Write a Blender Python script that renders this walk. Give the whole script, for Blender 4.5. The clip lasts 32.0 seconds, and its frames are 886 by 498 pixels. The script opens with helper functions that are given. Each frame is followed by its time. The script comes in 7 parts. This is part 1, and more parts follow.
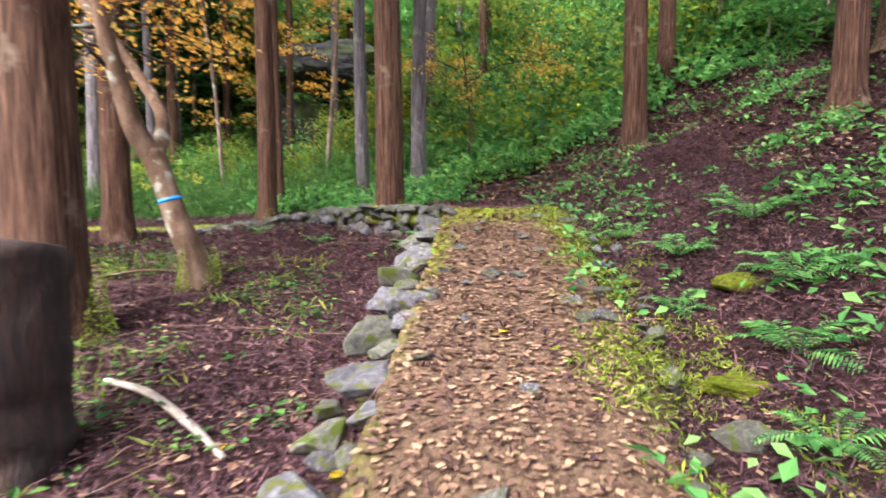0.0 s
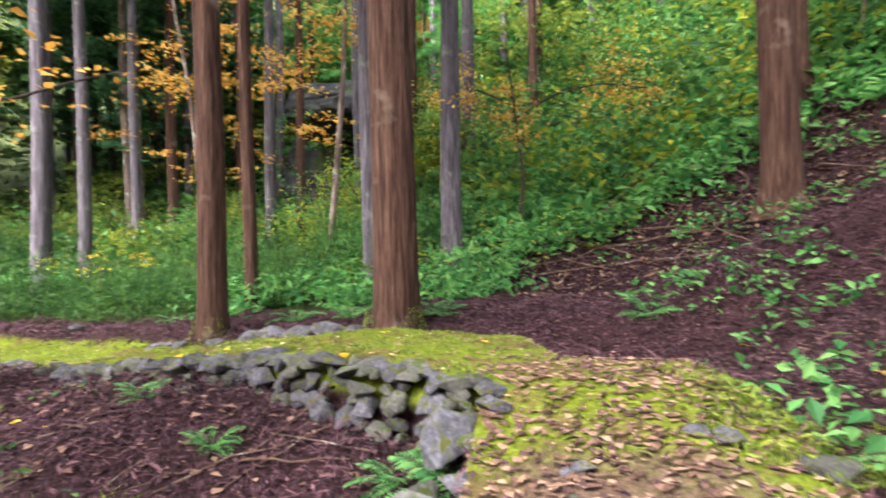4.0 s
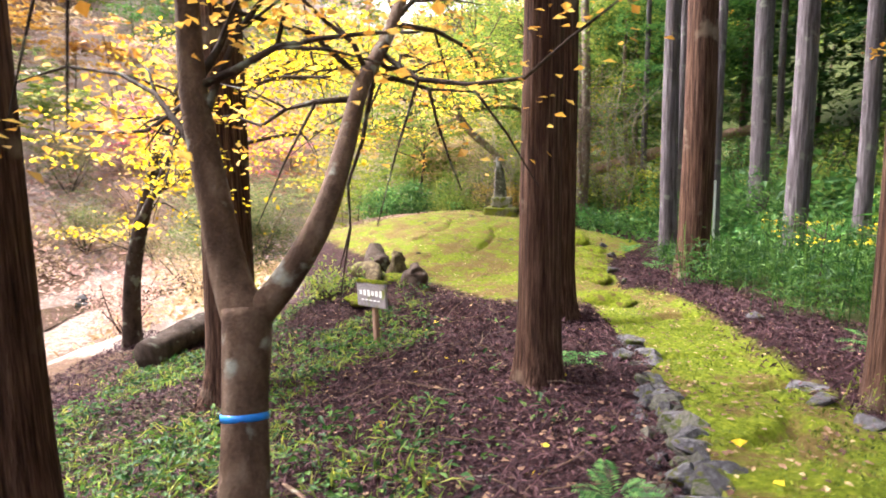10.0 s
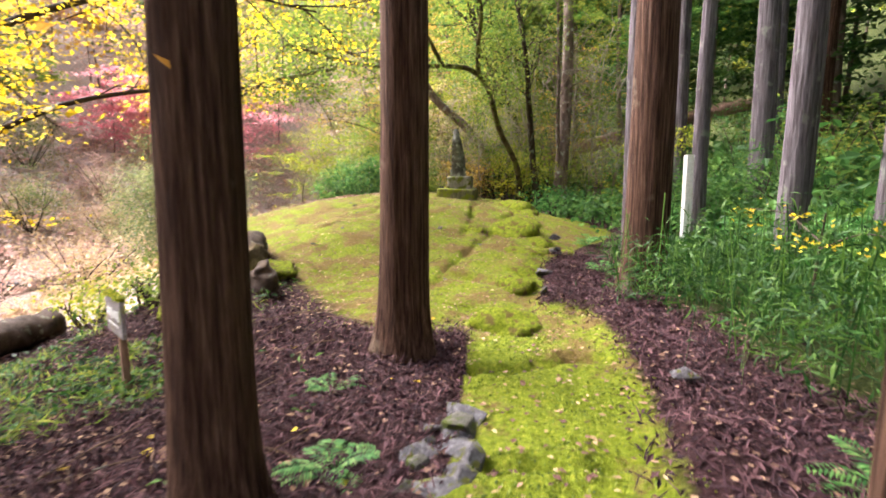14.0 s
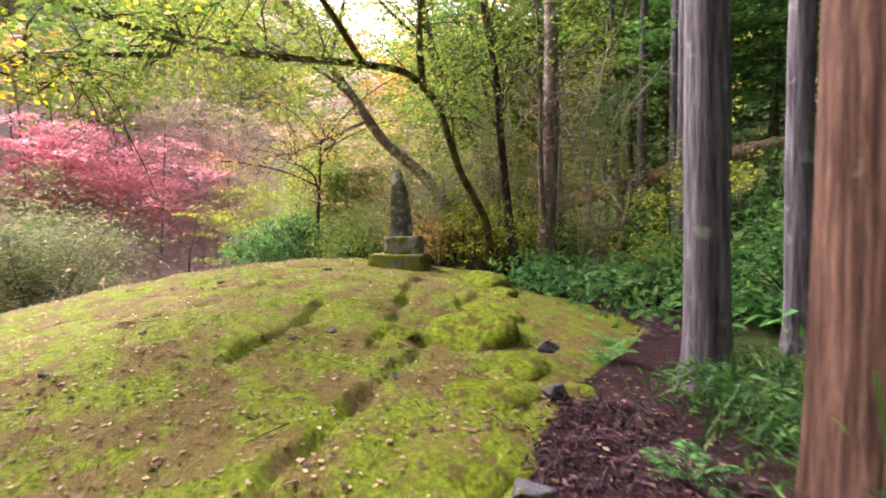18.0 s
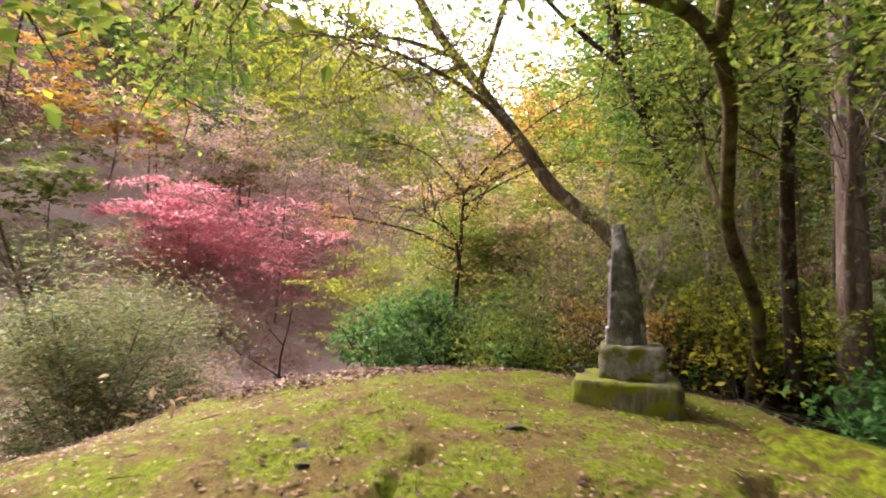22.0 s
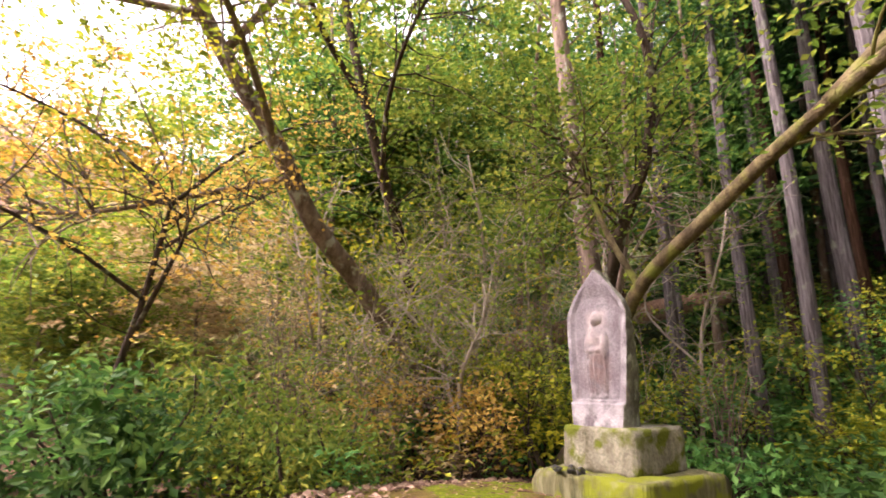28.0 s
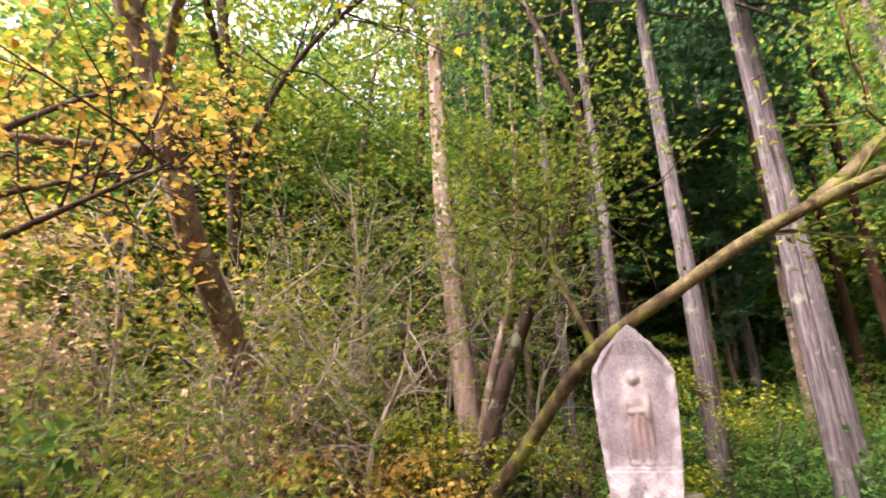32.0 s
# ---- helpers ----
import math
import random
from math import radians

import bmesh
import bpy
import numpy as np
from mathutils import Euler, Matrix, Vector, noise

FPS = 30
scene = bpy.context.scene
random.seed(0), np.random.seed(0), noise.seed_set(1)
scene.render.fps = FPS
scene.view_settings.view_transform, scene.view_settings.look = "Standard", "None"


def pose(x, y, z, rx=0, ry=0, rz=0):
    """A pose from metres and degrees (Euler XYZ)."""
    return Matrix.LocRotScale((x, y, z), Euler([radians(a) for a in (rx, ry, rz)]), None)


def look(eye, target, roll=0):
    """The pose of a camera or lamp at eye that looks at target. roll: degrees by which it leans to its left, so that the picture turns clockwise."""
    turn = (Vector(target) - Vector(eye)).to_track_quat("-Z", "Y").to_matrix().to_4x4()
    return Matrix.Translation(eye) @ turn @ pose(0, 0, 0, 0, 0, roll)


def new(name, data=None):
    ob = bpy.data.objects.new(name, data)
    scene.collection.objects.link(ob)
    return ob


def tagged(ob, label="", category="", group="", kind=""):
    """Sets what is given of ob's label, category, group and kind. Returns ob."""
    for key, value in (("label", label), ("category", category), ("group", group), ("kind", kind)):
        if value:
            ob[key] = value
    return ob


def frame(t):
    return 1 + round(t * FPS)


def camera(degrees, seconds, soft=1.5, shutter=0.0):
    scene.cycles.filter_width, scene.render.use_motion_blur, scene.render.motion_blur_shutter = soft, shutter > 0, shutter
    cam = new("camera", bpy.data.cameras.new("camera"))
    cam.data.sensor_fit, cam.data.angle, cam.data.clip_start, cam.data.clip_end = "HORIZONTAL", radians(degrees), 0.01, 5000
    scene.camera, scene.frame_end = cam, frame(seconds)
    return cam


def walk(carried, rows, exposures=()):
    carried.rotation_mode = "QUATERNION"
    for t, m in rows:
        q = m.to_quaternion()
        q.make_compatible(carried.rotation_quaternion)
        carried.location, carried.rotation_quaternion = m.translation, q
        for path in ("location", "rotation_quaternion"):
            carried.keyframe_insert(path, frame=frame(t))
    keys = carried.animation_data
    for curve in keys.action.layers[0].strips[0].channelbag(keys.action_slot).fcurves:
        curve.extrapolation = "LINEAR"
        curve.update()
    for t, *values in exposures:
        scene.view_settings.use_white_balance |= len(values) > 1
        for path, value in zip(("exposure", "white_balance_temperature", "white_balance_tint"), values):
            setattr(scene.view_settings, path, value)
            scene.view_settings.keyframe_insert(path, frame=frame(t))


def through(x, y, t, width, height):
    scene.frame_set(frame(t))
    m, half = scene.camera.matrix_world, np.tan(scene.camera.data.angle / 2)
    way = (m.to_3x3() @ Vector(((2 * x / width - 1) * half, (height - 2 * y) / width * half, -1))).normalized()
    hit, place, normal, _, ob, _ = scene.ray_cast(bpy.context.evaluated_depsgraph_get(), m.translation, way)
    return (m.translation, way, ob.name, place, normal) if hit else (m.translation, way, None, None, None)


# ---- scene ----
cam = camera(77.7, 32.0, 1.8, 0.5)
PATH = [
    (0.0, (-0.126, 2.471, 1.746), (-0.392, 5.451, 1.531), -0.10),
    (0.5, (-0.138, 2.991, 1.815), (-0.187, 5.975, 1.513), 0.16),
    (1.0, (-0.091, 3.569, 1.918), (0.011, 6.551, 1.599), 0.17),
    (1.5, (-0.140, 4.100, 2.060), (0.019, 7.080, 1.751), 0.02),
    (2.0, (-0.161, 4.582, 2.170), (-0.004, 7.567, 1.915), -0.20),
    (2.5, (-0.150, 5.067, 2.273), (0.016, 8.058, 2.104), -0.47),
    (4.5, (-0.466, 5.893, 2.407), (-1.378, 8.751, 2.461), -1.32),
    (5.0, (-0.559, 5.908, 2.387), (-1.871, 8.606, 2.428), -1.34),
    (5.5, (-0.600, 5.855, 2.317), (-2.325, 8.306, 2.190), -1.17),
    (6.0, (-0.636, 5.786, 2.269), (-2.726, 7.899, 1.862), -1.00),
    (6.5, (-0.628, 5.808, 2.274), (-2.984, 7.563, 1.666), -0.91),
    (7.0, (-0.595, 5.928, 2.342), (-3.094, 7.437, 1.649), -0.95),
    (7.5, (-0.579, 6.093, 2.444), (-3.178, 7.426, 1.761), -1.04),
    (8.0, (-0.608, 6.462, 2.546), (-3.306, 7.634, 1.958), -1.17),
    (8.5, (-0.611, 6.878, 2.622), (-3.417, 7.814, 2.119), -1.35),
    (9.0, (-0.629, 7.387, 2.755), (-3.538, 8.016, 2.377), -1.37),
    (9.5, (-0.694, 7.804, 2.804), (-3.648, 8.180, 2.436), -1.12),
    (10.0, (-0.723, 8.241, 2.859), (-3.702, 8.377, 2.525), -0.79),
    (10.5, (-0.728, 8.632, 2.875), (-3.711, 8.631, 2.565), -0.53),
    (11.0, (-0.876, 8.982, 2.856), (-3.858, 8.943, 2.534), -0.37),
    (11.5, (-1.036, 9.258, 2.808), (-4.009, 9.219, 2.412), -0.00),
    (12.0, (-1.273, 9.481, 2.804), (-4.229, 9.441, 2.289), -0.04),
    (12.5, (-1.604, 9.674, 2.810), (-4.556, 9.644, 2.277), -0.35),
    (13.0, (-2.007, 9.835, 2.795), (-4.959, 9.807, 2.263), -0.42),
    (13.5, (-2.421, 9.951, 2.768), (-5.374, 9.938, 2.239), -0.29),
    (14.0, (-2.826, 10.086, 2.737), (-5.794, 10.114, 2.307), -0.20),
    (14.5, (-3.275, 10.202, 2.689), (-6.255, 10.268, 2.353), -0.24),
    (15.0, (-3.746, 10.352, 2.639), (-6.735, 10.456, 2.408), -0.37),
    (15.5, (-4.211, 10.466, 2.598), (-7.200, 10.612, 2.383), -0.36),
    (17.5, (-6.431, 10.825, 2.613), (-9.424, 11.002, 2.505), -0.45),
    (18.0, (-6.973, 10.860, 2.637), (-9.968, 10.998, 2.544), -0.31),
    (18.5, (-7.464, 10.843, 2.663), (-10.463, 10.888, 2.594), -0.13),
    (19.0, (-7.910, 10.788, 2.680), (-10.910, 10.784, 2.637), 0.07),
    (19.5, (-8.420, 10.755, 2.688), (-11.415, 10.601, 2.783), 0.05),
    (20.0, (-8.894, 10.666, 2.705), (-11.882, 10.422, 2.822), 0.13),
    (20.5, (-9.385, 10.454, 2.748), (-12.358, 10.102, 2.942), 0.39),
    (21.0, (-9.875, 10.130, 2.813), (-12.833, 9.685, 3.042), 0.66),
    (21.5, (-10.370, 9.876, 2.901), (-13.328, 9.425, 3.116), 0.83),
    (22.0, (-10.850, 9.681, 3.001), (-13.804, 9.223, 3.249), 0.98),
    (22.5, (-11.237, 9.393, 3.112), (-14.196, 9.016, 3.432), 1.37),
    (23.0, (-11.557, 9.169, 3.196), (-14.518, 8.914, 3.605), 1.59),
    (24.0, (-12.170, 8.599, 3.183), (-15.129, 8.487, 3.665), 0.54),
    (24.5, (-12.404, 8.304, 3.163), (-15.364, 8.263, 3.652), 0.27),
    (26.5, (-13.199, 7.082, 2.964), (-15.894, 8.244, 3.587), 0.04),
    (27.0, (-13.495, 6.960, 2.930), (-15.986, 8.499, 3.582), -0.16),
    (27.5, (-13.818, 6.906, 2.903), (-16.097, 8.733, 3.587), -0.36),
    (28.0, (-14.119, 6.858, 2.878), (-16.235, 8.864, 3.584), -0.37),
    (28.5, (-14.365, 6.772, 2.866), (-16.308, 8.928, 3.627), -0.04),
    (29.0, (-14.730, 6.734, 2.850), (-16.421, 9.053, 3.724), 0.17),
    (29.5, (-15.105, 6.669, 2.840), (-16.624, 9.071, 3.800), 0.29),
    (30.0, (-15.467, 6.531, 2.835), (-16.798, 9.032, 3.823), 0.21),
    (30.5, (-15.896, 6.439, 2.850), (-17.077, 9.023, 3.815), 0.17),
    (31.0, (-16.226, 6.324, 2.864), (-17.279, 8.969, 3.809), 0.02),
    (31.5, (-16.459, 6.329, 2.876), (-17.333, 9.035, 3.833), -0.43),
    (32.0, (-16.648, 6.405, 2.893), (-17.313, 9.147, 3.912), -0.98),
]
walk(cam, [(t, look(eye, target, roll)) for t, eye, target, roll in PATH], [(0, 3.15, 6200, 14), (5, 3.25, 6000, 16), (9, 3.2, 6300, 17), (11, 3.15, 6400, 17), (15, 3.0, 6500, 19), (18, 2.85, 6300, 24), (21, 2.57, 6600, 24), (24, 2.2, 7000, 28), (27, 2.55, 7100, 26), (30, 2.95, 7200, 26), (32, 2.95, 7200, 26)])

# ---- light ----
world = bpy.data.worlds.new("sky")
scene.world = world
world.use_nodes = True
wn = world.node_tree.nodes
sky = wn.new("ShaderNodeTexSky")
sky.sky_type = 'NISHITA'
sky.sun_disc = False
sky.sun_elevation = radians(42)
sky.sun_rotation = radians(214)
sky.air_density, sky.dust_density, sky.ozone_density = 1.0, 6.0, 0.6
pale = wn.new("ShaderNodeHueSaturation")
pale.inputs["Saturation"].default_value = 0.35
world.node_tree.links.new(sky.outputs[0], pale.inputs["Color"])
world.node_tree.links.new(pale.outputs[0], wn["Background"].inputs["Color"])
wn["Background"].inputs["Strength"].default_value = 0.15
sun = new("sun", bpy.data.lights.new("sun", "SUN"))
sun.data.energy, sun.data.angle, sun.data.color = 1.8, radians(40), (1.0, 0.98, 0.95)
sun.rotation_euler = (radians(48), 0, radians(-34))

# ---- materials ----
def material(name, stops, scale=(6, 6, 6), rough=0.9, bump=0.3, fine=40, detail=6, coat=None, spec=0.3, random_mix=0.0):
    """A mottled surface: a colour ramp over stretched noise, a second fine grain, bump; coat: (colour, amount, scale) patches on top."""
    m = bpy.data.materials.new(name)
    m.use_nodes = True
    nt = m.node_tree
    n, l = nt.nodes, nt.links
    bsdf = n["Principled BSDF"]
    bsdf.inputs["Roughness"].default_value = rough
    bsdf.inputs["Specular IOR Level"].default_value = spec
    co = n.new("ShaderNodeTexCoord")
    mp = n.new("ShaderNodeMapping")
    mp.inputs["Scale"].default_value = scale
    l.new(co.outputs["Object"], mp.inputs[0])
    t1 = n.new("ShaderNodeTexNoise")
    t1.inputs["Scale"].default_value, t1.inputs["Detail"].default_value, t1.inputs["Roughness"].default_value = 1.0, detail, 0.65
    l.new(mp.outputs[0], t1.inputs["Vector"])
    ramp = n.new("ShaderNodeValToRGB")
    el = ramp.color_ramp.elements
    el[0].position, el[0].color = stops[0][0], (*stops[0][1], 1)
    el[1].position, el[1].color = stops[-1][0], (*stops[-1][1], 1)
    for p, c in stops[1:-1]:
        el.new(p).color = (*c, 1)
    l.new(t1.outputs["Fac"], ramp.inputs[0])
    t2 = n.new("ShaderNodeTexNoise")
    t2.inputs["Scale"].default_value, t2.inputs["Detail"].default_value = fine, 4
    mp2 = n.new("ShaderNodeMapping")
    mp2.inputs["Scale"].default_value = (1, 1, 0.12 if scale[2] < 0.3 * scale[0] else 1)
    l.new(co.outputs["Object"], mp2.inputs[0])
    l.new(mp2.outputs[0], t2.inputs["Vector"])
    hs = n.new("ShaderNodeHueSaturation")
    mr = n.new("ShaderNodeMapRange")
    mr.inputs["To Min"].default_value, mr.inputs["To Max"].default_value = 0.6, 1.4
    l.new(t2.outputs["Fac"], mr.inputs["Value"])
    val = mr.outputs[0]
    if random_mix:
        oi = n.new("ShaderNodeObjectInfo")
        mr2 = n.new("ShaderNodeMapRange")
        mr2.inputs["To Min"].default_value, mr2.inputs["To Max"].default_value = 1 - random_mix, 1 + random_mix
        l.new(oi.outputs["Random"], mr2.inputs["Value"])
        mul = n.new("ShaderNodeMath")
        mul.operation = 'MULTIPLY'
        l.new(val, mul.inputs[0]), l.new(mr2.outputs[0], mul.inputs[1])
        val = mul.outputs[0]
    l.new(val, hs.inputs["Value"])
    l.new(ramp.outputs[0], hs.inputs["Color"])
    colour = hs.outputs[0]
    if coat:
        t3 = n.new("ShaderNodeTexNoise")
        t3.inputs["Scale"].default_value, t3.inputs["Detail"].default_value = coat[2], 5
        l.new(co.outputs["Object"], t3.inputs["Vector"])
        r3 = n.new("ShaderNodeMapRange")
        r3.inputs["From Min"].default_value, r3.inputs["From Max"].default_value = 0.62 - coat[1] * 0.3, 0.72 - coat[1] * 0.3
        l.new(t3.outputs["Fac"], r3.inputs["Value"])
        mx = n.new("ShaderNodeMix")
        mx.data_type = 'RGBA'
        l.new(r3.outputs[0], mx.inputs["Factor"])
        l.new(colour, mx.inputs["A"])
        mx.inputs["B"].default_value = (*coat[0], 1)
        colour = mx.outputs["Result"]
    l.new(colour, bsdf.inputs["Base Color"])
    add = n.new("ShaderNodeMath")
    add.operation = 'ADD'
    l.new(t1.outputs["Fac"], add.inputs[0]), l.new(t2.outputs["Fac"], add.inputs[1])
    bp = n.new("ShaderNodeBump")
    bp.inputs["Strength"].default_value, bp.inputs["Distance"].default_value = bump, 0.02
    l.new(add.outputs[0], bp.inputs["Height"])
    l.new(bp.outputs[0], bsdf.inputs["Normal"])
    return m


def leaf_material(name, dark, mid, light, through=0.45, rough=0.6):
    """Thin leaves: each island takes its own tone; light passes through."""
    m = bpy.data.materials.new(name)
    m.use_nodes = True
    nt = m.node_tree
    n, l = nt.nodes, nt.links
    n.remove(n["Principled BSDF"])
    geo = n.new("ShaderNodeNewGeometry")
    ramp = n.new("ShaderNodeValToRGB")
    el = ramp.color_ramp.elements
    el[0].color, el[1].color = (*dark, 1), (*light, 1)
    el.new(0.5).color = (*mid, 1)
    l.new(geo.outputs["Random Per Island"], ramp.inputs[0])
    co = n.new("ShaderNodeTexCoord")
    t = n.new("ShaderNodeTexNoise")
    t.inputs["Scale"].default_value = 1.3
    l.new(co.outputs["Object"], t.inputs["Vector"])
    mr = n.new("ShaderNodeMapRange")
    mr.inputs["To Min"].default_value, mr.inputs["To Max"].default_value = 0.55, 1.45
    l.new(t.outputs["Fac"], mr.inputs["Value"])
    hs = n.new("ShaderNodeHueSaturation")
    l.new(mr.outputs[0], hs.inputs["Value"])
    l.new(ramp.outputs[0], hs.inputs["Color"])
    d = n.new("ShaderNodeBsdfPrincipled")
    d.inputs["Roughness"].default_value = rough
    d.inputs["Specular IOR Level"].default_value = 0.25
    tr = n.new("ShaderNodeBsdfTranslucent")
    mix = n.new("ShaderNodeMixShader")
    mix.inputs[0].default_value = through
    l.new(hs.outputs[0], d.inputs["Base Color"]), l.new(hs.outputs[0], tr.inputs["Color"])
    l.new(d.outputs[0], mix.inputs[1]), l.new(tr.outputs[0], mix.inputs[2])
    l.new(mix.outputs[0], n["Material Output"].inputs["Surface"])
    return m


BARK = material("cedar_bark", [(0.28, (0.008, 0.004, 0.003)), (0.45, (0.04, 0.02, 0.014)), (0.6, (0.092, 0.05, 0.034)), (0.8, (0.19, 0.125, 0.088))], (46, 46, 2.0), 0.95, 0.9, 90, coat=((0.15, 0.115, 0.085), 0.05, 2.5), spec=0.1)
BARK_GREY = material("grey_cedar_bark", [(0.3, (0.025, 0.02, 0.02)), (0.48, (0.08, 0.068, 0.074)), (0.75, (0.185, 0.168, 0.18))], (30, 30, 1.8), 0.95, 1.0, 60, coat=((0.16, 0.17, 0.14), 0.06, 5), spec=0.1)
BARK_SMOOTH = material("mottled_bark", [(0.25, (0.032, 0.018, 0.012)), (0.5, (0.095, 0.058, 0.038)), (0.8, (0.2, 0.145, 0.105))], (7, 7, 3.5), 0.9, 0.5, 60, coat=((0.24, 0.24, 0.2), 0.04, 6), spec=0.12)
BARK_DARK = material("dark_branch_bark", [(0.3, (0.018, 0.012, 0.009)), (0.7, (0.075, 0.052, 0.04))], (9, 9, 5), 0.92, 0.5, 60, coat=((0.16, 0.17, 0.13), 0.12, 6), spec=0.15)
BARK_LIMB = material("mossy_dark_bark", [(0.3, (0.025, 0.018, 0.012)), (0.5, (0.08, 0.06, 0.035)), (0.75, (0.2, 0.17, 0.09))], (8, 8, 5), 0.95, 0.6, 60, coat=((0.12, 0.13, 0.03), 0.25, 4), spec=0.1)
BARK_LICHEN = material("lichened_brown_bark", [(0.28, (0.055, 0.036, 0.03)), (0.5, (0.15, 0.108, 0.088)), (0.8, (0.29, 0.23, 0.2))], (10, 10, 2.2), 0.92, 0.7, 60, coat=((0.32, 0.33, 0.28), 0.12, 6), spec=0.1)
BARK_PALE = material("pale_dead_bark", [(0.3, (0.15, 0.12, 0.1)), (0.7, (0.34, 0.29, 0.25))], (9, 9, 4), 0.9, 0.4, 60)
STONE = material("wall_stone", [(0.25, (0.022, 0.021, 0.023)), (0.5, (0.08, 0.076, 0.084)), (0.8, (0.2, 0.19, 0.21))], (7, 7, 7), 0.92, 0.8, 45, coat=((0.075, 0.08, 0.014), 0.3, 4.5), spec=0.2, random_mix=0.4)
# outcrop rock, darkened so the shade of a cave is in its colour
ROCK = material("slope_rock", [(0.25, (0.008, 0.008, 0.008)), (0.5, (0.03, 0.03, 0.029)), (0.8, (0.1, 0.1, 0.095))], (2.5, 2.5, 5), 0.95, 0.9, 20, coat=((0.05, 0.07, 0.015), 0.25, 1.5), spec=0.15)
STONE_MOSS = material("mossy_stone", [(0.25, (0.03, 0.03, 0.024)), (0.5, (0.08, 0.077, 0.064)), (0.8, (0.16, 0.152, 0.135))], (7, 7, 7), 0.95, 0.7, 45, coat=((0.05, 0.065, 0.01), 0.35, 4.5), spec=0.15, random_mix=0.25)
STELE_SIDE = material("lichened_statue_stone", [(0.3, (0.05, 0.047, 0.037)), (0.5, (0.12, 0.115, 0.095)), (0.75, (0.26, 0.26, 0.22))], (6, 6, 6), 0.95, 0.7, 45, coat=((0.28, 0.29, 0.24), 0.25, 9), spec=0.1)


def stained_face():
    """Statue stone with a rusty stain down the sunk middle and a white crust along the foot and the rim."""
    m = material("stained_statue_stone", [(0.3, (0.1, 0.082, 0.092)), (0.5, (0.155, 0.135, 0.152)), (0.75, (0.23, 0.21, 0.235))], (7, 7, 4), 0.92, 0.4, 55, spec=0.12)
    n, l = m.node_tree.nodes, m.node_tree.links
    bsdf = n["Principled BSDF"]
    colour = bsdf.inputs["Base Color"].links[0].from_socket
    co = n.new("ShaderNodeTexCoord")
    xyz = n.new("ShaderNodeSeparateXYZ")
    l.new(co.outputs["Object"], xyz.inputs[0])

    def maths(op, a, b):
        q = n.new("ShaderNodeMath")
        q.operation = op
        for k, v in enumerate((a, b)):
            if isinstance(v, (int, float)):
                q.inputs[k].default_value = v
            else:
                l.new(v, q.inputs[k])
        return q.outputs[0]

    def rng_(v, a, b):
        q = n.new("ShaderNodeMapRange")
        q.inputs["From Min"].default_value, q.inputs["From Max"].default_value = a, b
        l.new(v, q.inputs["Value"])
        return q.outputs[0]

    def patch(base, fac, tint):
        q = n.new("ShaderNodeMix")
        q.data_type = 'RGBA'
        l.new(fac, q.inputs["Factor"]), l.new(base, q.inputs["A"])
        q.inputs["B"].default_value = (*tint, 1)
        return q.outputs["Result"]

    t = n.new("ShaderNodeTexNoise")
    t.inputs["Scale"].default_value, t.inputs["Detail"].default_value = 9, 6
    l.new(co.outputs["Object"], t.inputs["Vector"])
    side = maths('ABSOLUTE', xyz.outputs["X"], 0)
    z = xyz.outputs["Z"]
    rust = maths('MULTIPLY', rng_(side, 0.14, 0.05), maths('MULTIPLY', rng_(z, 0.2, 0.32), rng_(z, 0.66, 0.5)))
    rust = maths('MULTIPLY', rust, rng_(t.outputs["Fac"], 0.35, 0.55))
    colour = patch(colour, maths('MULTIPLY', rust, 0.55), (0.15, 0.085, 0.07))
    # head and shoulders paled: light caught by the raised figure, as colour
    figure_light = maths('MULTIPLY', rng_(side, 0.12, 0.06), maths('MULTIPLY', rng_(z, 0.5, 0.6), rng_(z, 0.86, 0.8)))
    colour = patch(colour, maths('MULTIPLY', figure_light, maths('MULTIPLY', rng_(t.outputs["Fac"], 0.3, 0.6), 0.7)), (0.36, 0.31, 0.31))
    crust = maths('MAXIMUM', rng_(z, 0.26, 0.08), rng_(side, 0.19, 0.27))
    crust = maths('MULTIPLY', crust, rng_(t.outputs["Fac"], 0.42, 0.6))
    colour = patch(colour, maths('MULTIPLY', crust, 0.6), (0.42, 0.4, 0.43))
    l.new(colour, bsdf.inputs["Base Color"])
    return m


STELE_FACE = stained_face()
PEDESTAL = material("pedestal_stone", [(0.3, (0.08, 0.075, 0.05)), (0.5, (0.17, 0.155, 0.12)), (0.75, (0.3, 0.28, 0.24))], (7, 7, 3), 0.95, 0.6, 45, coat=((0.085, 0.1, 0.014), 0.4, 6), spec=0.1)
SLAB = material("moss_grown_slab_stone", [(0.3, (0.04, 0.036, 0.02)), (0.5, (0.1, 0.094, 0.05)), (0.75, (0.2, 0.185, 0.12))], (14, 14, 2.5), 0.95, 0.7, 45, coat=((0.13, 0.145, 0.015), 0.5, 5), spec=0.1)
MOSS = material("moss_cushion", [(0.3, (0.045, 0.065, 0.006)), (0.5, (0.14, 0.18, 0.012)), (0.75, (0.29, 0.32, 0.03))], (9, 9, 9), 1.0, 1.0, 120, coat=((0.1, 0.075, 0.025), 0.38, 3.5), spec=0.05)
CHAR = material("charred_wood", [(0.3, (0.008, 0.006, 0.006)), (0.7, (0.035, 0.018, 0.014))], (20, 20, 4), 0.9, 0.6, 50)
WOOD_CUT = material("cut_wood", [(0.3, (0.09, 0.048, 0.034)), (0.7, (0.36, 0.22, 0.16))], (20, 20, 3), 0.9, 0.4, 50)
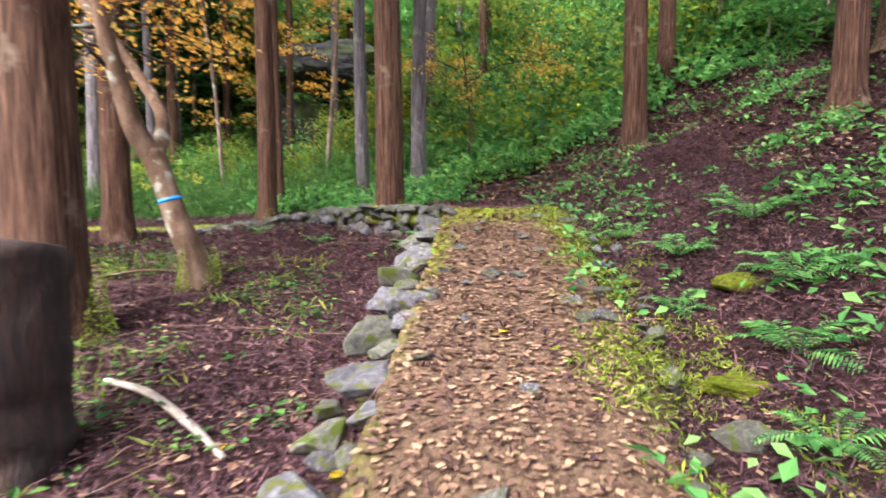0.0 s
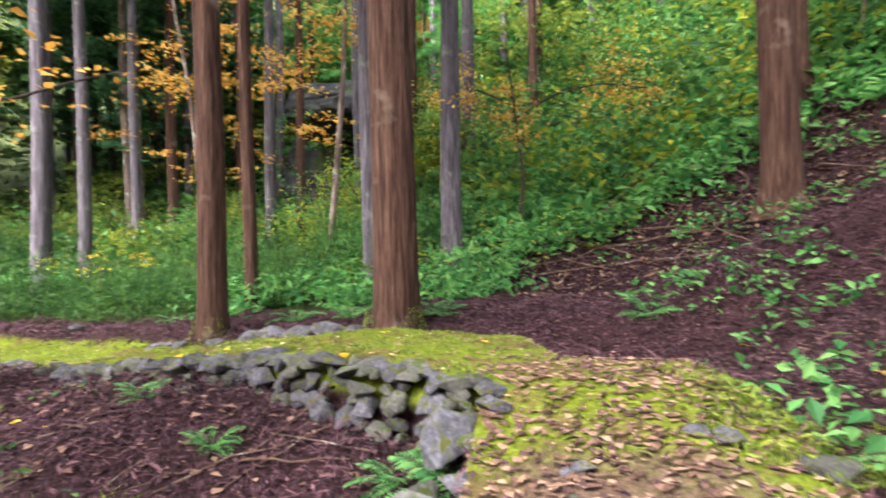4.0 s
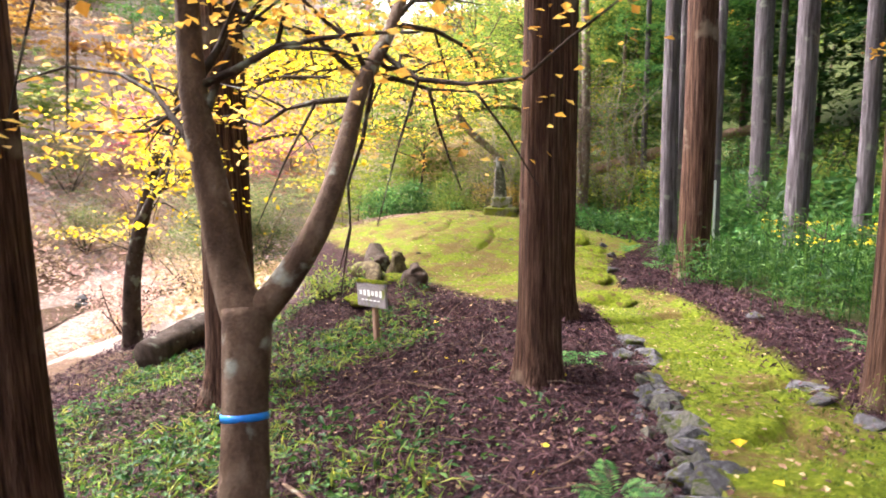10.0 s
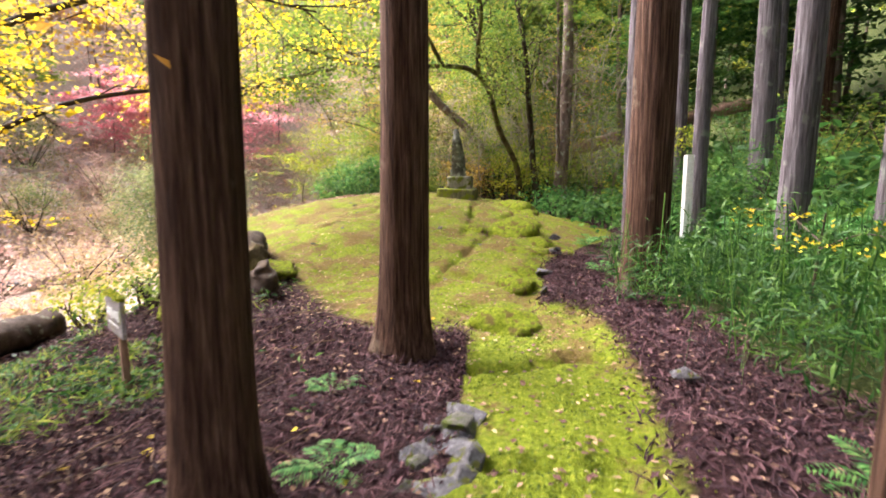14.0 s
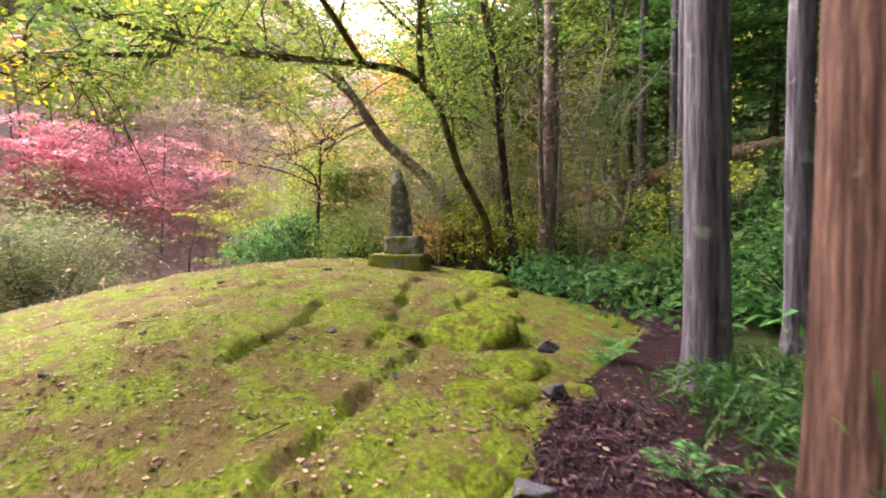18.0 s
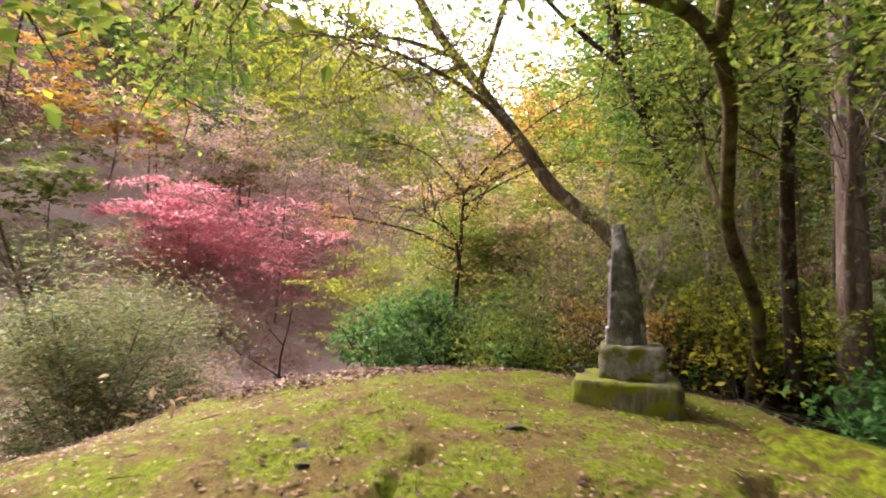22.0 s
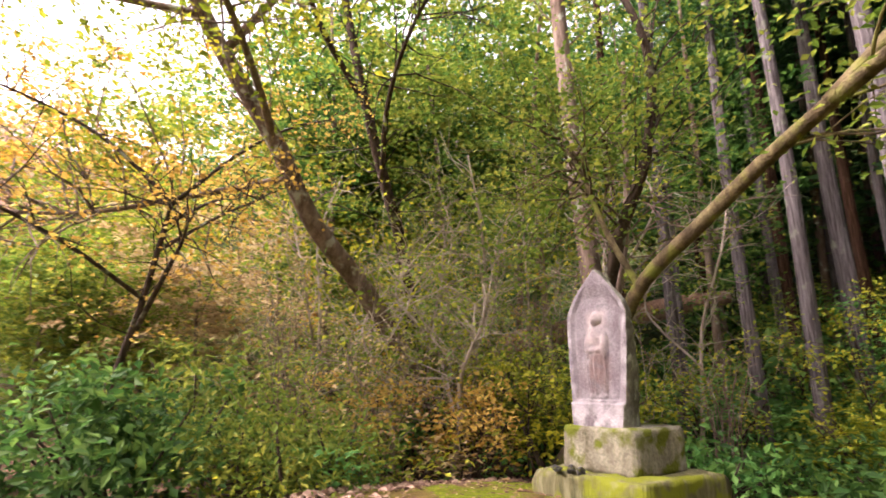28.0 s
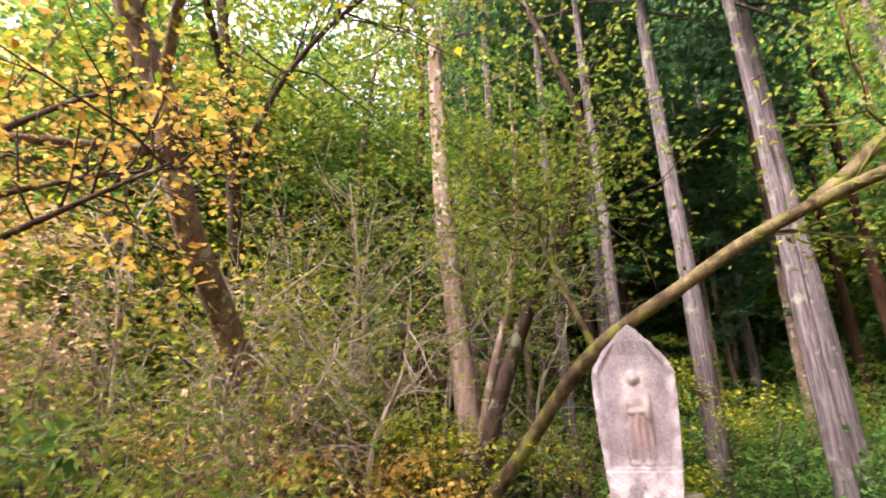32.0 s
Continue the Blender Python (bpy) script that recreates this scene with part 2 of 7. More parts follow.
WOOD_GREY = material("weathered_board", [(0.3, (0.17, 0.15, 0.155)), (0.7, (0.33, 0.3, 0.31))], (4, 30, 30), 0.85, 0.2, 50, coat=((0.2, 0.22, 0.06), 0.15, 7))
POST_WHITE = material("white_paint", [(0.3, (0.72, 0.72, 0.7)), (0.7, (0.85, 0.85, 0.83))], (4, 4, 3), 0.6, 0.1, 50)
TAPE = material("blue_tape", [(0.3, (0.01, 0.15, 0.55)), (0.7, (0.02, 0.25, 0.7))], (9, 9, 3), 0.4, 0.1, 50)
INK = material("pale_lettering", [(0.3, (0.75, 0.75, 0.75)), (0.7, (0.85, 0.85, 0.85))], (9, 9, 9), 0.7, 0.0, 50)
GREEN = leaf_material("green_leaves", (0.065, 0.125, 0.018), (0.135, 0.2, 0.03), (0.27, 0.28, 0.045), 0.55)
GREEN_DARK = leaf_material("dark_evergreen_leaves", (0.025, 0.078, 0.02), (0.055, 0.145, 0.03), (0.13, 0.235, 0.05), 0.5)
GREEN_BLUE = leaf_material("cedar_needles", (0.026, 0.08, 0.038), (0.055, 0.14, 0.06), (0.1, 0.21, 0.08), 0.4)
SASA = leaf_material("bamboo_grass_leaves", (0.035, 0.135, 0.034), (0.088, 0.25, 0.06), (0.19, 0.37, 0.095), 0.5)
# darker copy of SASA for near growth, the canopy's shade in its colour
BAMBOO = leaf_material("shaded_bamboo_grass", (0.008, 0.036, 0.006), (0.026, 0.085, 0.014), (0.09, 0.17, 0.026), 0.4)
LIME = leaf_material("lime_leaves", (0.1, 0.145, 0.012), (0.22, 0.27, 0.022), (0.42, 0.38, 0.035), 0.5)
YELLOW_GREEN = leaf_material("fresh_yellow_leaves", (0.24, 0.27, 0.02), (0.46, 0.46, 0.035), (0.66, 0.6, 0.06), 0.5)
YELLOW = leaf_material("yellow_leaves", (0.42, 0.27, 0.01), (0.7, 0.5, 0.02), (0.85, 0.68, 0.06), 0.55)
ORANGE = leaf_material("orange_leaves", (0.32, 0.14, 0.02), (0.55, 0.3, 0.05), (0.7, 0.48, 0.12), 0.5)
ORANGE_PALE = leaf_material("pale_orange_leaves", (0.3, 0.165, 0.035), (0.42, 0.27, 0.06), (0.52, 0.38, 0.1), 0.5)
MOSSLEAF = leaf_material("moss_tufts", (0.05, 0.08, 0.008), (0.12, 0.17, 0.014), (0.24, 0.28, 0.03), 0.3)
TAN = leaf_material("tan_leaves", (0.25, 0.16, 0.08), (0.42, 0.3, 0.165), (0.56, 0.44, 0.27), 0.4)
# red leaf with the valley's pale haze put into the colour
RED = leaf_material("hazy_red_leaves", (0.5, 0.13, 0.17), (0.66, 0.24, 0.27), (0.78, 0.42, 0.41), 0.6)
PINK = leaf_material("faded_pink_leaves", (0.34, 0.19, 0.155), (0.46, 0.3, 0.245), (0.58, 0.43, 0.35), 0.5)
SAGE = leaf_material("pale_sage_leaves", (0.05, 0.085, 0.025), (0.14, 0.18, 0.055), (0.34, 0.31, 0.11), 0.4)
CARPET = leaf_material("fallen_maple_leaves", (0.28, 0.16, 0.13), (0.46, 0.3, 0.25), (0.62, 0.47, 0.41), 0.1, 0.85)
DRIFT = leaf_material("drifted_leaves", (0.1, 0.055, 0.042), (0.22, 0.135, 0.105), (0.4, 0.28, 0.22), 0.1, 0.85)
LITTER = leaf_material("dead_leaves", (0.045, 0.021, 0.016), (0.125, 0.066, 0.042), (0.3, 0.19, 0.115), 0.1, 0.85)
NEEDLE = leaf_material("cedar_litter", (0.014, 0.006, 0.009), (0.042, 0.017, 0.022), (0.12, 0.058, 0.062), 0.0, 0.9)

WATER = material("brown_pool_water", [(0.3, (0.02, 0.014, 0.01)), (0.7, (0.045, 0.032, 0.022))], (2, 2, 2), 0.08, 0.05, 12, spec=0.5)

# ---- mesh helpers ----
rng = np.random.default_rng(7)


def ss(a, b, v):
    u = np.clip((np.asarray(v, float) - a) / (b - a), 0, 1)
    return u * u * (3 - 2 * u)


def mesh_from(name, verts, faces, mat, smooth=False):
    """A mesh from arrays: faces all of one size."""
    verts = np.asarray(verts, np.float32)
    faces = np.asarray(faces, np.int32)
    k = faces.shape[1]
    me = bpy.data.meshes.new(name)
    me.vertices.add(len(verts))
    me.vertices.foreach_set("co", verts.ravel())
    me.loops.add(faces.size)
    me.loops.foreach_set("vertex_index", faces.ravel())
    me.polygons.add(len(faces))
    me.polygons.foreach_set("loop_start", np.arange(0, faces.size, k, dtype=np.int32))
    me.polygons.foreach_set("use_smooth", np.full(len(faces), smooth, dtype=bool))
    me.update(calc_edges=True)
    me.materials.append(mat)
    return me


def part(name, me, parent=None, label="", at=(0, 0, 0)):
    ob = new(name, me)
    ob.location = at
    if parent:
        ob.parent = parent
    if label:
        ob["label"] = label
    return ob


def thing(name, at, label, category, group="", kind=""):
    ob = new(name)
    ob.location = at
    return tagged(ob, label, category, group, kind)


def joined(pieces):
    """Join (verts, faces) pieces of quads."""
    vs, fs, k = [], [], 0
    for v, f in pieces:
        vs.append(v), fs.append(np.asarray(f) + k)
        k += len(v)
    return np.concatenate(vs), np.concatenate(fs)


def tube(points, radii, seg=8, rough=0.0, ridges=0, flare=0.0, seed=0):
    """A swept tube with closed ends as quads; rough: radial unevenness; flare: root swell at the start."""
    p = np.asarray(points, float)
    r = np.asarray(radii, float)
    n = len(p)
    d = np.gradient(p, axis=0)
    d /= np.linalg.norm(d, axis=1)[:, None] + 1e-9
    ref = np.array([0, 1.0, 0]) if abs(d[0][1]) < 0.9 else np.array([1.0, 0, 0])
    u = np.cross(d, ref)
    u /= np.linalg.norm(u, axis=1)[:, None] + 1e-9
    w = np.cross(d, u)
    a = np.arange(seg) * 2 * math.pi / seg
    g = np.random.default_rng(seed)
    R = np.repeat(r[:, None], seg, 1)
    if rough:
        ph = g.uniform(0, 6.28, 6)
        h = np.arange(n)[:, None] / max(n - 1, 1)
        R = R * (1 + rough * (np.sin(2 * a + ph[0] + 3 * h) + 0.7 * np.sin(3 * a + ph[1] - 5 * h) + 0.5 * np.sin(5 * a + ph[2] + 9 * h)))
    if ridges:
        R = R + ridges * g.standard_normal((1, seg)) * 0.6
    if flare:
        L = np.concatenate([[0], np.cumsum(np.linalg.norm(np.diff(p, axis=0), axis=1))])[:, None]
        lob = 1 + 0.35 * np.sin(5 * a + g.uniform(0, 6)) + 0.25 * np.sin(3 * a + g.uniform(0, 6))
        R = R * (1 + flare * np.exp(-L / 0.22) * lob)
    v = p[:, None, :] + R[..., None] * (np.cos(a)[None, :, None] * u[:, None, :] + np.sin(a)[None, :, None] * w[:, None, :])
    v = v.reshape(-1, 3)
    i = np.arange(n - 1)[:, None] * seg
    j = np.arange(seg)[None, :]
    j2 = (j + 1) % seg
    f = np.stack([i + j, i + j2, i + seg + j2, i + seg + j], -1).reshape(-1, 4)
    v = np.concatenate([v, p[:1], p[-1:]])
    c0, c1 = len(v) - 2, len(v) - 1
    e = (n - 1) * seg
    k = np.arange(0, seg, 2)
    f0 = np.stack([np.full_like(k, c0), (k + 2) % seg, (k + 1) % seg, k], -1)
    f1 = np.stack([np.full_like(k, c1), e + k, e + (k + 1) % seg, e + (k + 2) % seg], -1)
    return v, np.concatenate([f, f0, f1])


def leaves(c, size, aspect=0.55, flat=0.5, g=rng, droop=0.0, fold=0.1):
    """Quads folded along the midrib at the points c; flat: how far they lie level."""
    n = len(c)
    nrm = g.standard_normal((n, 3)) * (1 - flat) + np.array([0, 0, 1.0]) * flat * 2
    nrm /= np.linalg.norm(nrm, axis=1)[:, None]
    t = g.standard_normal((n, 3))
    t[:, 2] -= droop
    t -= (t * nrm).sum(1)[:, None] * nrm
    t /= np.linalg.norm(t, axis=1)[:, None] + 1e-9
    b = np.cross(nrm, t)
    s = (size * g.uniform(0.6, 1.35, n))[:, None]
    v = np.stack([c - t * s * 0.5, c + b * s * aspect * 0.5 + nrm * s * fold - t * s * 0.08, c + t * s * 0.5 - nrm * s * 0.05, c - b * s * aspect * 0.5 + nrm * s * fold - t * s * 0.08], 1)
    return v.reshape(-1, 3), np.arange(4 * n).reshape(n, 4)


def blob(n, centre, radii, g=rng, shell=0.5):
    """Points in an ellipsoid, denser towards the skin."""
    d = g.standard_normal((n, 3))
    d /= np.linalg.norm(d, axis=1)[:, None]
    return np.asarray(centre) + d * (g.uniform(0, 1, n) ** shell)[:, None] * np.asarray(radii)


def clumps(n_clumps, per, centre, radii, clump, g=rng):
    """Leaf points gathered in clumps that fill an ellipsoid unevenly."""
    cs = blob(n_clumps, centre, radii, g, 0.6)
    k = g.uniform(0.5, 1.3, (n_clumps, 1, 1))
    pts = cs[:, None, :] + g.standard_normal((n_clumps, per, 3)) * k * np.asarray(clump)
    return pts.reshape(-1, 3)


def sprays(n, per, centre, radii, length, g=rng, droop=0.15):
    """Leaf points strung along flat sprays, as on maple boughs."""
    cs = blob(n, centre, radii, g, 0.6)
    an = g.uniform(0, 6.28, n)
    d = np.stack([np.cos(an), np.sin(an), -droop + 0.15 * g.standard_normal(n)], 1) * length
    t = g.uniform(0, 1, (n, per, 1))
    pts = cs[:, None, :] + d[:, None, :] * t + g.standard_normal((n, per, 3)) * np.array([0.14, 0.14, 0.035]) * length
    return pts.reshape(-1, 3)


def bezier(pts, n):
    """A smooth line through the points (Catmull-Rom)."""
    p = np.asarray(pts, float)
    p = np.concatenate([2 * p[:1] - p[1:2], p, 2 * p[-1:] - p[-2:-1]])
    out = []
    m = len(p) - 3
    for q in np.linspace(0, m - 1e-6, n):
        i = int(q)
        t = q - i
        a, b, c, d = p[i:i + 4]
        out.append(0.5 * (2 * b + (c - a) * t + (2 * a - 5 * b + 4 * c - d) * t * t + (3 * b - a - 3 * c + d) * t ** 3))
    return np.array(out)


def twigs(line, start, n, length, radius, g, spread=0.8, up=0.2, fork=2):
    """Thin branches off a limb; returns pieces and the points along their outer halves."""
    pieces, ends = [], []
    for k in range(n):
        i = int(g.uniform(start, 1) * (len(line) - 1))
        i = min(max(i, 1), len(line) - 2)
        base = line[i]
        d = line[i + 1] - line[i - 1]
        d = d / np.linalg.norm(d) * 0.6 + g.standard_normal(3) * spread + np.array([0, 0, up])
        d /= np.linalg.norm(d)
        L = length * g.uniform(0.5, 1.2)
        q = [base]
        for s in range(5):
            d = d + g.standard_normal(3) * 0.22 + np.array([0, 0, -0.05])
            d /= np.linalg.norm(d)
            q.append(q[-1] + d * L / 5)
        q = np.array(q)
        pieces.append(tube(q, np.linspace(radius, radius * 0.25, 6), 5, seed=k))
        ends.append(q[2:])
        for f in range(fork):
            j = int(g.integers(1, 5))
            e = q[j] - q[j - 1]
            e = e / np.linalg.norm(e) + g.standard_normal(3) * 0.7
            e /= np.linalg.norm(e)
            qq = np.array([q[j], q[j] + e * L * 0.25, q[j] + e * L * 0.5 + np.array([0, 0, -0.04 * L])])
            pieces.append(tube(qq, [radius * 0.5, radius * 0.35, radius * 0.15], 4, seed=k + 50))
            ends.append(qq[1:])
    return pieces, np.concatenate(ends)

# ---- the lie of the land ----
SOUTH_X, SOUTH_Y = (-8.6, -7.7, -5.2, -3.3, -1.77, -0.84, -0.4), (10.5, 10.4, 10.15, 9.6, 9.0, 8.54, 8.3)
NORTH_X, NORTH_Y = (-8.6, -7.0, -6.0, -4.5, -3.5, -2.0, -1.0, 0.5), (11.5, 11.45, 11.35, 10.95, 10.75, 10.5, 10.3, 10.2)


def wall_line(x):
    return np.interp(x, SOUTH_X, SOUTH_Y)


def path_top(x):
    return 1.4 + 0.37 * ss(-5.2, -1.2, x)


def dome_edges(x):
    north = np.interp(x, (-19, -17, -15.4, -13, -11, -9, -7.5), (12.3, 12.2, 12.15, 11.95, 11.5, 11.3, 10.9))
    north = north + np.interp(x, (-15.9, -15.2, -13.4, -11.8, -10.6, -9.6), (0, 1.3, 1.5, 0.95, 0.4, 0))
    south = np.interp(x, (-19, -17, -14, -12, -10, -8, -7), (4.9, 5.0, 5.4, 6.3, 7.7, 8.65, 9.6))
    return north, south


def stream_line(x):
    return np.interp(x, (-70, -34, -28, -8, 10), (14, 5.0, 1.8, -1.0, -3.0))


def ripple(x, y):
    return (np.sin(1.7 * x + 0.6 * y) * np.cos(1.3 * y - 0.4 * x) + 0.6 * np.sin(3.9 * x - 2.1 * y + 1) * np.cos(4.3 * y + 1.7 * x)
            + 0.4 * np.sin(9.1 * x + 3.3 * y) * np.sin(8.3 * y - 2.7 * x) + 0.25 * np.sin(19 * x + 5 * y) * np.sin(17 * y - 7 * x))


CRACKS = (
    ((-9.0, 10.0), (-9.56, 10.16), (-10.44, 10.5), (-11.4, 10.88), (-13.1, 11.43), (-14.6, 11.9)),
    ((-14.3, 11.1), (-13.84, 10.8), (-12.26, 10.65), (-11.4, 10.48)),
    ((-12.4, 11.8), (-12.56, 11.49), (-13.87, 11.15)),
    ((-4.28, 10.5), (-4.32, 10.72), (-4.37, 10.95)), ((-5.14, 10.35), (-5.1, 10.83), (-5.2, 11.2)), ((-6.6, 10.8), (-6.68, 11.06), (-6.43, 11.3)),
    ((-9.44, 10.2), (-9.03, 10.69), (-9.0, 11.35)), ((-6.4, 10.2), (-6.45, 10.66), (-6.58, 10.9), (-6.6, 11.2)), ((-3.3, 9.9), (-3.5, 10.3), (-3.9, 10.5)),
    ((-12.0, 8.2), (-13.0, 8.9), (-14.2, 9.1)), ((-11.0, 9.4), (-11.8, 9.8), (-12.6, 9.9)))


def cracks(x, y):
    """Depth of the joints between the rock's slabs."""
    out = np.zeros(np.shape(x))
    wob = 0.05 * np.sin(11 * x + 3 * y) + 0.03 * np.sin(23 * y - 5 * x)
    for line in CRACKS:
        for (ax, ay), (bx, by) in zip(line, line[1:]):
            dx, dy = bx - ax, by - ay
            t = np.clip(((x - ax) * dx + (y - ay) * dy) / (dx * dx + dy * dy), 0, 1)
            dist = np.hypot(x - ax - t * dx, y - ay - t * dy) + wob * 0.6
            out = np.maximum(out, np.exp(-(dist / 0.045) ** 2))
    return out


def masks(x, y):
    """How much of each spot is moss, cedar litter, path earth, green cover."""
    north, south = dome_edges(x)
    dome = ss(-6.8, -7.8, x) * ss(-18.9, -18.1, x) * ss(north + 0.12, north - 0.12, y) * ss(south - 0.5, south + 0.5, y)
    ys, yn = wall_line(x), np.interp(x, NORTH_X, NORTH_Y)
    strip = ss(-8.4, -7.6, x) * ss(0.2, -0.6, x) * ss(ys - 0.06, ys + 0.06, y) * ss(yn + 0.25, yn - 0.25, y)
    ramp = ss(-0.75, -0.62, x) * ss(0.95, 0.5, x + 0.06 * np.sin(3 * y)) * ss(10.2, 9.0, y)
    return dome, strip, ramp


def ground(x, y):
    x, y = np.asarray(x, float), np.asarray(y, float)
    dome, strip, ramp = masks(x, y)
    rp = ripple(x, y)
    hollow = 1.03 + 0.25 * (y - 7.4)
    hollow = 0.25 + np.log1p(np.exp((hollow - 0.25) * 4)) / 4
    hollow = 1.42 - np.log1p(np.exp((1.42 - hollow) * 6)) / 6
    hollow = hollow + 0.38 * ss(-6.5, -9.5, x) * ss(5.5, 7.5, y) * ss(11.5, 9.5, y)
    hollow = hollow + 0.17 * ss(1.3, 0.15, wall_line(x) - y) * ss(-4.5, -2.6, x) * ss(-0.4, -0.9, x)
    north = 1.5 + 0.055 * np.clip(x + 6, 0, 9) + 0.1 * np.clip(y - 14, 0, 7) + 0.05 * np.clip(-x - 16, 0, 6)
    z = hollow + (north - hollow) * ss(10.2, 11.3, y)
    # the open valley to the south-west
    d = y - stream_line(x)
    bank = -0.5 + 0.42 * np.clip(d - 1.5, 0, 40) ** 0.9
    far = -0.5 + 0.5 * np.clip(-d - 5.0, 0, 300) ** 1.02
    valley = bank + far + 0.5
    side = ss(-6.5, -9.0, x) * ss(7.5, 5.0, y - 0.25 * np.clip(-x - 14, 0, 4)) + ss(-19.0, -22.5, x) * ss(10.5, 7.5, y)
    side = np.clip(side, 0, 1)
    side = np.maximum(side, ss(2.5, 0.5, y))
    z = z + (np.where(d > -5, np.minimum(z, valley), valley) - z) * side
    z = z + 0.5 * np.clip(-x - 36, 0, 60)
    # hillside to the east and north
    z = z + 0.42 * np.clip(x - 0.75, 0, 40) * ss(-1, 4, y)
    hill = np.clip(y - 19.5 - 0.12 * np.clip(-x - 8, 0, 60), 0, 200)
    z = z + (0.3 + 0.55 * ss(-52, -36, x)) * hill * hill / (hill + 3)
    rise = np.clip(y - 12.3, 0, 9)
    z = z + 0.4 * rise * rise / (rise + 0.8) * ss(-5.0, -2.5, x)
    z = z + 0.03 * rp * (1 - strip) * (1 - ramp)
    # ramp of trodden earth
    zr = 0.4 + 0.225 * (y - 2.5) + 0.012 * rp
    zr = np.where(y > 8.5, 1.75 + 0.02 * (y - 8.5), zr)
    z = z + (zr - z) * ramp * ss(0.0, 1.5, y)
    # the dyke with its moss path
    z = z + (path_top(x) + 0.022 * rp - 0.11 * cracks(x, y) - z) * strip
    # the rock dome
    yc = np.interp(x, (-19, -17, -13, -10, -7), (9.4, 9.4, 9.2, 10.0, 10.8))
    zd = 1.36 + 0.76 * ss(-7.5, -14.8, x) - 0.036 * (y - yc) ** 2 + 0.03 * rp + 0.05 * np.sin(1.15 * x + 0.9) * np.sin(1.05 * y + 0.5 * x) - 0.09 * cracks(x, y) - 0.1 * ss(-17, -19, x)
    z = z + (zd - z) * dome
    return z


# ---- ground sheet ----
def spread(a, b, step, out):
    core = np.arange(a, b + step / 2, step)
    s, left, right = step, [a], [core[-1]]
    while left[-1] > -out:
        s *= 1.16
        left.append(left[-1] - s)
    s = step
    while right[-1] < out:
        s *= 1.16
        right.append(right[-1] + s)
    return np.concatenate([left[:0:-1], core, right[1:]])


gx, gy = spread(-19.0, 2.6, 0.045, 420), spread(2.4, 13.2, 0.045, 420)
GX, GY = np.meshgrid(gx, gy, indexing="ij")
GZ = ground(GX, GY)
nx, ny = GX.shape
ii = (np.arange(nx - 1)[:, None] * ny + np.arange(ny - 1)[None, :]).ravel()
ground_faces = np.stack([ii, ii + ny, ii + ny + 1, ii + 1], -1)


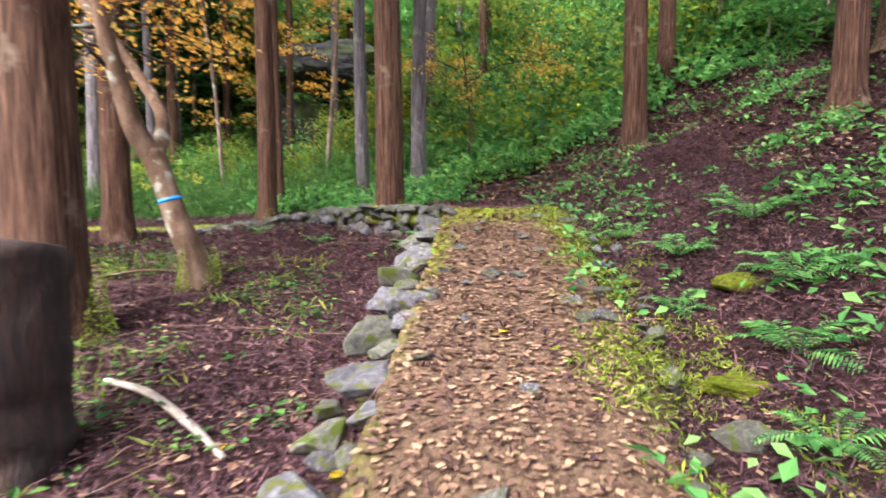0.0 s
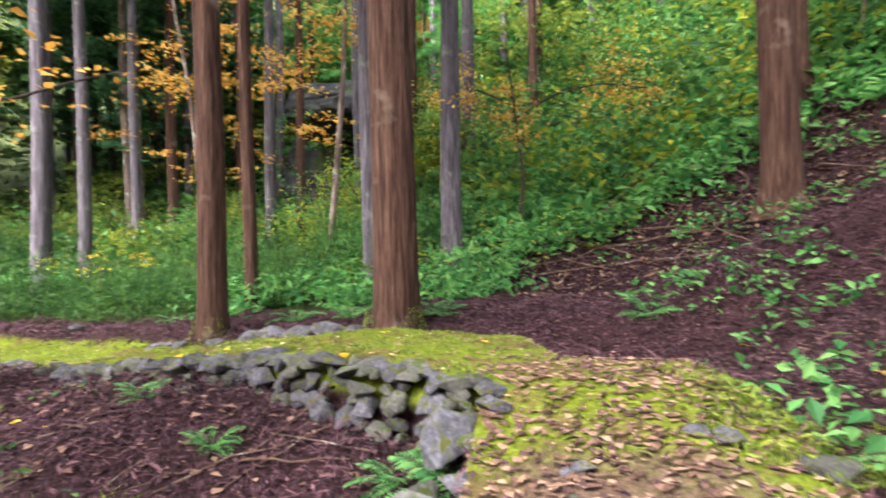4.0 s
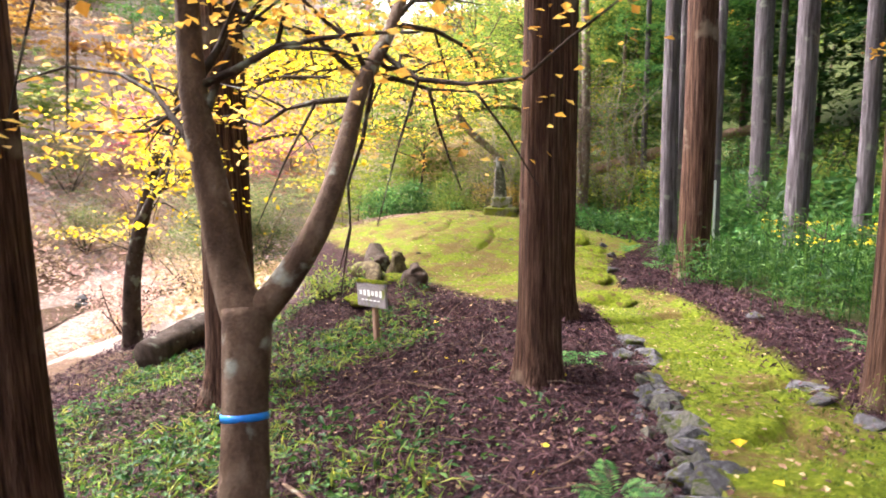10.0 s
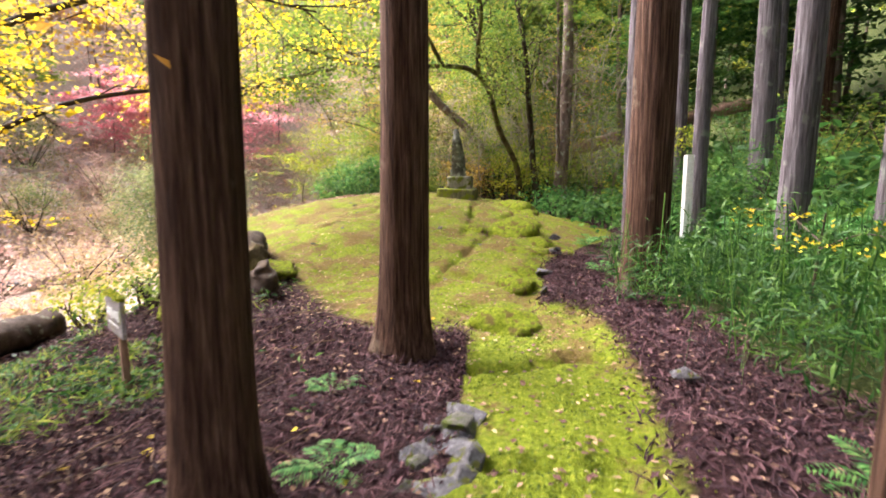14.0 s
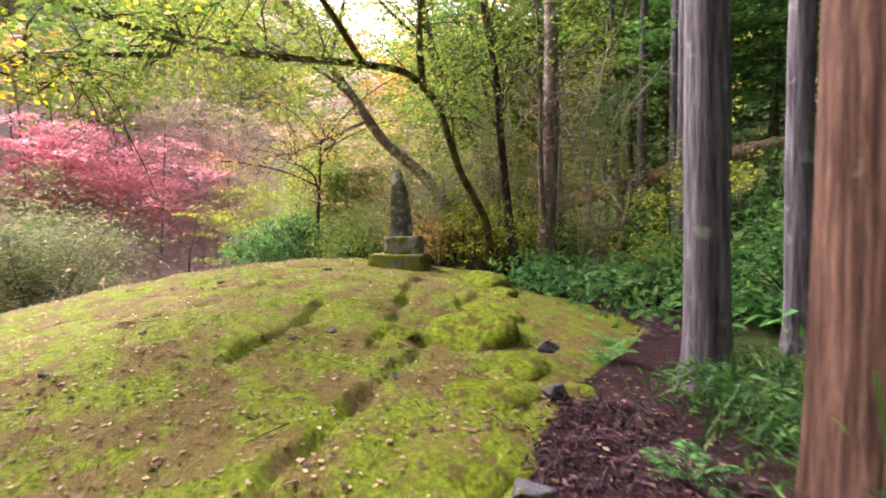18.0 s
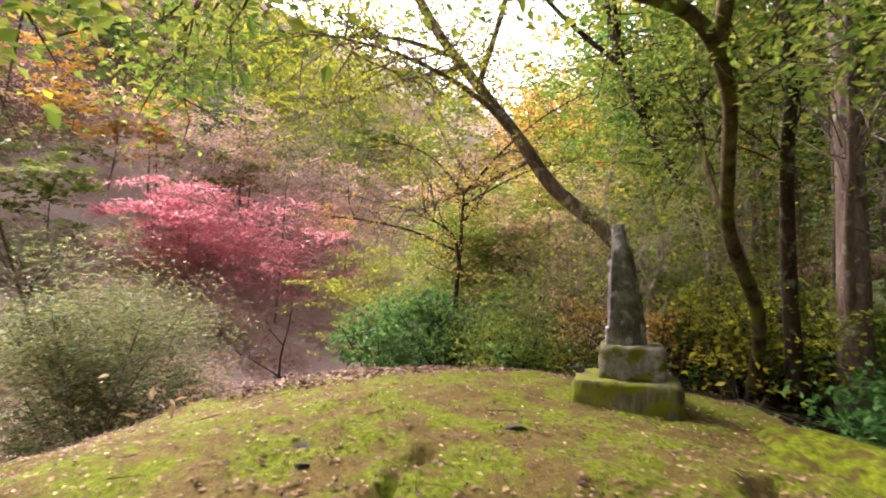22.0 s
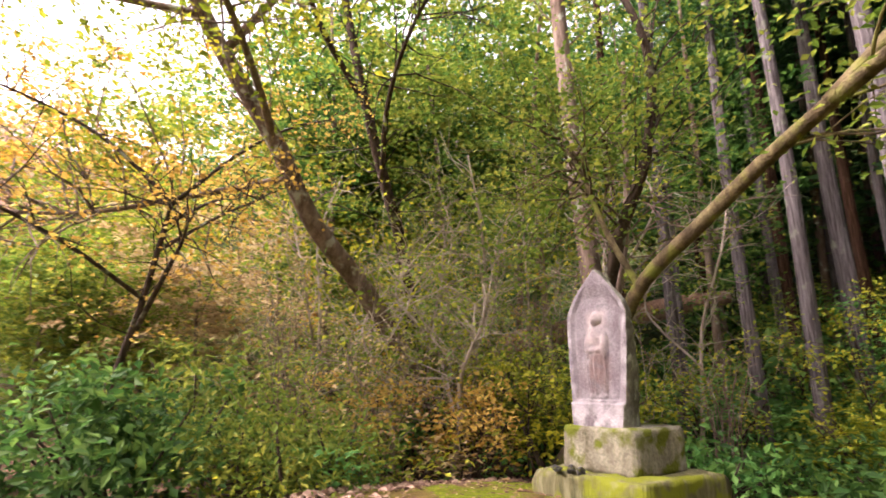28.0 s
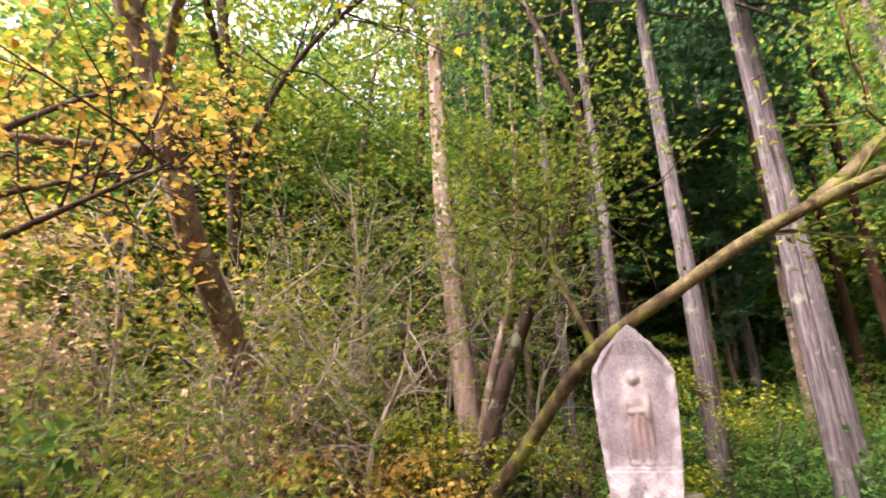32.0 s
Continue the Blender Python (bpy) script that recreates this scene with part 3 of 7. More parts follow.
def ground_material():
    m = bpy.data.materials.new("forest_floor")
    m.use_nodes = True
    nt = m.node_tree
    n, l = nt.nodes, nt.links
    bsdf = n["Principled BSDF"]
    bsdf.inputs["Roughness"].default_value = 0.97
    bsdf.inputs["Specular IOR Level"].default_value = 0.1
    co = n.new("ShaderNodeTexCoord")

    def nz(scale, detail=6, rough=0.65):
        t = n.new("ShaderNodeTexNoise")
        t.inputs["Scale"].default_value, t.inputs["Detail"].default_value, t.inputs["Roughness"].default_value = scale, detail, rough
        l.new(co.outputs["Object"], t.inputs["Vector"])
        return t.outputs["Fac"]

    def ramp(fac, stops):
        r = n.new("ShaderNodeValToRGB")
        e = r.color_ramp.elements
        e[0].position, e[0].color = stops[0][0], (*stops[0][1], 1)
        e[1].position, e[1].color = stops[-1][0], (*stops[-1][1], 1)
        for p, c in stops[1:-1]:
            e.new(p).color = (*c, 1)
        l.new(fac, r.inputs[0])
        return r.outputs[0]

    def mix(fac, a, b):
        x = n.new("ShaderNodeMix")
        x.data_type = 'RGBA'
        l.new(fac, x.inputs["Factor"]), l.new(a, x.inputs["A"]), l.new(b, x.inputs["B"])
        return x.outputs["Result"]

    def attr(name):
        a = n.new("ShaderNodeAttribute")
        a.attribute_name = name
        return a.outputs["Fac"]

    def edge(mask, noise_fac, amount=0.7):
        a = n.new("ShaderNodeMath")
        a.operation = 'MULTIPLY_ADD'
        l.new(noise_fac, a.inputs[0])
        a.inputs[1].default_value = amount
        l.new(mask, a.inputs[2])
        r = n.new("ShaderNodeMapRange")
        r.inputs["From Min"].default_value, r.inputs["From Max"].default_value = amount * 0.5 + 0.35, amount * 0.5 + 0.6
        l.new(a.outputs[0], r.inputs["Value"])
        return r.outputs[0]

    fine = nz(38, 8, 0.75)
    mid = nz(6)
    needles = ramp(fine, [(0.3, (0.008, 0.004, 0.004)), (0.5, (0.03, 0.013, 0.014)), (0.72, (0.085, 0.042, 0.042))])
    earth = ramp(fine, [(0.3, (0.05, 0.027, 0.017)), (0.5, (0.125, 0.077, 0.05)), (0.72, (0.25, 0.17, 0.115))])
    # pale sand and gravel, with the open valley's glare put into the colour
    lit_sand = ramp(fine, [(0.3, (0.2, 0.145, 0.12)), (0.5, (0.38, 0.3, 0.26)), (0.72, (0.56, 0.48, 0.43))])
    moss = ramp(nz(26, 8, 0.7), [(0.3, (0.05, 0.07, 0.006)), (0.5, (0.135, 0.175, 0.011)), (0.72, (0.27, 0.3, 0.028))])
    mossold = ramp(fine, [(0.3, (0.07, 0.05, 0.015)), (0.7, (0.21, 0.15, 0.05))])
    green = ramp(fine, [(0.3, (0.012, 0.02, 0.006)), (0.5, (0.034, 0.045, 0.012)), (0.75, (0.09, 0.095, 0.03))])
    base = mix(edge(attr("earth"), mid), needles, earth)
    base = mix(edge(attr("lit_sand"), mid), base, lit_sand)
    base = mix(edge(attr("green"), mid), base, green)
    r2 = n.new("ShaderNodeMapRange")
    r2.inputs["From Min"].default_value, r2.inputs["From Max"].default_value = 0.5, 0.6
    dry = n.new("ShaderNodeMath")
    dry.operation = 'MULTIPLY_ADD'
    l.new(attr("dry"), dry.inputs[0])
    dry.inputs[1].default_value = 0.045
    l.new(nz(2.4, 7, 0.7), dry.inputs[2])
    l.new(dry.outputs[0], r2.inputs["Value"])
    mossy = mix(r2.outputs[0], moss, mossold)
    base = mix(edge(attr("moss"), mid, 0.5), base, mossy)
    l.new(base, bsdf.inputs["Base Color"])
    ad = n.new("ShaderNodeMath")
    ad.operation = 'ADD'
    l.new(fine, ad.inputs[0]), l.new(nz(90, 5), ad.inputs[1])
    bp = n.new("ShaderNodeBump")
    bp.inputs["Strength"].default_value, bp.inputs["Distance"].default_value = 0.9, 0.03
    l.new(ad.outputs[0], bp.inputs["Height"])
    l.new(bp.outputs[0], bsdf.inputs["Normal"])
    return m


GROUND = ground_material()
ground_me = mesh_from("ground", np.stack([GX, GY, GZ], -1).reshape(-1, 3), ground_faces, GROUND, True)
dome_m, strip_m, ramp_m = masks(GX, GY)
north_e, south_e = dome_edges(GX)
moss_amount = np.clip(dome_m * ss(south_e - 0.2, south_e + 1.2, GY) * ss(-18.3, -16.8, GX + 0.6 * ss(10.5, 9, GY)) + strip_m + 0.7 * ramp_m * ss(7.6, 8.6, GY)
                      + 0.4 * ss(0.2, 0.6, GX) * ss(1.5, 0.8, GX) * ss(9, 8, GY) + 0.42 * ss(-0.3, -0.6, GX) * ss(-1.1, -0.8, GX) * ss(8.6, 7, GY) + 0.3 * ramp_m * ss(5.6, 7.8, GY)
                      + 0.7 * ss(-12, -13, GX) * ss(-15.4, -14, GX) * ss(14.2, 12.8, GY) * ss(11.5, 12, GY), 0, 1)
earth_amount = np.clip(ramp_m * ss(9.5, 8, GY) + ss(-22, -27, GX) * ss(10, 7, GY) + ss(-7.0, -8.5, GX) * ss(5.2, 4.0, GY) + ss(3, 1, GY) + ss(-17.3, -18.6, GX) * ss(6, 7, GY) * ss(11, 10, GY), 0, 1)
green_amount = np.clip(ss(11.6, 12.8, GY + np.clip(GX + 8, -2, 0) * 0.8) * ss(-14.5, -12.5, GX) * ss(-1.2, -2.6, GX) + 0.8 * ss(17, 20, GY) + 0.5 * ss(7.6, 6.2, GY) * ss(-2.6, -4.2, GX) * ss(4, 5, GY) * ss(-9, -8, GX) + ss(-24, -30, GX) * ss(8, 11, GY), 0, 1)
stream_d = np.abs(GY - stream_line(GX) + 1.75)
# stream gravel, plus valley ground paled to look brightly lit
lit_sand_amount = np.clip(ss(-8.5, -10.5, GX) * ss(6.4, 4.8, GY) * ss(1.0, 2.5, GY) * ss(-18.5, -16, GX) + 0.45 * ss(4.0, 2.5, stream_d) * ss(-40, -36, GX) * ss(-8, -12, GX) + 0.8 * ss(-20, -25, GX) * ss(6, 3.5, GY + 0.3 * (GX + 20)) * ss(-24, -14, GY), 0, 1)
for nm, a in (("moss", moss_amount), ("earth", earth_amount), ("green", green_amount), ("dry", dome_m), ("lit_sand", lit_sand_amount)):
    at = ground_me.attributes.new(nm, 'FLOAT', 'POINT')
    at.data.foreach_set("value", a.astype(np.float32).ravel())
tagged(new("ground", ground_me), "forest floor of cedar litter, bright moss and trodden earth", "ground", kind="structure")


# ---- cedars ----
def cedar(x, y, r, height=16.0, mat=BARK, lean=(0, 0), z=None, near=True, seed=0, label="", crown_from=9.0, flare=0.55, dense=0):
    g = np.random.default_rng(seed + 100)
    z0 = float(ground(x, y)) if z is None else z
    root = thing("cedar_tree", (x, y, z0), label or ("tall straight cedar with furrowed red-brown bark" if mat is BARK else "slim straight cedar with grey bark"), "tree", "cedars of the grove")
    n = 70 if near else 16
    seg = 40 if near else 12
    h = np.linspace(0, 1, n) ** (1.6 if near else 1.0) * height
    p = np.stack([lean[0] * h + 0.02 * np.sin(h * 0.8 + seed), lean[1] * h + 0.02 * np.cos(h * 0.7 + seed), h - 0.12], 1)
    rad = r * (1 - 0.75 * (h / height) ** 1.1)
    v, f = tube(p, rad, seg, 0.015, 0.006 if near else 0.0, flare, seed)
    part("trunk", mesh_from("trunk", v, f, mat, True), root)
    pieces = []
    for k in range(10 if near else 5):
        hh = g.uniform(0.3 if k < 3 else 0.5, 0.97) * height
        an = g.uniform(0, 6.28)
        L = (0.25 if hh < 0.45 * height else 1.0) * g.uniform(0.8, 1.8)
        b = np.array([lean[0] * hh, lean[1] * hh, hh])
        q = np.stack([b + np.array([math.cos(an), math.sin(an), -0.15 * s]) * L * s for s in (0, 0.5, 1.0)])
        pieces.append(tube(q, [0.035, 0.022, 0.008], 5, seed=k))
    v, f = joined(pieces)
    tagged(part("branchwork", mesh_from("branchwork", v, f, mat, True), root), kind="stuff")
    # crown mostly above the view; dense is set for the shade it casts
    if dense:
        pts = []
        for k in range(dense):
            hh = crown_from + (height + 0.6 - crown_from) * g.uniform(0, 1)
            w = 0.6 + 3.0 * (1 - (hh - crown_from) / (height + 1 - crown_from)) ** 0.8
            an, sp = g.uniform(0, 6.28), g.uniform(0.25, 1.0)
            c = np.array([lean[0] * hh + math.cos(an) * w * sp, lean[1] * hh + math.sin(an) * w * sp, hh])
            pts.append(c + g.standard_normal((70, 3)) * np.array([0.5, 0.5, 0.25]))
        v, f = leaves(np.concatenate(pts), 0.3, 0.32, 0.3, g, 0.6)
        part("crown", mesh_from("crown", v, f, GREEN_BLUE), root)
    return root


cedar(-3.36, 6.17, 0.265, 17, seed=1, dense=80, flare=0.75, label="thick cedar with flaking red-brown bark and a mossy foot")
cedar(-6.2, 6.38, 0.25, 17, seed=2, lean=(-0.012, 0.0), dense=70)
cedar(-4.92, 9.2, 0.17, 16, seed=3, dense=80)
cedar(-6.86, 9.84, 0.185, 16, seed=4, dense=60)
cedar(-8.5, 12.25, 0.225, 17, seed=5, dense=60)
cedar(-3.7, 10.99, 0.145, 17, seed=6, flare=0.3, dense=24, label="cedar with furrowed bark beside the moss path")
cedar(-1.69, 10.75, 0.215, 18, seed=7, flare=0.3, dense=24, label="thick cedar with pinkish-brown bark beside the dyke")
cedar(-2.73, 13.4, 0.13, 17, BARK_GREY, seed=8)
cedar(2.45, 12.9, 0.22, 17, seed=9, dense=20)
cedar(-1.66, 14.15, 0.16, 16, BARK_GREY, seed=10)
cedar(-1.84, 17.8, 0.15, 16, BARK_GREY, seed=11, near=False)
cedar(-0.46, 20.5, 0.12, 14, BARK, seed=12, near=False)
cedar(-5.2, 20.2, 0.12, 15, BARK_GREY, seed=13, near=False)
cedar(-4.1, 12.5, 0.085, 15, BARK, seed=14, flare=0.3)
cedar(-6.1, 17.0, 0.13, 16, BARK_GREY, seed=15, near=False)
cedar(-6.0, 18.3, 0.12, 15, BARK, seed=16, near=False)
cedar(-8.87, 14.02, 0.16, 17, BARK_GREY, seed=17, dense=16)
cedar(-9.4, 15.5, 0.13, 15, BARK_GREY, seed=18)
cedar(-9.6, 17.2, 0.12, 15, BARK_GREY, seed=19, near=False)
cedar(-10.89, 12.96, 0.165, 17, BARK_GREY, seed=20, dense=24, label="grey cedar with weathered bark at the edge of the bamboo grass")
cedar(-11.9, 14.4, 0.12, 16, BARK_GREY, seed=21, dense=40)
cedar(-13.7, 14.5, 0.13, 15, BARK_GREY, seed=22, dense=40)
cedar(-16.05, 15.3, 0.105, 16, BARK_GREY, seed=23, label="pale grey slender cedar behind the statue")
cedar(-14.9, 15.3, 0.15, 17, BARK_GREY, seed=24, dense=40)
cedar(-13.0, 16.0, 0.21, 17, BARK_GREY, seed=25, dense=40)
cedar(-16.9, 15.6, 0.1, 16, BARK_GREY, seed=26, dense=40)
cedar(-17.9, 15.4, 0.1, 15, BARK_GREY, seed=27, dense=40)
cedar(-18.7, 17.5, 0.1, 15, BARK_GREY, seed=28, near=False)
cedar(6.0, 11.5, 0.28, 17, seed=30, dense=24)
cedar(4.6, 7.4, 0.22, 17, seed=31, dense=24)
cedar(4.6, 10.4, 0.2, 16, seed=32, dense=24)
# cedars added, some out of view, so that their crowns shade the bank
cedar(7.6, 9.0, 0.25, 17, seed=33, near=False, dense=20)
cedar(8.2, 13.5, 0.25, 17, seed=34, near=False, dense=20)
cedar(3.8, 15.6, 0.2, 16, seed=35, near=False, dense=20)
cedar(6.8, 5.6, 0.25, 17, seed=36, near=False, dense=20)
# unseen cedars added behind the start; their crowns shade the ramp and hollow
for k, (x, y) in enumerate(((-3.4, 0.4), (0.9, -0.9), (3.3, 1.6), (-1.0, -3.2))):
    cedar(x, y, 0.22, 17, seed=150 + k, near=False, dense=50)
gt = np.random.default_rng(3)
for k in range(70):
    x, y = gt.uniform(-20, 9), gt.uniform(16, 34)
    if abs(x + 5.5) < 2.2 and y < 24 or (x > -3 and y < 22):
        continue
    cedar(float(x), float(y), float(gt.uniform(0.1, 0.17)), float(gt.uniform(13, 18)), BARK_GREY if k % 3 else BARK, seed=40 + k, near=False, dense=34 if x < -10 else 0)


# ---- stones ----
def stone_mesh(name, seed, mat, flat=0.7):
    """An angular quarried stone about 1 across."""
    g = np.random.default_rng(seed)
    bm = bmesh.new()
    p = g.standard_normal((12, 3))
    p /= np.linalg.norm(p, axis=1)[:, None]
    for q in p * g.uniform(0.42, 0.6, (12, 1)):
        bm.verts.new((q[0], q[1], q[2] * flat))
    hull = bmesh.ops.convex_hull(bm, input=bm.verts[:])
    bmesh.ops.delete(bm, geom=[v for v in bm.verts if not v.link_faces], context='VERTS')
    bmesh.ops.bevel(bm, geom=bm.edges[:], offset=0.018, segments=1, affect='EDGES')
    me = bpy.data.meshes.new(name)
    bm.to_mesh(me)
    bm.free()
    me.materials.append(mat)
    return me


STONES = [stone_mesh("stone", k, STONE) for k in range(7)]
STONES_MOSS = [stone_mesh("stone", 20 + k, STONE_MOSS, 0.6) for k in range(5)]
gs = np.random.default_rng(11)


def stone(parent, x, y, z, size, mossy=False, stretch=(1, 1, 1)):
    me = (STONES_MOSS if mossy else STONES)[int(gs.integers(0, 5))]
    ob = part("stone", me, parent, at=(x, y, z))
    ob.rotation_euler = (gs.uniform(-0.35, 0.35), gs.uniform(-0.35, 0.35), gs.uniform(0, 6.28))
    ob.scale = tuple(size * s * gs.uniform(0.8, 1.2) for s in stretch)
    return ob


wall = thing("dry_stone_wall", (0, 0, 0), "low dry-stone wall of grey rubble with moss holding the path", "stone wall", kind="structure")
x = -0.55
while x > -5.6:
    top, low = float(path_top(x)), float(ground(x, wall_line(x) - 0.3)) - 0.05
    h = top - low
    z = low
    while z < top - 0.03:
        s = gs.uniform(0.09, 0.18)
        lean_in = 0.16 * (1 - (z - low) / max(h, 0.1))
        stone(wall, x + gs.uniform(-0.06, 0.06), float(wall_line(x)) - lean_in + gs.uniform(-0.03, 0.03), z + s * 0.32, s, gs.uniform() < 0.5, (1.0, 1, 1.2))
        z += s * gs.uniform(0.55, 0.7)
    x -= gs.uniform(0.1, 0.15)
for k in range(34):
    x = -0.6 - k * 0.155
    s = gs.uniform(0.16, 0.3)
    stone(wall, x, float(wall_line(x)) + 0.02, float(path_top(x)) - 0.015, s, gs.uniform() < 0.35, (1.2, 0.9, 0.75))
for x, y, s in ((-2.9, 10.72, 0.34), (-3.1, 10.62, 0.3), (-3.95, 10.72, 0.32), (-4.2, 10.84, 0.3), (-2.55, 10.52, 0.36), (-2.2, 10.5, 0.28), (-1.95, 10.45, 0.25), (-4.7, 11.05, 0.22),
                (-5.3, 11.25, 0.2), (-3.5, 10.7, 0.26), (-2.75, 10.6, 0.24)):
    stone(wall, x, y, float(ground(x, y - 0.2)) - 0.02, s, False, (1.2, 1, 0.8))

kerb = thing("stone_edging", (0, 0, 0), "rough line of grey and mossy stones edging the earth ramp", "stone edging", kind="structure")
for k in range(17):
    y = 3.2 + k * 0.31 + gs.uniform(-0.05, 0.05)
    s = gs.uniform(0.14, 0.22) if k % 3 or k > 10 else gs.uniform(0.28, 0.36)
    stone(kerb, -0.68 + 0.06 * math.sin(k * 1.7), y, 0.4 + 0.225 * (y - 2.5) - 0.05, s, k % 3 == 1, (1.1, 1.25, 0.8))
for k in range(16):
    y = 3.0 + k * 0.33
    s = gs.uniform(0.15, 0.26)
    stone(kerb, -0.86 + gs.uniform(-0.06, 0.05), y, 0.4 + 0.225 * (y - 2.5) - 0.17, s, k % 3 == 0)
for k in range(9):
    y = 4.2 + k * 0.5 + gs.uniform(-0.08, 0.08)
    stone(kerb, -0.8 + gs.uniform(-0.05, 0.05), y, 0.4 + 0.225 * (y - 2.5) - 0.12, gs.uniform(0.3, 0.42), k % 2 > 0, (1.0, 1.2, 0.85))
for k in range(46):
    y = gs.uniform(3.6, 8.6)
    x = gs.uniform(-0.55, 0.9)
    s = gs.uniform(0.05, 0.15)
    tagged(stone(None, x, y, 0.4 + 0.225 * (y - 2.5) + 0.01, s, k % 4 == 0, (1.2, 1, 0.7)), "small grey stone bedded in the earth ramp", "stone", "loose stones on the ramp")
for x, y, s in ((0.95, 4.6, 0.34), (0.75, 4.9, 0.26), (1.05, 5.1, 0.3), (0.85, 5.6, 0.2), (0.95, 6.2, 0.22), (0.62, 4.3, 0.24), (1.2, 4.2, 0.3), (0.6, 7.9, 0.2)):
    tagged(stone(None, x, y, float(ground(x, y)) + 0.03, s, True), "lichened grey stone half buried in the bank", "stone", "stones in the bank")


# ---- moss boulders at the edge of the rock ----
def boulder(x, y, z, sx, sy, sz, seed, turn=0.0, label="rounded boulder under a cushion of bright moss"):
    g = np.random.default_rng(seed)
    bm = bmesh.new()
    bmesh.ops.create_icosphere(bm, subdivisions=4, radius=1.0)
    o = Vector(g.uniform(-9, 9, 3))
    for v in bm.verts:
        c = v.co.copy()
        v.co = c * (1 + 0.38 * noise.noise(c * 1.2 + o) + 0.09 * noise.noise(c * 5 + o) + 0.02 * noise.noise(c * 14 + o))
        if v.co.z > 0.55:
            v.co.z = 0.55 + (v.co.z - 0.55) * 0.45
    for f in bm.faces:
        f.smooth = True
    me = bpy.data.meshes.new("moss_boulder")
    bm.to_mesh(me)
    bm.free()
    me.materials.append(MOSS)
    ob = tagged(new("moss_boulder", me), label, "boulder", "mossy rocks")
    ob.location, ob.scale, ob.rotation_euler = (x, y, z), (sx, sy, sz), (0, 0, turn)
    return ob


boulder(-15.0, 11.75, 1.7, 0.75, 0.5, 0.5, 1, 0.1, "square-edged mossy rock block beside the statue")
boulder(-13.9, 11.75, 1.6, 0.6, 0.42, 0.45, 2)
boulder(-13.0, 11.55, 1.54, 0.65, 0.4, 0.42, 3, 0.3)
boulder(-12.0, 11.35, 1.54, 0.6, 0.42, 0.42, 4)
boulder(-11.2, 11.55, 1.37, 0.48, 0.38, 0.42, 5, 0.6)
boulder(-10.5, 11.35, 1.37, 0.42, 0.36, 0.38, 6)
boulder(-10.7, 11.9, 1.32, 0.3, 0.26, 0.32, 7)
boulder(-9.7, 11.2, 1.32, 0.4, 0.3, 0.3, 8)
boulder(-9.0, 11.0, 1.32, 0.34, 0.26, 0.24, 9)
boulder(-12.9, 12.3, 1.32, 0.55, 0.4, 0.35, 10)
boulder(-11.9, 10.6, 1.60, 0.42, 0.2, 0.3, 11, 0.5, "low moss hummock on the rock")
boulder(-7.6, 10.7, 1.27, 0.36, 0.3, 0.28, 13)
for x, y, s in ((-10.45, 11.75, 0.18), (-11.6, 11.95, 0.24), (-9.3, 11.35, 0.2), (-8.4, 11.2, 0.16), (-5.8, 11.5, 0.16)):
    tagged(stone(None, x, y, float(ground(x, y)) + 0.04, s, False), "pale grey stone at the foot of the mossy rock", "stone", "stones by the rock")

for k, (x, y, r) in enumerate(((1.25, 5.5, 0.22), (1.7, 6.6, 0.26), (1.05, 7.3, 0.18), (1.5, 4.5, 0.16), (0.95, 6.3, 0.14))):
    boulder(x, y, float(ground(x, y)) - 0.03, r, r * 0.7, r * 0.35, 80 + k, 0.7 * k, "low hummock of bright moss on the bank")

# ---- statue ----
TURN = Matrix.Rotation(radians(-9), 4, 'Z')


def slab(name, sx, sy, sz, seed, mat, taper=0.0, rough=0.012):
    g = np.random.default_rng(seed)
    bm = bmesh.new()
    bmesh.ops.create_cube(bm, size=1.0)
    bmesh.ops.subdivide_edges(bm, edges=bm.edges[:], cuts=9, use_grid_fill=True)
    for v in bm.verts:
        e = Vector((abs(v.co.x), abs(v.co.y), abs(v.co.z)))
        round_off = sum(1 for q in e if q > 0.499)
        v.co *= 1 - 0.018 * max(0, round_off - 1)
        k = 1 - taper * (v.co.z + 0.5)
        v.co = Vector((v.co.x * sx * k, v.co.y * sy * k, v.co.z * sz))
        v.co += Vector((noise.noise(v.co * 9 + Vector((seed, 0, 0))), noise.noise(v.co * 9 + Vector((0, seed, 3))), noise.noise(v.co * 11 + Vector((0, 2, seed))))) * rough
    for f in bm.faces:
        f.smooth = True
    me = bpy.data.meshes.new(name)
    bm.to_mesh(me)
    bm.free()
    me.materials.append(mat)
    return me


ped = thing("pedestal", (-16.2, 10.58, 2.0), "two-tiered stone pedestal overgrown with moss", "pedestal")
ped.rotation_euler = (0, 0, radians(-9))
part("lower_slab", slab("lower_slab", 0.98, 0.92, 0.3, 3, SLAB, 0.03, 0.025), ped, "broad mossy bottom slab", (0, 0, 0.13))
part("upper_block", slab("upper_block", 0.64, 0.58, 0.3, 5, PEDESTAL, 0.04, 0.014), ped, "grey square block with lichen", (-0.06, 0.05, 0.42))


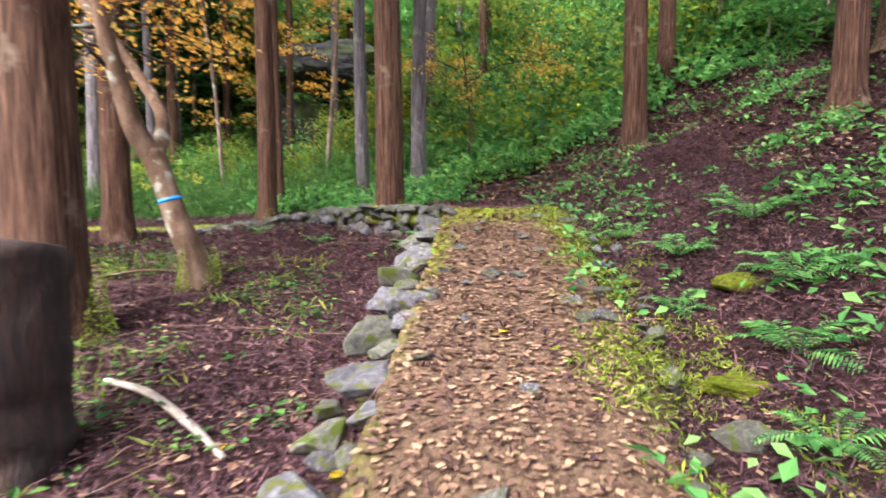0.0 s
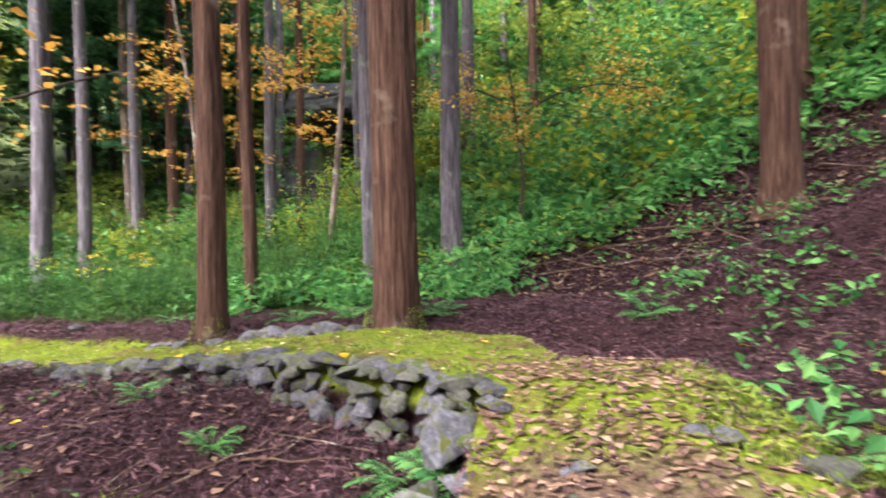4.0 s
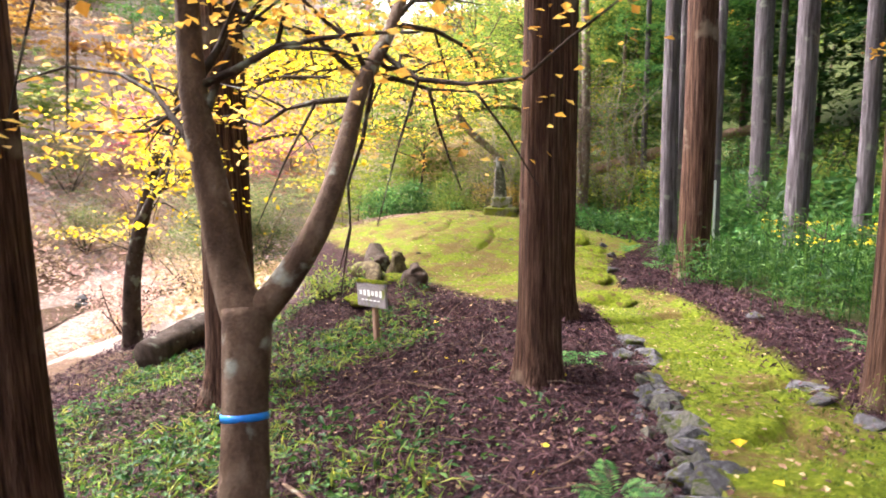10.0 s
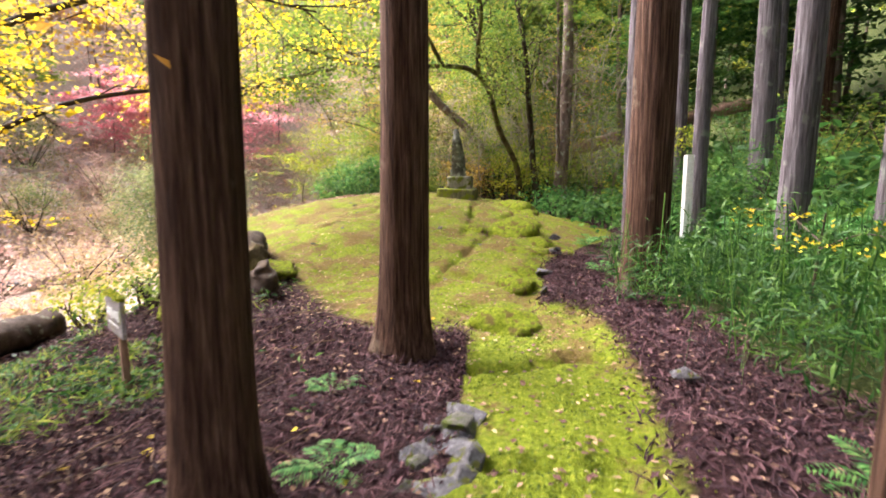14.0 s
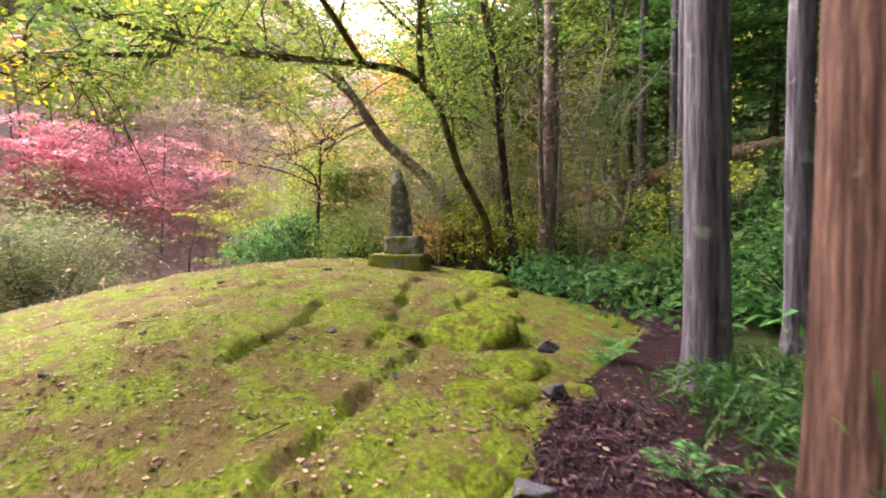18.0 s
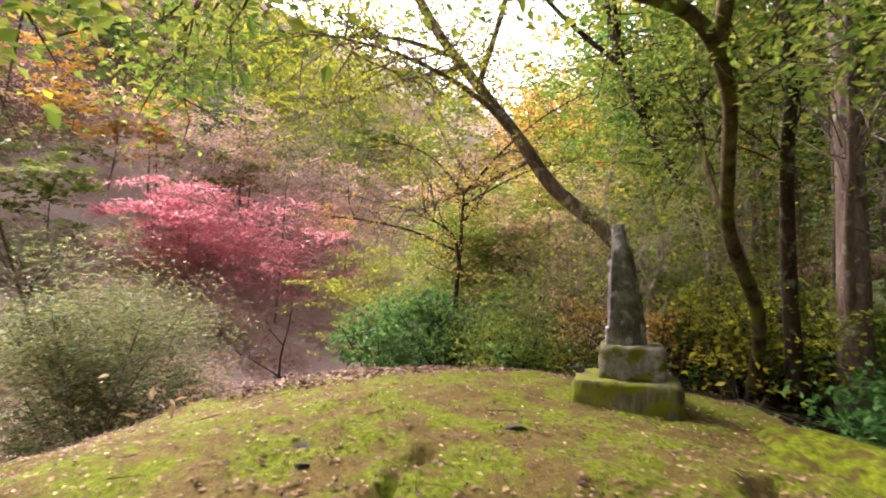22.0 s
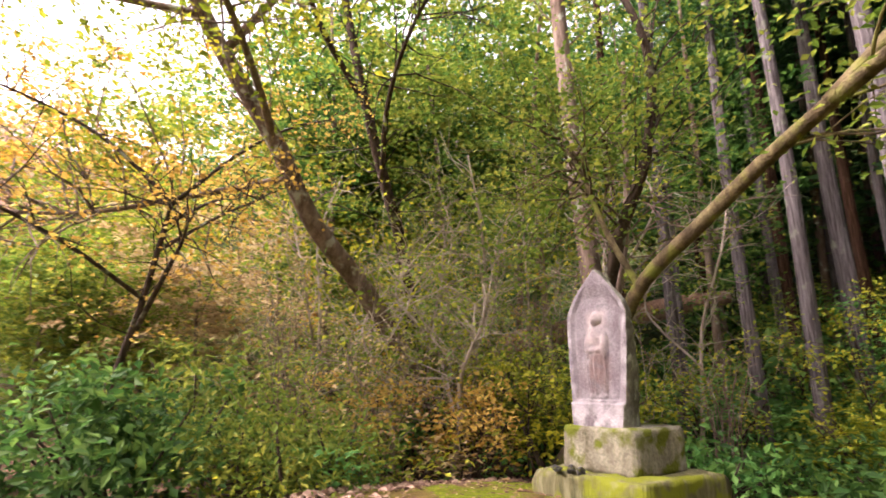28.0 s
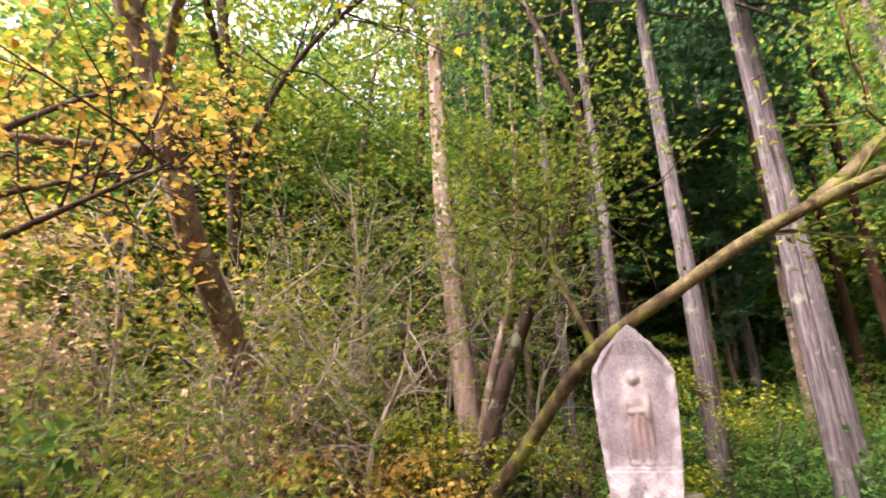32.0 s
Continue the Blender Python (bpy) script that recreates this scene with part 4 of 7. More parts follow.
def stele():
    """Boat-shaped stone with a sunk face and a small standing figure in relief; one mesh."""
    H, NU, NV = 1.14, 128, 150
    vs, fs = [], []

    def half(t):
        return 0.22 + 0.055 * math.sin(t / 0.7 * math.pi / 2) if t < 0.7 else 0.275 * max(0.0, 1 - ((t - 0.7) / 0.3) ** 1.35) ** 0.9

    def relief(x, t):
        z = 0.0
        w = half(t)
        rim = min(w - abs(x), (1 - t) * 0.35)
        inside = min(1, max(0, (rim - 0.035) / 0.03))
        if t > 0.17:
            z -= 0.022 * inside
        if t < 0.15:
            z += 0.02
        # head, shoulders, joined forearms, robe and halo-like swell
        def bump(cx, ct, rx, rt, h):
            q = ((x - cx) / rx) ** 2 + ((t - ct) / rt) ** 2
            return h * max(0, 1 - q) ** 0.8
        body = max(bump(0, 0.672, 0.05, 0.056, 0.05), bump(0, 0.56, 0.1, 0.09, 0.034), bump(-0.07, 0.5, 0.04, 0.12, 0.036), bump(0.07, 0.5, 0.04, 0.12, 0.036),
                   bump(-0.03, 0.475, 0.06, 0.03, 0.042), bump(0.03, 0.475, 0.06, 0.03, 0.042), bump(0, 0.36, 0.105, 0.24, 0.034), bump(-0.04, 0.19, 0.04, 0.03, 0.03), bump(0.04, 0.19, 0.04, 0.03, 0.03))
        z += body
        if body > 0.01 and 0.2 < t < 0.44:
            z += 0.005 * math.sin(x * 150 + 4 * t)
        return z

    for iv in range(NV + 1):
        t = iv / NV
        w = max(half(min(t, 0.999)), 0.004)
        thick = 0.33 * (1 - 0.72 * t ** 1.6)
        for iu in range(NU):
            s = iu / NU
            if s < 0.62:
                u = -1 + 2 * s / 0.62
                x = u * w
                y = -0.17 + 0.05 * t + 0.012 * u * u - relief(x, t)
            else:
                a = (s - 0.62) / 0.38 * math.pi
                x = w * math.cos(a) * (1.0 + 0.06 * math.sin(a))
                y = -0.17 + 0.05 * t + 0.012 + thick * math.sin(a)
            q = Vector((x, y, t * H))
            amp = 0.003 if s < 0.62 else 0.014
            q += Vector((noise.noise(q * 13), noise.noise(q * 13 + Vector((5, 1, 2))), noise.noise(q * 17 + Vector((1, 8, 2))))) * amp
            vs.append(q)
    for iv in range(NV):
        for iu in range(NU):
            j = (iu + 1) % NU
            fs.append((iv * NU + iu, iv * NU + j, (iv + 1) * NU + j, (iv + 1) * NU + iu))
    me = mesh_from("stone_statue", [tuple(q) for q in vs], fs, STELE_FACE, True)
    me.materials.append(STELE_SIDE)
    idx = np.zeros(len(fs), np.int32)
    for k in range(len(fs)):
        idx[k] = 0 if (k % NU) < int(NU * 0.62) else 1
    me.polygons.foreach_set("material_index", idx)
    return me


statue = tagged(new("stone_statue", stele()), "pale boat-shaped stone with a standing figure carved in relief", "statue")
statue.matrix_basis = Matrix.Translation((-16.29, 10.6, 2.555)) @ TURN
for k, (x, y, c) in enumerate(((-16.5, 10.19, 0.11), (-16.39, 10.19, 0.1), (-16.3, 10.16, 0.08), (-16.45, 10.13, 0.07))):
    tagged(stone(None, x, y, 2.3, c, False), "small reddish stone laid on the pedestal's slab", "stone", "stones laid before the statue")


# ---- sign, post, tape, logs ----
def box(name, sx, sy, sz, mat, bevel=0.004):
    bm = bmesh.new()
    bmesh.ops.create_cube(bm, size=1.0)
    bmesh.ops.scale(bm, vec=(sx, sy, sz), verts=bm.verts)
    bmesh.ops.bevel(bm, geom=bm.edges[:], offset=bevel, segments=2, affect='EDGES')
    me = bpy.data.meshes.new(name)
    bm.to_mesh(me)
    bm.free()
    me.materials.append(mat)
    return me


zs = float(ground(-6.75, 7.74))
sign = thing("wooden_sign", (-6.75, 7.74, zs), "small grey wooden sign on a post with a mossy top edge", "sign")
sign.rotation_euler = (0, radians(-3), radians(40))
part("post", box("post", 0.06, 0.05, 0.75, WOOD_CUT), sign, "dark square post", (0, 0.03, 0.3))
part("board", box("board", 0.54, 0.03, 0.27, WOOD_GREY), sign, "weathered pale board", (0, 0, 0.6))
mv, mf = leaves(np.stack([rng.uniform(-0.27, 0.27, 900), rng.uniform(-0.02, 0.02, 900), 0.735 + rng.uniform(0, 0.03, 900)], 1), 0.03, 0.6, 0.4)
tagged(part("moss_edge", mesh_from("moss_edge", mv, mf, LIME), sign, "tuft of moss along the top"), kind="stuff")
for k in range(6):
    part("letter_bar", box("letter_bar", 0.045, 0.006, 0.05 + 0.012 * (k % 3), INK, 0.001), sign, at=(-0.19 + k * 0.075, -0.0175, 0.62))
for k in range(5):
    part("letter_bar", box("letter_bar", 0.05, 0.006, 0.012, INK, 0.001), sign, at=(-0.16 + k * 0.075, -0.0175, 0.54))

post = tagged(new("marker_post", box("marker_post", 0.105, 0.105, 1.5, POST_WHITE, 0.01)), "white painted square marker post in the bamboo grass", "post")
post.location = (-10.35, 13.5, 2.17)

# leaning twin-stemmed maple with the tape
zb = float(ground(-2.9, 7.46))
tape_tree = thing("maple_tree", (-2.9, 7.46, zb), "leaning forked maple with smooth lichen-spotted bark", "tree")
stem = bezier([(0, 0, -0.1), (-0.06, 0.0, 0.25), (-0.2, -0.01, 0.6), (-0.29, -0.02, 0.9), (-0.42, -0.03, 1.25)], 34)
v, f = tube(stem, np.interp(np.arange(34), (0, 8, 24, 33), (0.15, 0.115, 0.1, 0.115)), 28, 0.02, 0.002, 0.35, 3)
part("trunk", mesh_from("trunk", v, f, BARK_SMOOTH, True), tape_tree)
fork_a = bezier([(-0.4, -0.03, 1.2), (-0.5, -0.13, 1.42), (-0.56, -0.2, 1.75), (-0.64, -0.3, 2.28), (-0.72, -0.34, 2.8), (-0.8, -0.4, 4.0), (-0.9, -0.5, 6.0)], 46)
v, f = tube(fork_a, np.linspace(0.105, 0.035, 46), 20, 0.03, 0.001, 0, 4)
part("stem", mesh_from("stem", v, f, BARK_SMOOTH, True), tape_tree)
fork_b = bezier([(-0.4, -0.03, 1.18), (-0.43, 0.16, 1.4), (-0.53, 0.32, 1.68), (-0.8, 0.41, 2.05), (-1.09, 0.48, 2.42), (-1.47, 0.62, 2.8), (-2.0, 0.8, 3.5), (-2.3, 0.9, 4.4)], 46)
v, f = tube(fork_b, np.linspace(0.075, 0.03, 46), 18, 0.03, 0.001, 0, 5)
part("stem", mesh_from("stem", v, f, BARK_SMOOTH, True), tape_tree)
gb = np.random.default_rng(21)
pa, ea = twigs(fork_a, 0.35, 14, 1.8, 0.022, gb, 0.7, 0.1)
pb, eb = twigs(fork_b, 0.45, 12, 1.6, 0.02, gb, 0.7, 0.1)
v, f = joined(pa + pb)
tagged(part("branchwork", mesh_from("branchwork", v, f, BARK_DARK, True), tape_tree, "thin dark branches"), kind="stuff")
ends = np.concatenate([ea, eb])
ends = ends[ends[:, 2] > 1.9]
pts = np.repeat(ends, 14, 0) + gb.standard_normal((len(ends) * 14, 3)) * np.array([0.2, 0.2, 0.07])
v, f = leaves(pts, 0.06, 0.8, 0.6, gb)
tagged(part("leaves", mesh_from("leaves", v, f, ORANGE), tape_tree, "sparse orange-yellow autumn leaves"), kind="stuff")
bd = (stem[23] - stem[21]) / np.linalg.norm(stem[23] - stem[21])
v, f = tube(np.array([stem[22] - bd * 0.016, stem[22], stem[22] + bd * 0.016]), [0.106, 0.108, 0.106], 28)
band_ob = tagged(new("tape_band", mesh_from("tape_band", v, f, TAPE, True)), "blue plastic tape tied round the maple stem", "tape")
band_ob.location = (-2.9, 7.46, zb)


def log(name, pts, radii, mat, label, category="log", seed=0, seg=18, rough=0.05):
    line = bezier(pts, 26)
    v, f = tube(line, np.interp(np.linspace(0, 1, 26), np.linspace(0, 1, len(radii)), radii), seg, rough, 0.006, 0, seed)
    if seg > 12:
        big = max(radii)
        v = np.array([q + np.array(noise.noise_vector(Vector(q) * (1.1 / big) + Vector((seed, 0, 0)))) * big * 0.22 + np.array(noise.noise_vector(Vector(q) * (4 / big))) * big * 0.09 for q in v])
    return tagged(new(name, mesh_from(name, v, f, mat, True)), label, category)


def gz(x, y, dz=0.0):
    return (x, y, float(ground(x, y)) + dz)


log("rotten_log", [gz(-10.75, 7.45, 0.2), gz(-10.2, 7.5, 0.2), gz(-9.75, 7.62, 0.17)], [0.17, 0.2, 0.14], BARK_DARK, "short rotten dark log lying on the litter", seed=2, rough=0.13)
log("mossy_log", [gz(-9.7, 7.2, 0.14), gz(-9.2, 7.5, 0.16), gz(-8.6, 7.6, 0.1)], [0.1, 0.14, 0.08], BARK_LIMB, "broken mossy log beside the sign", seed=3, rough=0.13)
log("tree_stump", [gz(-9.35, 7.9, -0.1), gz(-9.35, 7.9, 0.2), gz(-9.4, 7.92, 0.45)], [0.2, 0.14, 0.07], BARK_LIMB, "rotten tree stump tufted with moss", "stump", 4, 18, 0.15)
log("tree_stump", [gz(-8.7, 8.2, -0.1), gz(-8.7, 8.2, 0.2), gz(-8.66, 8.2, 0.32)], [0.2, 0.15, 0.07], BARK_DARK, "low dark rotten stump in the litter", "stump", 5, 18, 0.15)
log("fallen_timber", [gz(-9.95, 5.0, 0.2), gz(-9.1, 4.8, 0.22), gz(-8.2, 4.5, 0.2)], [0.2, 0.22, 0.2], BARK_DARK, "fallen dark timber with a mossy top", seed=6)
log("cut_stump", [gz(-2.42, 4.83, -0.1), gz(-2.42, 4.83, 0.35), (-2.42, 4.83, 1.57)], [0.3, 0.24, 0.25], CHAR, "dark charred cut stump beside the ramp", "stump", 7)
log("bare_branch", [gz(-2.5, 5.6, 0.06), gz(-2.1, 5.4, 0.1), gz(-1.7, 5.15, 0.06), gz(-1.42, 4.95, 0.03)], [0.012, 0.018, 0.018, 0.01], BARK_PALE, "bare pale fallen branch on the litter", "branch", 8, 8)
log("bare_branch", [gz(-3.9, 7.4, 0.05), gz(-3.6, 7.6, 0.08), gz(-3.2, 7.75, 0.03)], [0.008, 0.011, 0.007], BARK_SMOOTH, "thin bare fallen branch on the litter", "branch", 9, 8)
log("fallen_tree", [(-22.6, 13.9, 3.1), (-21.7, 15.06, 3.45), (-20.4, 16.7, 3.95), (-19.1, 18.3, 4.4), (-18.4, 19.2, 4.6)], [0.16, 0.21, 0.2, 0.19, 0.15], WOOD_CUT, "long fallen trunk with flaking bark caught between trees", "log", 10, 22, 0.08)


# ---- broadleaf trees ----
def broadleaf(at, label, stems, bark, leaf_mat, leaf=0.08, per=10, twig_n=10, twig_len=1.3, seed=0, spread=(0.22, 0.22, 0.09), low=1.5, leaf_label="", start=0.4, aspect=0.6, twig_r=0.014, name="broadleaf_tree"):
    """stems: (points relative to the foot, first radius, last radius). Leaves gather round the twigs."""
    g = np.random.default_rng(seed)
    root = thing(name, at, label, "tree")
    pieces, ends = [], []
    for k, (pts, r0, r1) in enumerate(stems):
        line = bezier(pts, 12 * len(pts))
        v, f = tube(line, np.linspace(r0, r1, len(line)), 16, 0.035, 0.001, 0.3 if k == 0 else 0, seed + k)
        part("trunk" if k == 0 else "limb", mesh_from("trunk", v, f, bark, True), root)
        p, e = twigs(line, start, twig_n, twig_len, twig_r, g)
        pieces += p
        ends.append(e)
    v, f = joined(pieces)
    tagged(part("twig_work", mesh_from("twig_work", v, f, bark, True), root, "fine twigs"), kind="stuff")
    e = np.concatenate(ends)
    e = e[e[:, 2] > low]
    if leaf_mat and len(e):
        pts = np.repeat(e, per, 0) + g.standard_normal((len(e) * per, 3)) * np.asarray(spread)
        v, f = leaves(pts, leaf, aspect, 0.5, g)
        tagged(part("leaves", mesh_from("leaves", v, f, leaf_mat), root, leaf_label), kind="stuff")
    return root


def rel(base, pts):
    return [tuple(np.asarray(p) - np.asarray(base)) for p in pts]


# arching tree over the rock
B = (-18.0, 12.35, 1.95)
broadleaf(B, "dark crooked moss-streaked tree arching over the rock", [
    (rel(B, [B, (-17.3, 12.15, 2.8), (-16.55, 11.62, 3.66), (-15.75, 11.36, 4.16), (-15.1, 11.15, 4.52), (-14.4, 10.75, 4.74), (-13.9, 10.2, 4.72), (-13.3, 9.5, 4.6), (-12.95, 8.6, 4.6), (-12.6, 7.5, 4.85)]), 0.075, 0.028),
    (rel(B, [(-14.75, 10.95, 4.64), (-14.2, 10.9, 5.1), (-13.6, 10.9, 5.8), (-13.2, 10.5, 6.6)]), 0.06, 0.02),
    (rel(B, [(-13.9, 10.2, 4.72), (-12.6, 9.9, 5.0), (-11.6, 9.5, 5.3), (-10.9, 9.4, 5.4)]), 0.04, 0.012),
    (rel(B, [(-16.5, 11.6, 3.7), (-16.75, 11.5, 4.3), (-16.95, 11.5, 4.9), (-17.3, 11.5, 5.6)]), 0.035, 0.015),
    (rel(B, [(-13.2, 9.3, 4.6), (-13.8, 8.2, 5.0), (-14.6, 7.2, 5.3), (-15.4, 6.4, 5.2)]), 0.03, 0.01),
    (rel(B, [(-12.9, 8.3, 4.5), (-12.3, 7.9, 4.3), (-11.9, 7.3, 4.1), (-11.6, 6.9, 3.75)]), 0.03, 0.01)],
    BARK_LIMB, GREEN, 0.07, 15, 22, 1.15, 31, (0.22, 0.22, 0.12), 1.9, "green leaves turning yellow", 0.35)
B = (-18.0, 12.82, 1.9)
broadleaf(B, "slender crooked grey-barked tree behind the rock", [
    (rel(B, [B, (-17.6, 12.6, 3.2), (-17.1, 12.4, 4.4), (-16.6, 12.25, 5.3), (-16.4, 12.0, 6.4), (-16.9, 11.8, 8.0)]), 0.1, 0.03)],
    BARK_DARK, GREEN, 0.075, 11, 20, 1.6, 32, (0.25, 0.25, 0.1), 2.4, "green leaves", 0.35)
B = (-18.0, 13.44, 1.7)
broadleaf(B, "upright rough-barked tree behind the thicket", [
    (rel(B, [B, (-18.05, 13.5, 3.0), (-18.22, 13.6, 4.6), (-18.4, 13.65, 6.5), (-18.5, 13.6, 9.5)]), 0.2, 0.11),
    (rel(B, [(-18.02, 13.45, 2.4), (-17.75, 13.3, 3.6), (-17.4, 13.2, 4.9), (-17.2, 13.1, 7.0)]), 0.07, 0.03)],
    BARK_LICHEN, GREEN, 0.075, 16, 22, 1.9, 33, (0.3, 0.3, 0.14), 4.6, "green leaves", 0.4)
B = (-19.75, 12.05, float(ground(-19.75, 12.05)))
broadleaf(B, "tall grey lichened tree leaning over the thicket", [
    (rel(B, [B, (-19.85, 11.6, 3.1), (-19.88, 10.95, 4.0), (-19.8, 10.1, 4.75), (-19.72, 9.5, 5.6), (-19.8, 8.85, 6.5), (-19.6, 8.1, 7.5), (-19.6, 7.5, 8.8), (-19.8, 7.1, 10.2)]), 0.15, 0.06),
    (rel(B, [(-19.72, 9.5, 5.6), (-19.0, 8.8, 6.1), (-18.0, 7.9, 6.3), (-17.0, 7.0, 6.2)]), 0.05, 0.012),
    (rel(B, [(-19.8, 8.85, 6.5), (-18.8, 9.3, 7.3), (-17.6, 9.6, 7.8), (-16.4, 9.6, 8.0)]), 0.055, 0.012),
    (rel(B, [(-19.75, 9.7, 5.2), (-20.3, 8.9, 4.95), (-20.6, 7.9, 4.6), (-20.9, 6.9, 4.5)]), 0.045, 0.012),
    (rel(B, [(-19.7, 8.4, 7.0), (-19.2, 7.6, 7.1), (-18.6, 6.8, 6.9), (-17.8, 6.2, 6.6)]), 0.045, 0.012),
    (rel(B, [(-19.7, 8.6, 6.8), (-20.4, 7.4, 6.9), (-21.0, 6.2, 6.8), (-21.2, 5.0, 6.6)]), 0.045, 0.012)],
    BARK_LICHEN, LIME, 0.075, 9, 26, 1.7, 34, (0.24, 0.24, 0.08), 3.4, "green leaves turning yellow", 0.4)
B = (-21.4, 13.4, float(ground(-21.4, 13.4)))
broadleaf(B, "dark slender tree leaning beside the grey one", [
    (rel(B, [B, (-21.2, 12.9, 3.4), (-20.8, 12.3, 4.9), (-20.6, 11.8, 5.8), (-20.5, 11.3, 7.0), (-20.6, 11.0, 8.4), (-20.8, 10.8, 10.0)]), 0.13, 0.05),
    (rel(B, [(-20.6, 11.7, 5.9), (-19.8, 11.2, 6.8), (-18.8, 10.9, 7.5), (-17.6, 10.8, 7.9)]), 0.05, 0.012),
    (rel(B, [(-20.5, 11.3, 7.0), (-20.2, 10.2, 7.9), (-19.4, 9.4, 8.6), (-18.6, 9.0, 9.2)]), 0.05, 0.012)],
    BARK_DARK, GREEN, 0.075, 9, 26, 1.7, 35, (0.24, 0.24, 0.08), 3.4, "green leaves turning yellow", 0.35)
gp = np.random.default_rng(77)
for k, (x, y, lx, ly, h) in enumerate(((-19.2, 12.1, -0.25, 0.1, 3.6), (-19.6, 13.0, 0.15, -0.2, 4.4), (-20.0, 11.6, 0.3, 0.1, 3.2), (-18.9, 11.4, 0.35, -0.1, 2.6), (-19.3, 10.9, -0.3, 0.2, 2.5),
                                     (-20.6, 12.6, -0.1, 0.2, 4.6), (-18.6, 14.4, 0.1, 0.1, 5.0), (-19.9, 14.2, 0.1, 0.0, 5.0), (-21.2, 11.0, -0.1, 0.1, 4.5), (-17.4, 14.6, 0.25, 0.2, 4.0))):
    z0 = float(ground(x, y))
    broadleaf((x, y, z0), "thin pale sapling with bare twigs in the thicket", [([(0, 0, -0.1), (lx * 0.4 + gp.normal() * 0.1, ly * 0.4 + gp.normal() * 0.1, h * 0.25), (lx * 1.5 + gp.normal() * 0.12, ly * 1.5, h * 0.5), (lx * 1.2 + gp.normal() * 0.25, ly + gp.normal() * 0.2, h * 0.75), (lx * 2.2, ly * 2.5 + gp.normal() * 0.2, h)], 0.035, 0.01), ([(lx * 0.6, ly * 0.6, h * 0.35), (gp.normal() * 0.4, gp.normal() * 0.4, h * 0.6), (gp.normal() * 0.6, gp.normal() * 0.6, h * 0.85)], 0.018, 0.006)],
              BARK_PALE, GREEN if k % 2 else LIME, 0.075, 2, 26, 1.0, 60 + k, (0.2, 0.2, 0.15), 0.9, "sparse leaves", 0.2, 0.6, 0.009, "sapling")

# autumn maples
B = gz(-9.6, 3.6)
broadleaf(B, "spreading maple in bright yellow leaf", [
    ([(0, 0, -0.1), (0.2, 0.2, 1.2), (0.4, 0.6, 2.4), (0.8, 1.2, 3.6), (1.0, 2.0, 5.0)], 0.14, 0.04),
    ([(0.3, 0.4, 2.0), (1.2, 1.2, 2.7), (2.3, 1.9, 3.1), (3.3, 2.4, 3.3)], 0.06, 0.012),
    ([(0.6, 0.9, 3.0), (1.6, 2.1, 3.5), (2.5, 3.0, 3.7), (3.2, 3.8, 3.6)], 0.05, 0.012),
    ([(0.4, 0.6, 2.4), (-0.6, 1.6, 3.2), (-1.2, 2.8, 3.5), (-1.8, 3.9, 3.6)], 0.05, 0.012),
    ([(0.8, 1.2, 3.6), (0.4, 2.6, 4.2), (0.2, 3.8, 4.4), (-0.4, 5.0, 4.3)], 0.05, 0.012)],
    BARK_DARK, YELLOW, 0.052, 20, 13, 1.5, 81, (0.24, 0.24, 0.035), 1.7, "bright yellow leaves in flat sprays", 0.3, 0.85, 0.013, "maple_tree")
B = gz(-20.8, 8.4)
broadleaf(B, "maple with level boughs of pale orange leaves", [
    ([(0, 0, -0.1), (0.1, 0, 1.2), (0.4, 0.1, 2.1), (0.7, 0.2, 3.2)], 0.055, 0.02),
    ([(0.3, 0.1, 1.8), (1.0, 0.1, 2.25), (1.7, 0.0, 2.4), (2.5, -0.2, 2.45)], 0.03, 0.008),
    ([(0.4, 0.1, 2.1), (0.9, -0.6, 2.4), (1.6, -1.2, 2.5), (2.2, -1.7, 2.5)], 0.025, 0.008),
    ([(0.5, 0.15, 2.6), (1.1, 0.5, 2.9), (1.8, 0.7, 3.0)], 0.025, 0.008),
    ([(0.7, 0.2, 3.1), (0.6, 0.9, 3.9), (0.5, 1.6, 4.5), (0.6, 2.2, 4.8)], 0.025, 0.008),
    ([(0.7, 0.2, 3.1), (0.2, -0.4, 3.8), (-0.2, -1.0, 4.2), (-0.3, -1.8, 4.4)], 0.025, 0.008),
    ([(0.65, 0.2, 2.9), (0.0, 0.8, 3.4), (-0.6, 1.4, 3.8), (-1.0, 2.0, 4.0)], 0.025, 0.008)],
    BARK_DARK, ORANGE_PALE, 0.05, 5, 11, 0.9, 91, (0.16, 0.16, 0.03), 1.5, "pale orange leaves in level sprays", 0.35, 0.85, 0.008, "maple_tree")


B = gz(-17.9, 6.4)
broadleaf(B, "small bare dark sapling at the edge of the rock", [([(0, 0, -0.1), (0.02, 0.02, 0.3), (-0.03, 0.1, 0.75), (0.0, 0.16, 1.1)], 0.018, 0.005), ([(0, 0, 0.05), (0.1, -0.25, 0.22), (0.2, -0.55, 0.4)], 0.011, 0.004), ([(0.0, 0.05, 0.45), (0.02, -0.1, 0.62), (0.05, -0.2, 0.8)], 0.008, 0.003)],
          BARK_DARK, None, 0.05, 1, 5, 0.35, 97, (0.1, 0.1, 0.03), 0.4, "", 0.4, 0.6, 0.004, "sapling")


